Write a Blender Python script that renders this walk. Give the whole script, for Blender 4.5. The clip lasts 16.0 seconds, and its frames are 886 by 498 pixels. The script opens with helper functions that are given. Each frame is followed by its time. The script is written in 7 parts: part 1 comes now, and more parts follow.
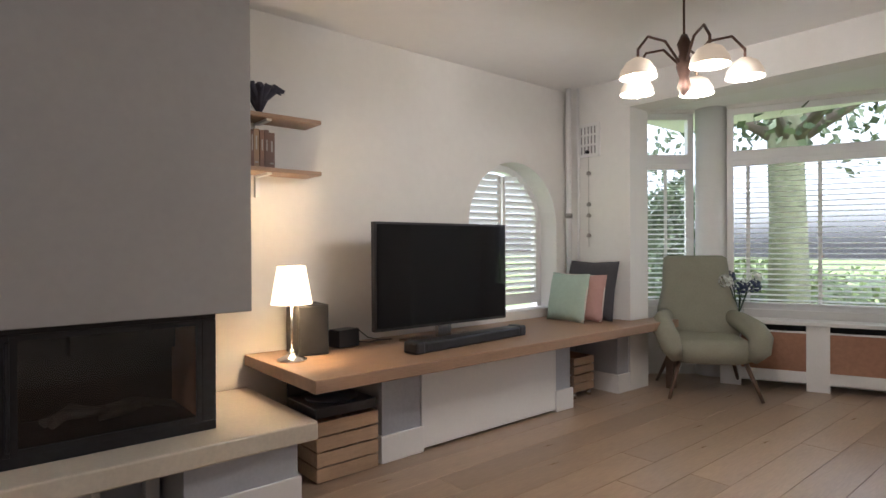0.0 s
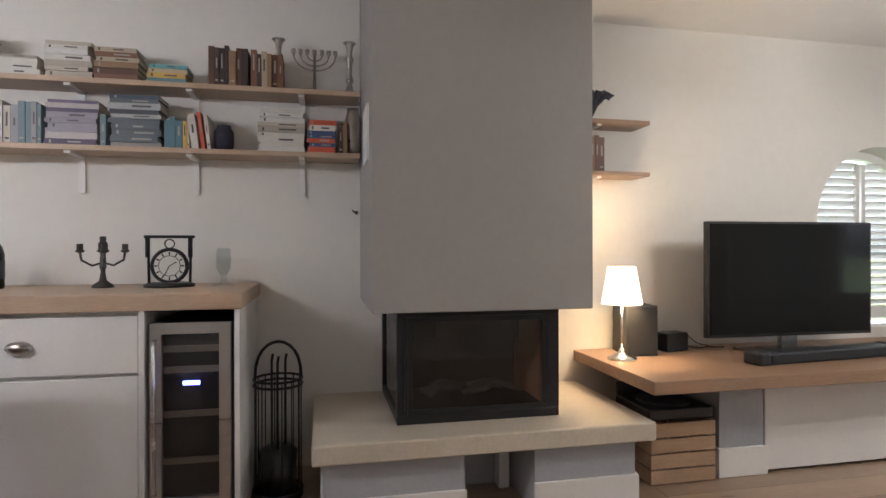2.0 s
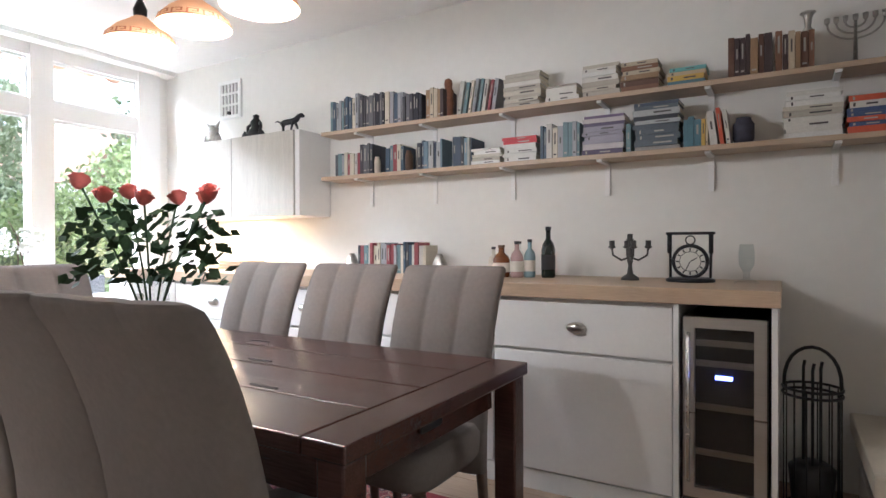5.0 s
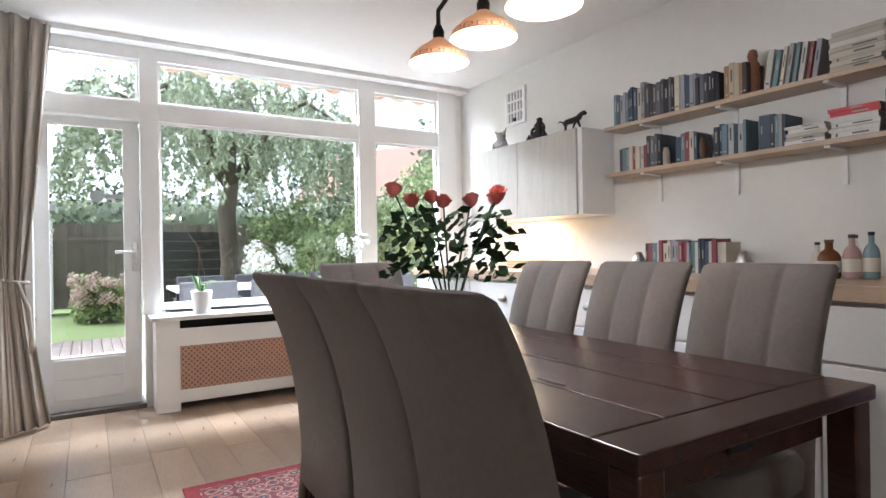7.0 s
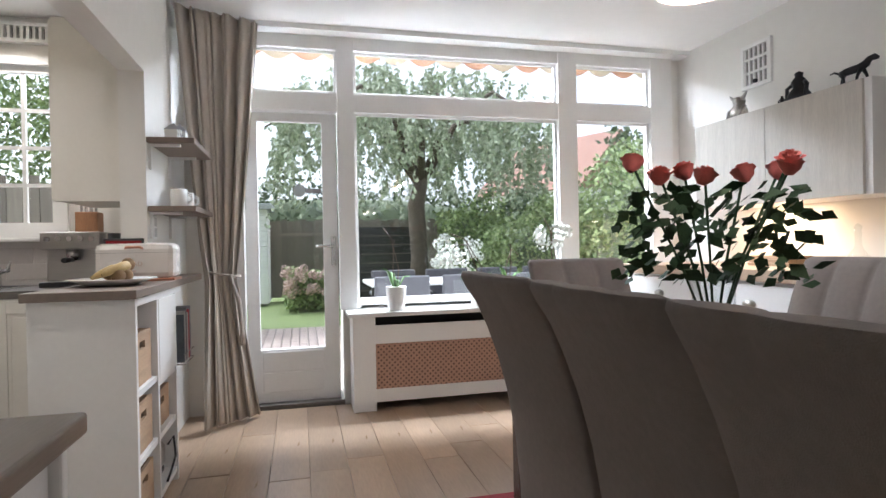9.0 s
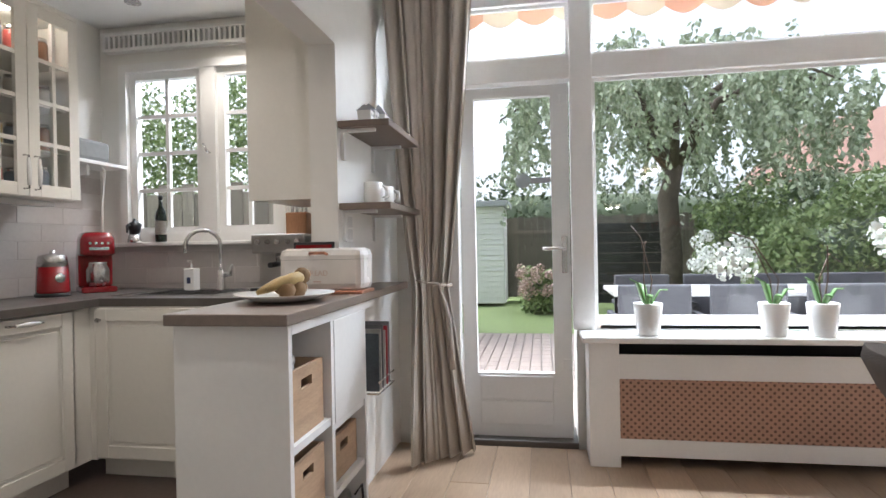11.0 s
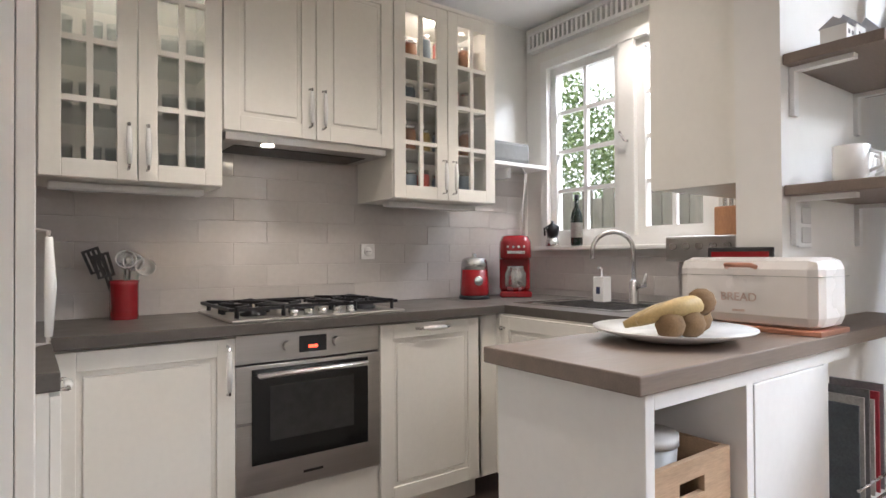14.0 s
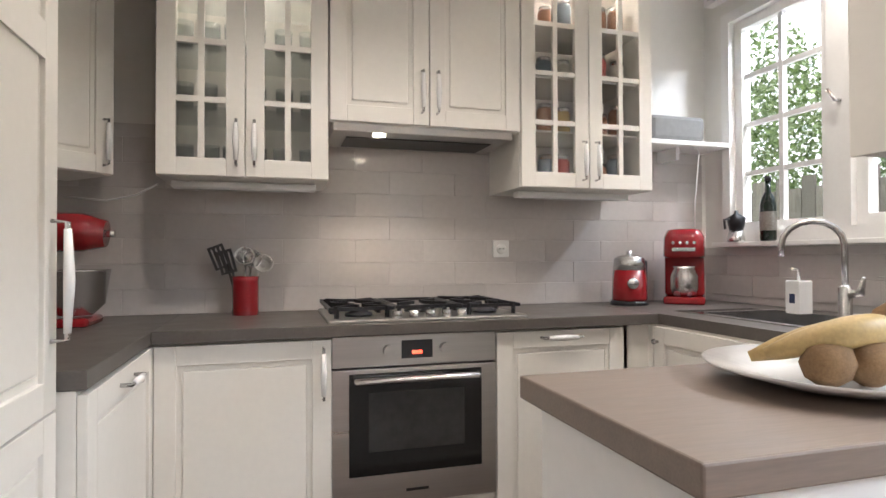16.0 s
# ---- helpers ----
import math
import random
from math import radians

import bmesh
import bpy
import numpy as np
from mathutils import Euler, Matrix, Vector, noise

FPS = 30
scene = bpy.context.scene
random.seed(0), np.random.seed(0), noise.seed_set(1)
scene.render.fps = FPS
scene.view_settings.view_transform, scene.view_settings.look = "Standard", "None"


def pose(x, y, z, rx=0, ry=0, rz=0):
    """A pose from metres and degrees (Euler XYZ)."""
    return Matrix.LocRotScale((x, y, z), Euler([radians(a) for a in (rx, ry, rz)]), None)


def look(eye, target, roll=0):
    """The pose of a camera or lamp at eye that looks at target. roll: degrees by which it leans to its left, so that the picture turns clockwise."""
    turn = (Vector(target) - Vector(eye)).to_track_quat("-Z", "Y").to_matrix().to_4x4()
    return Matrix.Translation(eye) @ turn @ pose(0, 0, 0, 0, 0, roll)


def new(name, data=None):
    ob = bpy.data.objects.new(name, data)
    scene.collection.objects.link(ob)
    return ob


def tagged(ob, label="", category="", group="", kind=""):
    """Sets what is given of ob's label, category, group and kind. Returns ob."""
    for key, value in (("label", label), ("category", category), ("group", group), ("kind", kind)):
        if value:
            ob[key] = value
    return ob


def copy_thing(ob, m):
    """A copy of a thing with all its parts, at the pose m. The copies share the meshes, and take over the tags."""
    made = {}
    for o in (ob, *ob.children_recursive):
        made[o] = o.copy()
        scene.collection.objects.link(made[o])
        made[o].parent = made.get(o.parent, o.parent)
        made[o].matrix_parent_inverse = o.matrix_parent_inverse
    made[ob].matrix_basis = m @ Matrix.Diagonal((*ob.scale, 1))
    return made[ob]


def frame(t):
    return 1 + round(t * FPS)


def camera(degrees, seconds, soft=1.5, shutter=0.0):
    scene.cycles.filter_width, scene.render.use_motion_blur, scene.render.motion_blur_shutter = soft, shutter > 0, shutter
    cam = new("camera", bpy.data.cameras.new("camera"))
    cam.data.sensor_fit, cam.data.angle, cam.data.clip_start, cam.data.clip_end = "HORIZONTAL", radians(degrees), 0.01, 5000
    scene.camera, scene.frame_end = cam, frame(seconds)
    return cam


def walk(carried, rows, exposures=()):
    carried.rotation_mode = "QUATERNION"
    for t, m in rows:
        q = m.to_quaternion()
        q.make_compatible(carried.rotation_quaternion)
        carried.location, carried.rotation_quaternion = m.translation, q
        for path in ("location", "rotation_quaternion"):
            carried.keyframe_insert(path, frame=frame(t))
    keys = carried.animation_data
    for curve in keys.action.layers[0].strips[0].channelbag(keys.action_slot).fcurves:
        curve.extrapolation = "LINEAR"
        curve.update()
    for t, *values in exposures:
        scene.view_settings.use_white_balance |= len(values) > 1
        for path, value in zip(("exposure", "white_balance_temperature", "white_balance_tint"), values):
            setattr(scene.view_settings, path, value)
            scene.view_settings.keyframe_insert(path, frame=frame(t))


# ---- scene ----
cam = camera(75.3, 16.0)
PATH = [
    (0, (0.366, 0.429, 1.108), (1.651, 1.962, 1.098), -0.3),
    (0.5, (0.33, 0.445, 1.103), (1.418, 2.123, 1.097), -0.2),
    (1, (0.274, 0.453, 1.104), (1.134, 2.258, 1.102), -0.3),
    (1.5, (0.206, 0.454, 1.106), (0.832, 2.354, 1.104), -0.2),
    (2, (0.13, 0.446, 1.106), (0.545, 2.402, 1.104), -0.1),
    (2.5, (0.05, 0.434, 1.101), (0.262, 2.423, 1.103), -0.0),
    (3, (-0.009, 0.403, 1.104), (-0.013, 2.403, 1.101), -0.1),
    (3.5, (-0.05, 0.365, 1.115), (-0.289, 2.351, 1.101), -0.1),
    (4, (-0.11, 0.333, 1.118), (-0.593, 2.274, 1.102), -0.0),
    (4.5, (-0.15, 0.336, 1.115), (-0.9, 2.191, 1.1), -0.1),
    (5, (-0.16, 0.349, 1.113), (-1.181, 2.069, 1.097), -0.2),
    (7.5, (-0.242, 0.378, 1.089), (-2.03, 1.275, 1.09), -1.0),
    (8, (-0.343, 0.383, 1.084), (-2.195, 1.138, 1.083), -1.0),
    (10.5, (-1.383, 0.531, 1.126), (-3.382, 0.461, 1.111), -1.2),
    (11, (-1.549, 0.538, 1.132), (-3.52, 0.197, 1.124), -1.1),
    (11.5, (-1.684, 0.534, 1.14), (-3.572, -0.126, 1.14), -1.1),
    (12, (-1.814, 0.499, 1.135), (-3.584, -0.432, 1.139), -0.9),
    (12.5, (-1.958, 0.448, 1.139), (-3.593, -0.704, 1.151), -0.7),
    (13, (-2.072, 0.421, 1.14), (-3.574, -0.898, 1.158), -0.6),
    (13.5, (-2.171, 0.401, 1.142), (-3.51, -1.085, 1.161), -0.5),
    (14, (-2.24, 0.392, 1.144), (-3.416, -1.225, 1.166), -0.3),
    (14.5, (-2.3, 0.372, 1.138), (-3.35, -1.33, 1.159), -0.2),
    (15, (-2.412, 0.302, 1.13), (-3.358, -1.46, 1.147), -0.1),
    (15.5, (-2.536, 0.257, 1.138), (-3.336, -1.576, 1.153), -0.1),
    (16, (-2.661, 0.255, 1.129), (-3.221, -1.665, 1.156), -0.2),
]
walk(cam, [(t, look(eye, target, roll)) for t, eye, target, roll in PATH],
     [(0, 2.22, 5650, 14), (1.5, 2.4, 5650, 13), (3.5, 2.7, 5650, 11), (5, 2.46, 5600, 10), (7.5, 1.8, 5700, 10), (10.5, 1.42, 5800, 10), (13, 1.62, 5900, 12), (16, 1.88, 5900, 12)])

# world and light
world = bpy.data.worlds.new("overcast")
world.use_nodes = True
scene.world = world
wn = world.node_tree
sky = wn.nodes.new("ShaderNodeTexSky")
sky.sky_type, sky.sun_disc, sky.sun_elevation, sky.sun_rotation = "NISHITA", False, radians(48), radians(200)
sky.air_density, sky.dust_density = 1.0, 4.0
hsv = wn.nodes.new("ShaderNodeHueSaturation")
hsv.inputs["Saturation"].default_value = 0.25
wn.links.new(sky.outputs[0], hsv.inputs["Color"])
wn.links.new(hsv.outputs[0], wn.nodes["Background"].inputs[0])
wn.nodes["Background"].inputs[1].default_value = 0.15
sun = new("sun", bpy.data.lights.new("sun", "SUN"))
sun.data.energy, sun.data.angle, sun.data.color = 1.1, radians(20), (1, 0.96, 0.9)
sun.matrix_world = look((0, 0, 30), (6, -9, 15))


def lamp(name, kind, loc, watts, color, size=0.05, aim=None, cone=None):
    ld = bpy.data.lights.new(name, kind)
    ld.energy, ld.color = watts, color
    if kind == "AREA":
        ld.shape, ld.size, ld.size_y = "RECTANGLE", size[0], size[1]
    else:
        ld.shadow_soft_size = size
    if cone:
        ld.spot_size, ld.spot_blend = radians(cone), 0.6
    ob = new(name, ld)
    ob.matrix_world = look(loc, aim) if aim else Matrix.Translation(loc)
    return ob


WARM = (1.0, 0.72, 0.42)
# daylight through the openings, from lamps tucked under the heads of the openings
lamp("garden_daylight", "AREA", (-5.16, 1.75, 2.66), 105, (0.95, 0.98, 1.0), (2.9, 0.10), (-3.6, 1.7, 0.8))
lamp("kitchen_daylight", "AREA", (-5.06, -1.45, 2.36), 9, (0.95, 0.98, 1.0), (0.8, 0.08), (-3.9, -1.6, 0.9))


# materials
def mat(name, color, rough=0.6, metal=0.0, var=0.08, scale=4.0, bump=0.0, bscale=120.0, island=0.0, coat=0.0, stretch=None, spec=0.5, dirt=0.0):
    m = bpy.data.materials.new(name)
    m.use_nodes = True
    n, l = m.node_tree.nodes, m.node_tree.links
    b = n["Principled BSDF"]
    b.inputs["Roughness"].default_value, b.inputs["Metallic"].default_value = rough, metal
    b.inputs["Coat Weight"].default_value, b.inputs["Specular IOR Level"].default_value = coat, spec
    co = n.new("ShaderNodeTexCoord")
    mp = n.new("ShaderNodeMapping")
    l.new(co.outputs["Object"], mp.inputs[0])
    if stretch:
        mp.inputs["Scale"].default_value = stretch
    nz = n.new("ShaderNodeTexNoise")
    nz.inputs["Scale"].default_value, nz.inputs["Detail"].default_value = scale, 6
    l.new(mp.outputs[0], nz.inputs["Vector"])
    nf = n.new("ShaderNodeTexNoise")
    nf.inputs["Scale"].default_value, nf.inputs["Detail"].default_value = scale * 9, 3
    l.new(mp.outputs[0], nf.inputs["Vector"])
    ad = n.new("ShaderNodeMath")
    ad.operation = "ADD"
    l.new(nz.outputs["Fac"], ad.inputs[0])
    l.new(nf.outputs["Fac"], ad.inputs[1])
    mr = n.new("ShaderNodeMapRange")
    mr.inputs["From Min"].default_value, mr.inputs["From Max"].default_value = 0.7, 1.3
    mr.inputs["To Min"].default_value, mr.inputs["To Max"].default_value = 1 - var, 1 + var
    l.new(ad.outputs[0], mr.inputs["Value"])
    src = mr.outputs[0]
    if island:
        oi = n.new("ShaderNodeObjectInfo")
        r2 = n.new("ShaderNodeMapRange")
        r2.inputs["To Min"].default_value, r2.inputs["To Max"].default_value = 1 - island, 1 + island
        l.new(oi.outputs["Random"], r2.inputs["Value"])
        mu = n.new("ShaderNodeMath")
        mu.operation = "MULTIPLY"
        l.new(src, mu.inputs[0])
        l.new(r2.outputs[0], mu.inputs[1])
        src = mu.outputs[0]
    vm = n.new("ShaderNodeVectorMath")
    vm.operation = "SCALE"
    vm.inputs[0].default_value = color
    l.new(src, vm.inputs["Scale"])
    l.new(vm.outputs[0], b.inputs["Base Color"])
    rr = n.new("ShaderNodeMapRange")
    rr.inputs["To Min"].default_value, rr.inputs["To Max"].default_value = max(0.02, rough - 0.08), min(1, rough + 0.08)
    l.new(nz.outputs["Fac"], rr.inputs["Value"])
    l.new(rr.outputs[0], b.inputs["Roughness"])
    if bump:
        nb = n.new("ShaderNodeTexNoise")
        nb.inputs["Scale"].default_value, nb.inputs["Detail"].default_value = bscale, 4
        l.new(mp.outputs[0], nb.inputs["Vector"])
        bp = n.new("ShaderNodeBump")
        bp.inputs["Strength"].default_value, bp.inputs["Distance"].default_value = bump, 0.004
        l.new(nb.outputs["Fac"], bp.inputs["Height"])
        l.new(bp.outputs[0], b.inputs["Normal"])
    return m


def glass_mat(name, tint=(1, 1, 1), gloss=0.02):
    m = bpy.data.materials.new(name)
    m.use_nodes = True
    n, l = m.node_tree.nodes, m.node_tree.links
    n.remove(n["Principled BSDF"])
    tr, gl, mx, lw, pw, fr = (n.new("ShaderNode" + k) for k in ("BsdfTransparent", "BsdfGlossy", "MixShader", "LayerWeight", "Math", "MapRange"))
    lw.inputs[0].default_value = 0.5
    pw.operation = "POWER"
    pw.inputs[1].default_value = 5
    l.new(lw.outputs["Facing"], pw.inputs[0])
    l.new(pw.outputs[0], fr.inputs["Value"])
    fr.inputs["To Min"].default_value, fr.inputs["To Max"].default_value = 0.035, 0.9
    tr.inputs[0].default_value = (*tint, 1)
    gl.inputs["Roughness"].default_value = gloss
    l.new(fr.outputs[0], mx.inputs[0])
    l.new(tr.outputs[0], mx.inputs[1])
    l.new(gl.outputs[0], mx.inputs[2])
    l.new(mx.outputs[0], n["Material Output"].inputs[0])
    return m


def glow(name, color, strength, base=(0.9, 0.85, 0.75)):
    m = mat(name, base, 0.5, var=0.03)
    b = m.node_tree.nodes["Principled BSDF"]
    b.inputs["Emission Color"].default_value, b.inputs["Emission Strength"].default_value = (*color, 1), strength
    return m


M_WALL = mat("wall_plaster", (0.78, 0.76, 0.72), 0.85, var=0.02, scale=2, bump=0.06, bscale=90)
M_CEIL = mat("ceiling_paint", (0.82, 0.81, 0.79), 0.9, var=0.015, scale=1.5, bump=0.04, bscale=80)
M_WHITE = mat("white_paint", (0.80, 0.79, 0.77), 0.35, var=0.02, scale=6, bump=0.03, bscale=60)
M_CREAM = mat("cream_lacquer", (0.78, 0.75, 0.69), 0.35, var=0.02, scale=5, bump=0.02, bscale=40)
M_HOOD = mat("grey_plaster", (0.34, 0.325, 0.31), 0.8, var=0.03, scale=3, bump=0.05, bscale=90)
M_GREYP = mat("grey_painted_brick", (0.42, 0.43, 0.46), 0.8, var=0.05, scale=8, bump=0.3, bscale=40)
M_OAKFLOOR = mat("oak_floor", (0.365, 0.262, 0.18), 0.30, var=0.13, scale=3, bump=0.08, bscale=40, island=0.14, stretch=(0.5, 4, 4))
M_OAK = mat("oak_board", (0.30, 0.19, 0.12), 0.45, var=0.18, scale=4, bump=0.1, bscale=40, stretch=(0.6, 8, 8))
M_OAKPALE = mat("pale_oak_top", (0.47, 0.35, 0.245), 0.45, var=0.12, scale=4, bump=0.06, bscale=40, stretch=(0.5, 8, 8))
M_MAHOG = mat("dark_red_hardwood", (0.058, 0.024, 0.019), 0.24, var=0.3, scale=3, bump=0.12, bscale=30, coat=0.08, stretch=(0.6, 8, 8))
M_WALNUT = mat("dark_walnut", (0.12, 0.075, 0.05), 0.4, var=0.2, scale=4, stretch=(0.6, 8, 8))
M_FABRIC = mat("taupe_fabric", (0.21, 0.186, 0.17), 0.95, var=0.07, scale=7, bump=0.5, bscale=500, spec=0.2)
M_SAGE = mat("sage_wool", (0.29, 0.28, 0.215), 0.95, var=0.06, scale=9, bump=0.5, bscale=400, spec=0.2)
M_STONE = mat("beige_hearth_stone", (0.60, 0.54, 0.44), 0.35, var=0.07, scale=7, bump=0.03)
M_BLACKM = mat("black_steel", (0.03, 0.03, 0.033), 0.4, 0.6, var=0.15)
M_SOOT = mat("firebrick_soot", (0.05, 0.042, 0.038), 0.95, var=0.4, scale=5, bump=0.4, bscale=30)
M_BLACKP = mat("black_plastic", (0.02, 0.02, 0.022), 0.35, var=0.1)
M_CHROME = mat("brushed_steel", (0.62, 0.61, 0.6), 0.25, 1.0, var=0.05, scale=10)
M_SILVER = mat("tarnished_silver", (0.42, 0.40, 0.37), 0.3, 1.0, var=0.25, scale=20)
M_STEEL = mat("stainless_steel", (0.55, 0.53, 0.51), 0.3, 1.0, var=0.06, scale=3, stretch=(0.2, 6, 12))
M_GLASS = glass_mat("window_glass")
M_DARKGLASS = glass_mat("smoked_glass", (0.78, 0.76, 0.74))
M_COUNTER = mat("dark_laminate", (0.10, 0.088, 0.078), 0.38, var=0.12, scale=14)
M_ISLTOP = mat("brown_laminate", (0.20, 0.155, 0.125), 0.42, var=0.12, scale=4, stretch=(0.6, 8, 8))
M_TILE = mat("taupe_glazed_tile", (0.52, 0.485, 0.46), 0.12, var=0.04, scale=5, bump=0.12, bscale=9, island=0.05)
M_GROUT = mat("grout", (0.56, 0.53, 0.505), 0.9, var=0.03)
M_KFLOOR = mat("kitchen_floor_vinyl", (0.085, 0.062, 0.052), 0.4, var=0.2, scale=5)
M_RED = mat("red_enamel", (0.24, 0.010, 0.014), 0.15, var=0.05, coat=0.5)
M_CURTAIN = mat("beige_linen", (0.52, 0.47, 0.41), 0.95, var=0.07, scale=14, bump=0.4, bscale=500, spec=0.2)
M_CANE = mat("brown_perforated_panel", (0.36, 0.19, 0.12), 0.8, var=0.15, scale=30)
M_SHUT = mat("white_shutter", (0.82, 0.81, 0.79), 0.4, var=0.02)
M_WICK = mat("grey_outdoor_wicker", (0.09, 0.09, 0.1), 0.8, var=0.2, scale=40, bump=0.4, bscale=150)
M_PINE = mat("pine_crate", (0.44, 0.30, 0.19), 0.7, var=0.16, scale=5, bump=0.15, bscale=40, stretch=(1, 9, 9))
M_RUG = mat("red_persian_rug", (0.20, 0.06, 0.06), 0.95, var=0.5, scale=26, bump=0.5, bscale=300)
M_RUGB = mat("red_rug_border", (0.25, 0.03, 0.04), 0.95, var=0.3, scale=40, bump=0.5, bscale=300)
M_GREEN = mat("rose_leaf", (0.03, 0.06, 0.026), 0.65, var=0.35, scale=30, spec=0.2)
M_ROSE = mat("coral_rose", (0.50, 0.12, 0.10), 0.7, var=0.2, scale=40)
M_CERAM = mat("white_ceramic", (0.8, 0.79, 0.77), 0.2, var=0.02)


# mesh helpers
def bx(bm, x0, x1, y0, y1, z0, z1, bev=0.0, m=None):
    vs = [bm.verts.new((x, y, z)) for x in (x0, x1) for y in (y0, y1) for z in (z0, z1)]
    fs = [bm.faces.new([vs[i] for i in f]) for f in ((0, 1, 3, 2), (4, 6, 7, 5), (0, 4, 5, 1), (2, 3, 7, 6), (0, 2, 6, 4), (1, 5, 7, 3))]
    if m is not None:
        for v in vs:
            v.co = m @ v.co
    if bev:
        bmesh.ops.bevel(bm, geom=list({e for f in fs for e in f.edges}), offset=bev, segments=2, profile=0.5, affect="EDGES")
    return bm


def box(x0, x1, y0, y1, z0, z1, bev=0.0, m=None):
    return bx(bmesh.new(), min(x0, x1), max(x0, x1), min(y0, y1), max(y0, y1), min(z0, z1), max(z0, z1), bev, m)


def lathe(profile, seg=20, c=(0, 0, 0), bm=None, cap=True):
    bm = bm or bmesh.new()
    rings = []
    for r, z in profile:
        rings.append([bm.verts.new((c[0] + r * math.cos(2 * math.pi * i / seg), c[1] + r * math.sin(2 * math.pi * i / seg), c[2] + z)) for i in range(seg)])
    for a, b in zip(rings, rings[1:]):
        for i in range(seg):
            bm.faces.new((a[i], a[(i + 1) % seg], b[(i + 1) % seg], b[i])).smooth = True
    if cap:
        if profile[0][0] > 1e-4:
            bm.faces.new(rings[0][::-1])
        if profile[-1][0] > 1e-4:
            bm.faces.new(rings[-1])
    return bm


def tube(pts, r, seg=8, bm=None):
    bm = bm or bmesh.new()
    pts = [Vector(p) for p in pts]
    rad = r if isinstance(r, (list, tuple)) else [r] * len(pts)
    rings, side = [], None
    for i, p in enumerate(pts):
        d = (pts[min(i + 1, len(pts) - 1)] - pts[max(i - 1, 0)]).normalized()
        if side is None:
            side = d.orthogonal().normalized()
        side = (side - d * side.dot(d)).normalized()
        up = d.cross(side)
        rings.append([bm.verts.new(p + rad[i] * (side * math.cos(2 * math.pi * k / seg) + up * math.sin(2 * math.pi * k / seg))) for k in range(seg)])
    for a, b in zip(rings, rings[1:]):
        for k in range(seg):
            bm.faces.new((a[k], a[(k + 1) % seg], b[(k + 1) % seg], b[k])).smooth = True
    bm.faces.new(rings[0][::-1])
    bm.faces.new(rings[-1])
    return bm


def cyl(p0, p1, r, seg=14, bm=None):
    return tube([p0, p1], r, seg, bm)


def part(name, bm, material, parent=None, label=""):
    me = bpy.data.meshes.new(name)
    bmesh.ops.recalc_face_normals(bm, faces=bm.faces)
    bm.to_mesh(me)
    bm.free()
    me.materials.append(material)
    ob = new(name, me)
    if parent is not None:
        ob.parent = parent
    if label:
        ob["label"] = label
    return ob


def thing(name, loc, rz=0, label="", category="", group=""):
    ob = new(name)
    ob.empty_display_size = 0.1
    ob.matrix_basis = pose(*loc, 0, 0, rz)
    return tagged(ob, label, category, group)


def solo(name, bm, material, label, category, group="", loc=None, rz=0):
    ob = tagged(part(name, bm, material), label, category, group)
    if loc:
        ob.matrix_basis = pose(*loc, 0, 0, rz)
    return ob


def struct(name, bm, material, label=""):
    return tagged(part(name, bm, material), label, "", "", "structure")


# ---- the shell ----
YN, XG, XF, YW, YS, XW = 3.46, -4.80, 4.26, -0.30, -2.24, -4.80
ZC, ZF = 2.60, 2.39


def wall_x(name, x0, x1, y0, y1, z0, z1, holes, label, material=M_WALL):
    """A wall across x with holes (y0, y1, z0, z1), as boxes butted end to end."""
    bm = bmesh.new()
    cuts = sorted({y0, y1, *[h[0] for h in holes], *[h[1] for h in holes]})
    for a, b in zip(cuts, cuts[1:]):
        spans = sorted((h[2], h[3]) for h in holes if h[0] <= a + 1e-6 and h[1] >= b - 1e-6)
        z = z0
        for s, e in spans:
            if s > z + 1e-4:
                bx(bm, x0, x1, a, b, z, s)
            z = e
        if z < z1 - 1e-4:
            bx(bm, x0, x1, a, b, z, z1)
    return struct(name, bm, material, label)


def wall_y(name, y0, y1, x0, x1, z0, z1, holes, label, material=M_WALL):
    ob = wall_x(name, -y1, -y0, x0, x1, z0, z1, holes, label, material)
    ob.data.transform(Matrix.Rotation(radians(-90), 4, "Z"))
    # after the turn: x' = y, y' = -x
    return ob


wall_y("wall_north", YN, YN + 0.28, -5.1, 4.5, -0.1, 2.8, [(3.15, 4.13, 0.60, 1.75)], "off-white plastered long wall")
wall_x("wall_garden", XG - 0.30, XG - 0.02, -0.42, YN, -0.1, 2.8, [(0.0, 3.37, 0.02, 2.60)], "white facade wall round the garden window")
wall_x("wall_kitchen_window", XW - 0.12, XW - 0.02, YS - 0.2, -0.42, -0.1, 2.8, [(-2.09, -0.98, 1.195, 2.32)], "white kitchen outer wall")
struct("wall_kitchen_south", box(XW - 0.12, -1.4, YS - 0.2, YS, -0.1, 2.8), M_WALL, "kitchen back wall behind the tiles")
struct("wall_kitchen_east", box(-1.5, -1.4, YS, -0.42, -0.1, 2.8), M_WALL, "kitchen end wall")
wall_y("wall_middle", -0.42, YW, -4.82, 4.5, -0.1, 2.8, [(-3.84, -1.62, -0.1, 1.99)], "white wall with a wide opening to the kitchen")
wall_x("wall_front", XF, XF + 0.25, -0.30, YN, -0.1, 2.8, [(0.4, 2.86, -0.1, 2.16)], "white front wall with the bay opening")
struct("ceiling_rear", box(-5.1, 1.3, YW, YN, ZC, ZC + 0.15), M_CEIL, "white plaster ceiling")
struct("ceiling_front", box(1.3, XF, YW, YN, ZF, ZF + 0.36), M_CEIL, "white plaster ceiling")
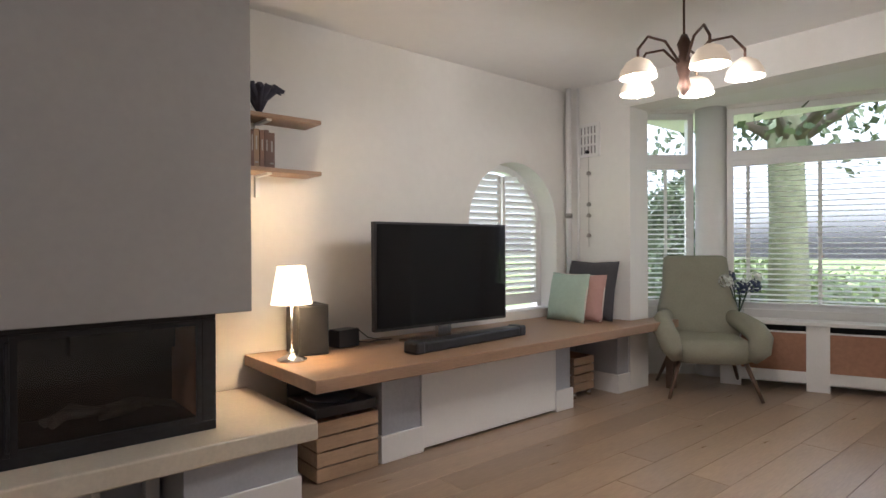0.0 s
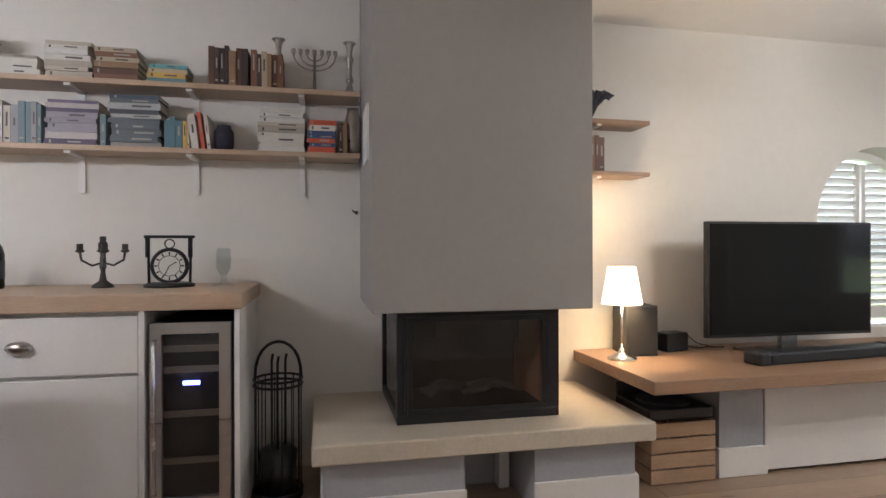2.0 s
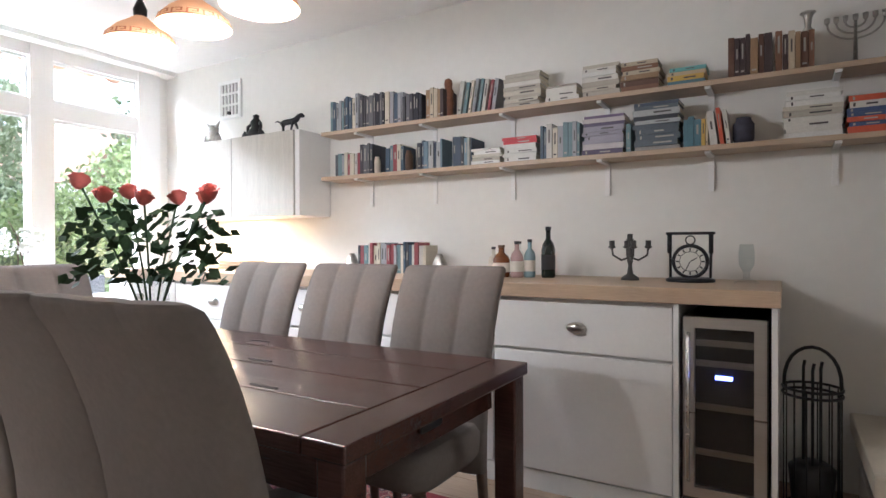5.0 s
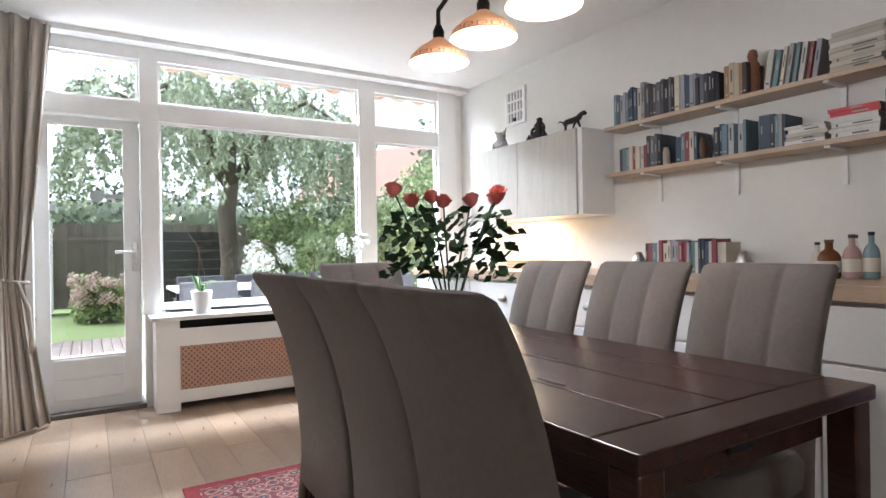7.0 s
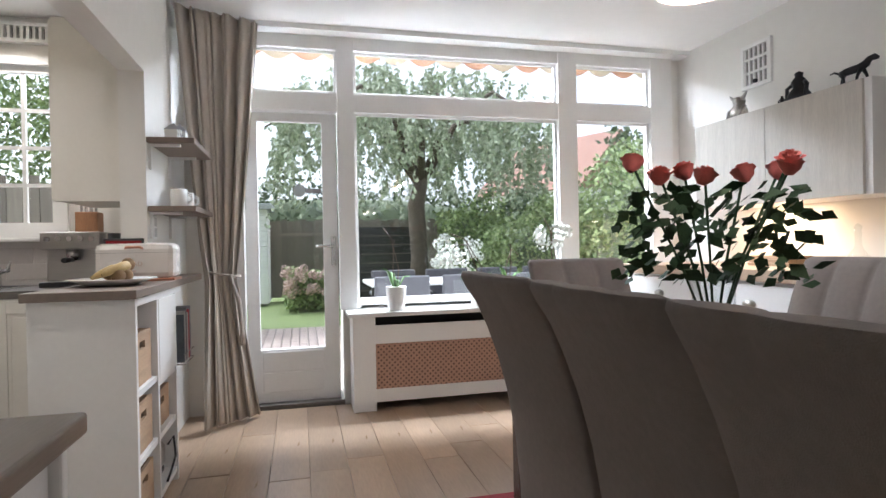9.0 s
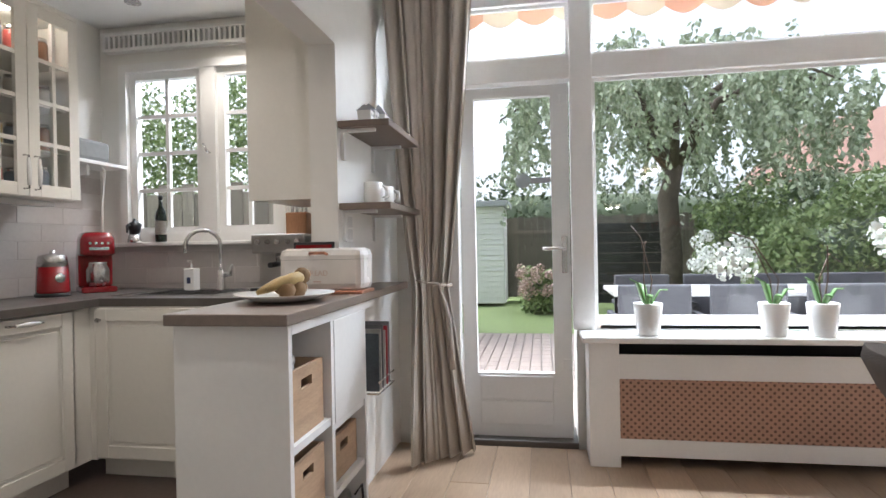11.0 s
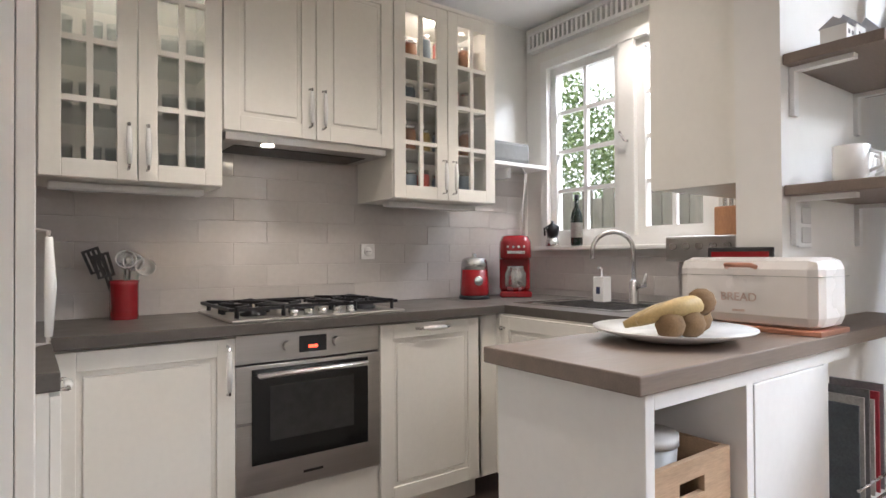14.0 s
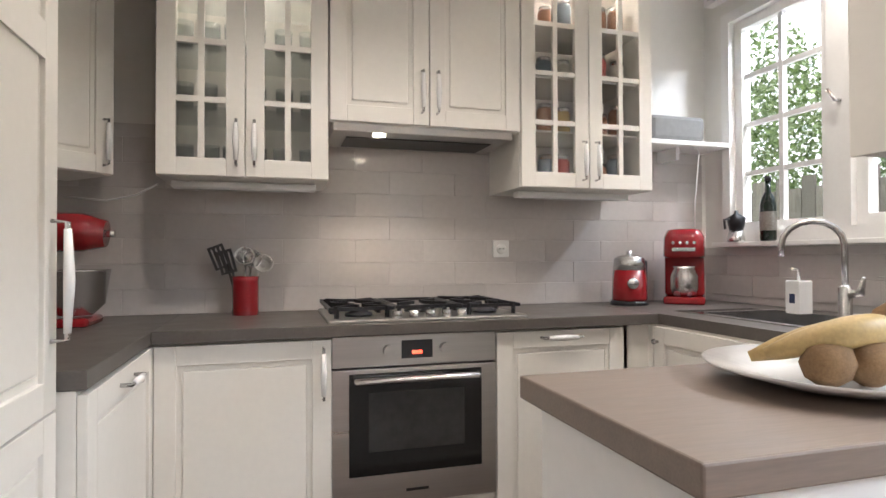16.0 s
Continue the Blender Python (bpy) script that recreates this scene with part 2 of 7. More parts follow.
struct("ceiling_kitchen", box(XW - 0.12, -1.4, YS, -0.42, 2.57, 2.75), M_CEIL, "white kitchen ceiling with spots")
struct("cornice", box(XG - 0.02, XG + 0.13, 0.0, YN, ZC - 0.035, ZC), M_WHITE, "white curtain rail moulding")
struct("subfloor", box(-5.1, 6.3, -0.42, YN, -0.12, -0.022), M_WALNUT, "floor base")
struct("floor_kitchen", box(XW - 0.12, -1.4, YS, -0.30, -0.02, 0.0), M_KFLOOR, "dark brown kitchen floor")
# bay
BAYP = [(4.51, 2.86), (4.83, 3.14), (5.20, 2.82), (5.26, 2.58), (5.74, 1.36), (5.30, 0.42), (4.51, 0.40)]


def wall_seg(name, p, q, z0, z1, th, material, label, holes=()):
    """An upright slab from p to q, its inner face on the line; holes (s0, s1, z0, z1) along it."""
    d = Vector((q[0] - p[0], q[1] - p[1], 0))
    L = d.length
    ob = wall_x(name, -th, 0, 0, L, z0, z1, list(holes), label, material)
    ang = math.atan2(d.y, d.x) - math.pi / 2
    ob.matrix_basis = Matrix.Translation((p[0], p[1], 0)) @ Matrix.Rotation(ang, 4, "Z")
    return ob, L


def frame_rect(bm, a0, a1, z0, z1, w, d0, d1, m=None):
    """A rectangular frame standing across x (depth d0..d1), bars of width w, from a0 to a1 along y."""
    bx(bm, d0, d1, a0, a0 + w, z0, z1, 0, m)
    bx(bm, d0, d1, a1 - w, a1, z0, z1, 0, m)
    bx(bm, d0, d1, a0 + w, a1 - w, z0, z0 + w, 0, m)
    bx(bm, d0, d1, a0 + w, a1 - w, z1 - w, z1, 0, m)
    return bm


def pane(name, bm, parent, material=M_GLASS):
    ob = part(name, bm, material, parent)
    ob.visible_shadow = False
    return ob


wall_seg("wall_bay_side", BAYP[0], BAYP[1], -0.1, 2.5, 0.15, M_WALL, "white bay return wall")
struct("ceiling_bay", box(XF + 0.25, 6.1, 0.2, 3.4, 2.27, 2.4), M_CEIL, "white bay ceiling")
struct("bay_post", cyl((5.30, 2.73, -0.1), (5.30, 2.73, 2.4), 0.125, 16), M_WHITE, "white bay corner post")
for name, i, lab in (("wall_bay_north", 1, "white bay wall under the narrow window"), ("wall_bay_main", 3, "white bay wall under the wide window"), ("wall_bay_far", 4, "white bay wall"), ("wall_bay_end", 5, "white bay wall")):
    p, q = BAYP[i], BAYP[i + 1]
    L = math.hypot(q[0] - p[0], q[1] - p[1])
    hole = [] if i == 5 else [(0.0 if i < 4 else 0.15, L if i < 4 else L - 0.15, 0.58, 2.24)]
    wall_seg(name, p, q, -0.1, 2.5, 0.2, M_WALL, lab, hole)
    if hole:
        win = thing("window_bay", (p[0], p[1], 0), math.degrees(math.atan2(q[1] - p[1], q[0] - p[0])) - 90)
        tagged(win, "white wooden bay window with leaded top light and blinds", "window", "bay windows", "structure")
        a0, a1 = hole[0][0], hole[0][1]
        bm = frame_rect(bmesh.new(), a0, a1, 0.58, 2.24, 0.05, -0.10, -0.03)
        bx(bm, -0.11, -0.01, a0 + 0.05, a1 - 0.05, 1.785, 1.885)
        part("window_frame", bm, M_WHITE, win)
        pane("pane", box(-0.062, -0.056, a0 + 0.05, a1 - 0.05, 0.63, 1.785), win)
        pane("pane", box(-0.062, -0.056, a0 + 0.05, a1 - 0.05, 1.885, 2.19), win)
        bl = thing("venetian_blind", (p[0], p[1], 0), math.degrees(math.atan2(q[1] - p[1], q[0] - p[0])) - 90, "white venetian blind with open slats in front of the glass", "blind", "venetian blinds")
        part("headrail", box(-0.028, 0.03, a0 + 0.04, a1 - 0.04, 1.755, 1.80, 0.004), M_SHUT, bl)
        sl = part("slat", box(-0.022, 0.022, a0 + 0.06, a1 - 0.06, -0.0011, 0.0011), M_SHUT, bl)
        sl.matrix_basis = pose(0, 0, 0.66, 0, 12, 0)
        for k in range(1, 27):
            s2 = new("slat", sl.data)
            s2.parent = bl
            s2.matrix_basis = pose(0, 0, 0.66 + k * 0.0415, 0, 12, 0)
        part("bottom_rail", box(-0.022, 0.022, a0 + 0.06, a1 - 0.06, 0.625, 0.64, 0.003), M_SHUT, bl)
        for f in (0.12, 0.5, 0.88):
            part("ladder_tape", box(-0.024, -0.0225, a0 + f * (a1 - a0) - 0.014, a0 + f * (a1 - a0) + 0.014, 0.63, 1.76), M_SHUT, bl)


# radiator covers
def radiator_cover(loc, rz, L, h, depth, bays, label, panel_mat=M_CANE):
    rc = thing("radiator_cover", loc, rz, label, "radiator cover", "radiator covers")
    part("top_board", box(-depth, 0.03, -0.03, L, h - 0.03, h, 0.006), M_WHITE, rc)
    xs = [i * L / bays for i in range(bays + 1)]
    for s in xs:
        a = min(max(s - 0.075, 0), L - 0.15)
        part("leg", box(-0.02, 0, a, a + 0.15, 0, h - 0.03, 0.002), M_WHITE, rc)
    for a, b in zip(xs, xs[1:]):
        a2 = max(a + (0.15 if a == 0 else 0.075), 0)
        b2 = b - (0.15 if b >= L - 1e-6 else 0.075)
        part("rail", box(-0.02, 0, a2, b2, 0.06, 0.145), M_WHITE, rc)
        part("rail", box(-0.02, 0, a2, b2, 0.448, h - 0.09), M_WHITE, rc)
        part("perforated_panel", box(-0.014, -0.008, a2, b2, 0.145, 0.448), panel_mat, rc, "brown perforated hardboard panel")
    # black sheet that paints the shaded hollow behind the panels
    part("back", box(-depth, -depth + 0.01, 0, L - 0.01, 0.05, h - 0.04), M_BLACKP, rc, "black sheet standing in for the shade behind the panel")
    part("side", box(-depth, -0.02, 0, 0.018, 0, h - 0.03), M_WHITE, rc)
    part("side", box(-depth, -0.02, L - 0.018, L, 0, h - 0.03), M_WHITE, rc)
    return rc


M_DOTS = mat("dotted_hardboard", (0.42, 0.25, 0.18), 0.8, var=0.1, scale=20)
nt = M_DOTS.node_tree
vo = nt.nodes.new("ShaderNodeTexVoronoi")
vo.inputs["Scale"].default_value, vo.inputs["Randomness"].default_value = 38, 0.0
tc = nt.nodes.new("ShaderNodeTexCoord")
mpd = nt.nodes.new("ShaderNodeMapping")
mpd.inputs["Rotation"].default_value = (radians(45), 0, 0)
mpd.inputs["Scale"].default_value = (0, 1, 1)
nt.links.new(tc.outputs["Object"], mpd.inputs[0])
nt.links.new(mpd.outputs[0], vo.inputs["Vector"])
cr = nt.nodes.new("ShaderNodeMapRange")
cr.inputs["From Min"].default_value, cr.inputs["From Max"].default_value, cr.inputs["To Min"].default_value = 0.22, 0.3, 0.35
nt.links.new(vo.outputs["Distance"], cr.inputs["Value"])
vsd = next(x for x in nt.nodes if x.type == "VECT_MATH")
mulx = nt.nodes.new("ShaderNodeVectorMath")
mulx.operation = "SCALE"
nt.links.new(vsd.outputs[0], mulx.inputs[0])
nt.links.new(cr.outputs[0], mulx.inputs["Scale"])
nt.links.new(mulx.outputs[0], nt.nodes["Principled BSDF"].inputs["Base Color"])

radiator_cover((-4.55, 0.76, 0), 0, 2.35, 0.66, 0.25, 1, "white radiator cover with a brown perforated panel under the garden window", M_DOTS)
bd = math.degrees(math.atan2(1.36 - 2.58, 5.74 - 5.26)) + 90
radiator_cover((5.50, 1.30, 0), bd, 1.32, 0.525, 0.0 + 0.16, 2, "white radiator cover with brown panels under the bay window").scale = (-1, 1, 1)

# garden window wall
gw = thing("window_garden", (0, 0, 0), 0)
tagged(gw, "white wooden garden window front with top lights", "window", "", "structure")
for a, b in ((-0.02, 0.07), (0.70, 0.82), (2.374, 2.53), (3.176, 3.37)):
    part("mullion", box(XG - 0.09, XG + 0.02, a, b, 0.0 if b < 0.8 else 0.66, 2.60, 0.003), M_WHITE, gw)
for a, b in ((0.07, 0.70), (0.82, 2.374), (2.53, 3.176)):
    part("transom", box(XG - 0.08, XG + 0.015, a, b, 2.045, 2.175, 0.003), M_WHITE, gw)
    part("head_rail", box(XG - 0.08, XG + 0.015, a, b, 2.475, 2.60, 0.003), M_WHITE, gw)
for a, b in ((0.82, 2.374), (2.53, 3.176)):
    part("bottom_rail", box(XG - 0.08, XG + 0.01, a, b, 0.66, 0.72, 0.003), M_WHITE, gw)
part("window_sill", box(XG - 0.02, -4.79, 0.84, 3.37, 0.665, 0.69, 0.004), M_WHITE, gw)
for a, b, z0, z1 in ((0.07, 0.70, 2.175, 2.475), (0.82, 2.374, 2.175, 2.475), (2.53, 3.176, 2.175, 2.475), (0.82, 2.374, 0.72, 2.045), (2.53, 3.176, 0.72, 2.045)):
    pane("pane", box(XG - 0.045, XG - 0.039, a, b, z0, z1), gw)
    part("glazing_bead", frame_rect(bmesh.new(), a, b, z0, z1, 0.018, XG - 0.036, XG - 0.018), M_WHITE, gw)
struct("wall_under_window", box(XG - 0.30, XG - 0.02, 0.72, 3.37, 0.02, 0.655), M_WALL, "white parapet under the garden window")
gd = thing("door_garden", (0, 0, 0), 0)
tagged(gd, "white wooden garden door with one large glass pane, closed", "door", "", "structure")
bm = bmesh.new()
bx(bm, -4.93, -4.88, 0.075, 0.155, 0.03, 2.045)
bx(bm, -4.93, -4.88, 0.595, 0.695, 0.03, 2.045)
bx(bm, -4.93, -4.88, 0.155, 0.595, 0.03, 0.395)
bx(bm, -4.93, -4.88, 0.155, 0.595, 1.985, 2.045)
part("door_leaf", bm, M_WHITE, gd)
for z in (0.10, 0.245):
    part("weatherboard_panel", box(-4.88, -4.872, 0.17, 0.585, z, z + 0.135, 0.003), M_WHITE, gd)
pane("pane", box(-4.908, -4.902, 0.155, 0.595, 0.395, 1.985), gd)
part("escutcheon", box(-4.88, -4.872, 0.645, 0.68, 0.97, 1.18, 0.003), M_CHROME, gd)
part("door_handle", tube([(-4.875, 0.662, 1.11), (-4.83, 0.662, 1.11), (-4.825, 0.60, 1.11), (-4.825, 0.54, 1.11)], 0.009), M_CHROME, gd)
for z in (0.45, 1.95):
    part("hinge", box(-4.882, -4.874, 0.645, 0.69, z - 0.03, z + 0.03, 0.003), M_WHITE, gd)
struct("threshold", box(-5.1, -4.80, 0.0, 0.72, -0.05, 0.03, 0.005), M_COUNTER, "dark door threshold")

# kitchen window
kw = thing("window_kitchen", (0, 0, 0), 0)
tagged(kw, "white kitchen casement window with glazing bars", "window", "", "structure")
bm = frame_rect(bmesh.new(), -2.09, -0.98, 1.195, 2.32, 0.05, XW - 0.10, XW + 0.01)
bx(bm, XW - 0.10, XW + 0.005, -1.53, -1.43, 1.245, 2.27)
part("window_frame", bm, M_WHITE, kw)
for a, b in ((-2.04, -1.53), (-1.43, -1.03)):
    sash = part("sash", frame_rect(bmesh.new(), a, b, 1.245, 2.27, 0.045, XW - 0.075, XW - 0.025), M_WHITE, kw)
    bm = bmesh.new()
    mid = (a + b) / 2
    bx(bm, XW - 0.062, XW - 0.036, mid - 0.011, mid + 0.011, 1.29, 2.225)
    for k in (1, 2, 3):
        z = 1.29 + k * 0.234
        bx(bm, XW - 0.060, XW - 0.038, a + 0.045, b - 0.045, z - 0.011, z + 0.011)
    part("glazing_bar", bm, M_WHITE, kw)
    pane("pane", box(XW - 0.052, XW - 0.047, a + 0.045, b - 0.045, 1.29, 2.225), kw)
part("casement_handle", tube([(XW + 0.0, -1.47, 1.74), (XW + 0.03, -1.47, 1.74), (XW + 0.035, -1.50, 1.79)], 0.007), M_CHROME, kw)
part("window_sill", box(XW - 0.02, XW + 0.05, -2.12, -0.94, 1.172, 1.194, 0.004), M_WHITE, kw)
bm = bmesh.new()
frame_rect(bm, -2.18, -0.9, 2.40, 2.52, 0.02, XW - 0.02, XW + 0.03)
part("vent_frame", bm, M_WHITE, kw, "white slatted vent over the window")
slat = part("slat", box(XW - 0.015, XW + 0.02, -0.008, 0.008, 2.42, 2.50), M_WHITE, kw)
slat.location = (0, -2.14, 0)
for k in range(1, 36):
    s2 = new("slat", slat.data)
    s2.parent, s2.location = kw, (0, -2.14 + k * 0.0345, 0)
part("vent_back", box(XW - 0.02, XW - 0.016, -2.16, -0.92, 2.42, 2.50), M_BLACKP, kw)

# ---- fireplace ----
fp = thing("fireplace_hood", (0.80, 3.0, 0), 0, "tall grey plastered fireplace hood up to the ceiling", "chimney")
part("breast", box(-0.472, 0.475, -0.269, 0.458, 0.846, 2.598, 0.004), M_HOOD, fp)
part("vent_frame", frame_rect(bmesh.new(), -0.02 - 0.1, 0.10, 1.48, 1.72, 0.016, -0.482, -0.472), M_WHITE, fp, "white framed air grille")
part("vent_plate", box(-0.477, -0.4725, -0.1, 0.08, 1.496, 1.704), M_WHITE, fp)
he = thing("hearth", (0.8, 3.0, 0), 0, "beige stone hearth slab on a grey painted plinth", "hearth")
part("slab", box(-0.707, 0.732, -0.345, 0.458, 0.282, 0.362, 0.008), M_STONE, he)
part("plinth", box(-0.66, -0.10, -0.29, 0.45, 0.0, 0.282), M_GREYP, he)
part("plinth", box(0.20, 0.66, -0.29, 0.45, 0.0, 0.282), M_GREYP, he)
part("recess", box(-0.10, 0.20, 0.05, 0.45, 0.0, 0.282), M_GREYP, he)
part("skirting", box(-0.672, -0.095, -0.305, -0.29, 0.0, 0.13, 0.003), M_WHITE, he)
part("skirting", box(0.195, 0.672, -0.305, -0.29, 0.0, 0.13, 0.003), M_WHITE, he)
part("skirting", box(0.66, 0.675, -0.29, 0.45, 0.0, 0.13, 0.003), M_WHITE, he)
part("skirting", box(-0.675, -0.66, -0.29, 0.45, 0.0, 0.13, 0.003), M_WHITE, he)
for a in (-0.08, 0.13):
    part("skirting", box(a, a + 0.05, -0.02, 0.05, 0.0, 0.275, 0.003), M_WHITE, he)
st = thing("fireplace_insert", (0.80, 3.0, 0.362), 0, "black steel three-sided glass fireplace insert, unlit", "fireplace")
Z = 0.483
x0, x1, y0 = -0.36, 0.365, -0.16
part("base_frame", box(x0, x1, y0, 0.45, 0.0, 0.04, 0.004), M_BLACKM, st)
part("top_frame", box(x0, x1, y0, 0.45, Z - 0.03, Z, 0.003), M_BLACKM, st)
for xx, w in ((x0, 0.045), (x1 - 0.055, 0.055)):
    part("upright", box(xx, xx + w, y0, y0 + 0.05, 0.04, Z - 0.03, 0.003), M_BLACKM, st)
part("upright", box(x0, x0 + 0.02, 0.41, 0.45, 0.04, Z - 0.03), M_BLACKM, st)
pane("front_glass", box(x0 + 0.045, x1 - 0.055, y0 + 0.015, y0 + 0.02, 0.04, Z - 0.03), st, M_DARKGLASS)
pane("side_glass", box(x0 + 0.010, x0 + 0.015, y0 + 0.05, 0.41, 0.04, Z - 0.03), st, M_DARKGLASS)
part("door_frame", frame_rect(bmesh.new(), 0, x1 - 0.055 - x0 - 0.045, 0.04, Z - 0.03, 0.022, 0, 0.012, pose(x0 + 0.045, y0 + 0.012, 0, 0, 0, -90)), M_BLACKM, st)
part("firebrick_back", box(x0 + 0.02, x1 - 0.02, 0.30, 0.33, 0.04, Z - 0.03), M_SOOT, st)
part("firebrick_side", box(x1 - 0.05, x1 - 0.02, y0 + 0.06, 0.30, 0.04, Z - 0.03), mat("rust_firebrick", (0.33, 0.17, 0.10), 0.9, var=0.25, scale=10, bump=0.2, bscale=40), st, "rust-brown side lining")
part("baffle", box(-0.10, 0.30, 0.18, 0.30, 0.30, Z - 0.03), M_SOOT, st)
part("door_grip", box(x0 + 0.03, x0 + 0.045, y0 - 0.018, y0, 0.06, Z - 0.05, 0.004), M_BLACKM, st)
random.seed(3)
for k in range(9):
    a = random.uniform(-0.22, 0.26)
    lg = part("ash_log", tube([(a - 0.1, random.uniform(0.06, 0.24), 0.065), (a, random.uniform(0.06, 0.24), 0.085), (a + 0.1, random.uniform(0.06, 0.24), 0.062)], [0.012, 0.019, 0.010], 7), mat("ash", (0.11, 0.095, 0.085), 0.95, var=0.4, scale=20) if k == 0 else bpy.data.materials["ash"], st)
fs = thing("fire_tool_stand", (-0.06, 3.12, 0), 0, "black wire fire-tool stand with hoop handle on the floor", "fire tools")
for a in range(14):
    t = a * 2 * math.pi / 14
    part("wire", cyl((0.10 * math.cos(t), 0.10 * math.sin(t), 0.02), (0.10 * math.cos(t), 0.10 * math.sin(t), 0.52), 0.003, 6), M_BLACKM, fs)
for z in (0.03, 0.50, 0.525):
    part("ring", tube([(0.105 * math.cos(k * math.pi / 12), 0.105 * math.sin(k * math.pi / 12), z) for k in range(25)], 0.006, 6), M_BLACKM, fs)
part("base_plate", lathe([(0.0, 0.0), (0.11, 0.0), (0.11, 0.012), (0, 0.012)]), M_BLACKM, fs)
part("hoop_handle", tube([(0.10 * math.cos(k * math.pi / 12), 0, 0.52 + 0.17 * math.sin(k * math.pi / 12) ** 0.8) for k in range(13)], 0.007, 8), M_BLACKM, fs)
for k, (a, b) in enumerate(((0.03, 0.02), (-0.03, 0.03), (0.0, -0.04))):
    part("tool", tube([(a, b, 0.06), (a, b, 0.60), (a + 0.005, b, 0.63)], 0.006, 6), M_BLACKM, fs)
part("log_bucket", lathe([(0.0, 0.015), (0.07, 0.015), (0.085, 0.2), (0.06, 0.22), (0.0, 0.22)], 16), M_BLACKP, fs)

# ---- bench along the long wall ----
be = thing("bench", (1.518, 3.0, 0), 0, "thick oak bench shelf on grey piers, along the wall", "bench")
part("slab", box(0.0, 2.737, -0.347, 0.458, 0.476, 0.535, 0.004), M_OAK, be)
part("slab_end", box(2.739, 3.08, -0.347, -0.145, 0.476, 0.535, 0.004), M_OAK, be)
for a, b in ((0.49, 0.735), (1.88, 2.03), (2.60, 2.78)):
    part("pier", box(a, b, -0.12, 0.45, 0.0, 0.476), M_GREYP, be)
    part("skirting", box(a - 0.015, b + 0.015, -0.137, -0.12, 0.0, 0.14, 0.003), M_WHITE, be)
    part("skirting", box(a - 0.015, a, -0.12, 0.45, 0.0, 0.14, 0.003), M_WHITE, be)
part("cover_panel", box(0.742, 1.875, -0.125, -0.105, 0.015, 0.47, 0.003), M_WHITE, be, "white painted cover panel")
part("leg", box(3.02, 3.08, -0.33, -0.27, 0.0, 0.476, 0.004), M_WALNUT, be, "dark wooden leg")

# armchair
ac = thing("armchair", (4.70, 2.50, 0), -52, "sage grey wool armchair with tall back on dark splayed legs", "armchair")


def loft(rings, close=True):
    bm = bmesh.new()
    vv = [[bm.verts.new(p) for p in r] for r in rings]
    n = len(vv[0])
    for a, b in zip(vv, vv[1:]):
        for i in range(n):
            bm.faces.new((a[i], a[(i + 1) % n], b[(i + 1) % n], b[i])).smooth = True
    if close:
        bm.faces.new(vv[0][::-1])
        bm.faces.new(vv[-1])
    return bm


def sq_ring(cx, cy, z, w, d, n=16, pw=3.0, tilt=0.0):
    out = []
    for i in range(n):
        t = 2 * math.pi * (i + 0.5) / n
        c, s = math.cos(t), math.sin(t)
        x = math.copysign(abs(c) ** (2 / pw), c) * w / 2
        y = math.copysign(abs(s) ** (2 / pw), s) * d / 2
        out.append((cx + x, cy + y, z + tilt * y))
    return out


# local: the chair faces -y
part("seat", loft([sq_ring(0, -0.05, z, w, d, 20, 4) for z, w, d in ((0.25, 0.46, 0.46), (0.27, 0.54, 0.56), (0.34, 0.57, 0.60), (0.40, 0.55, 0.58), (0.425, 0.46, 0.48))]), M_SAGE, ac)
part("backrest", loft([sq_ring(0, y, z, w, d, 20, 4) for z, y, w, d in ((0.28, 0.20, 0.56, 0.12), (0.45, 0.23, 0.62, 0.15), (0.60, 0.265, 0.60, 0.14), (0.75, 0.30, 0.52, 0.13), (0.92, 0.335, 0.50, 0.12), (1.0, 0.35, 0.48, 0.10), (1.02, 0.355, 0.42, 0.05))]), M_SAGE, ac)
for s in (-1, 1):
    part("armrest", tube([(s * 0.24, 0.24, 0.54), (s * 0.29, 0.08, 0.51), (s * 0.315, -0.12, 0.48), (s * 0.31, -0.27, 0.44), (s * 0.29, -0.31, 0.37), (s * 0.25, -0.27, 0.30)], [0.06, 0.075, 0.08, 0.08, 0.075, 0.05], 12), M_SAGE, ac)
    for yy, ty in ((-0.22, -0.32), (0.14, 0.26)):
        part("leg", tube([(s * 0.22, yy, 0.27), (s * 0.31, ty, 0.0)], [0.018, 0.011], 10), M_WALNUT, ac)

# television and bench things
tv = thing("television", (2.64, 3.13, 0.535), -1, "large flat-screen television switched off, on the bench", "television")
part("screen", box(-0.50, 0.50, -0.022, -0.019, 0.11, 0.70), mat("tv_glass", (0.005, 0.005, 0.006), 0.05, var=0.02, spec=0.3), tv)
part("bezel", box(-0.515, 0.515, -0.018, 0.02, 0.092, 0.713, 0.005), mat("tv_frame", (0.04, 0.04, 0.042), 0.3, 0.5), tv)
part("neck", box(-0.05, 0.05, 0.0, 0.03, 0.02, 0.12), M_CHROME, tv)
part("foot", box(-0.26, 0.26, -0.10, 0.12, 0.0, 0.018, 0.005), M_DARKGLASS, tv)

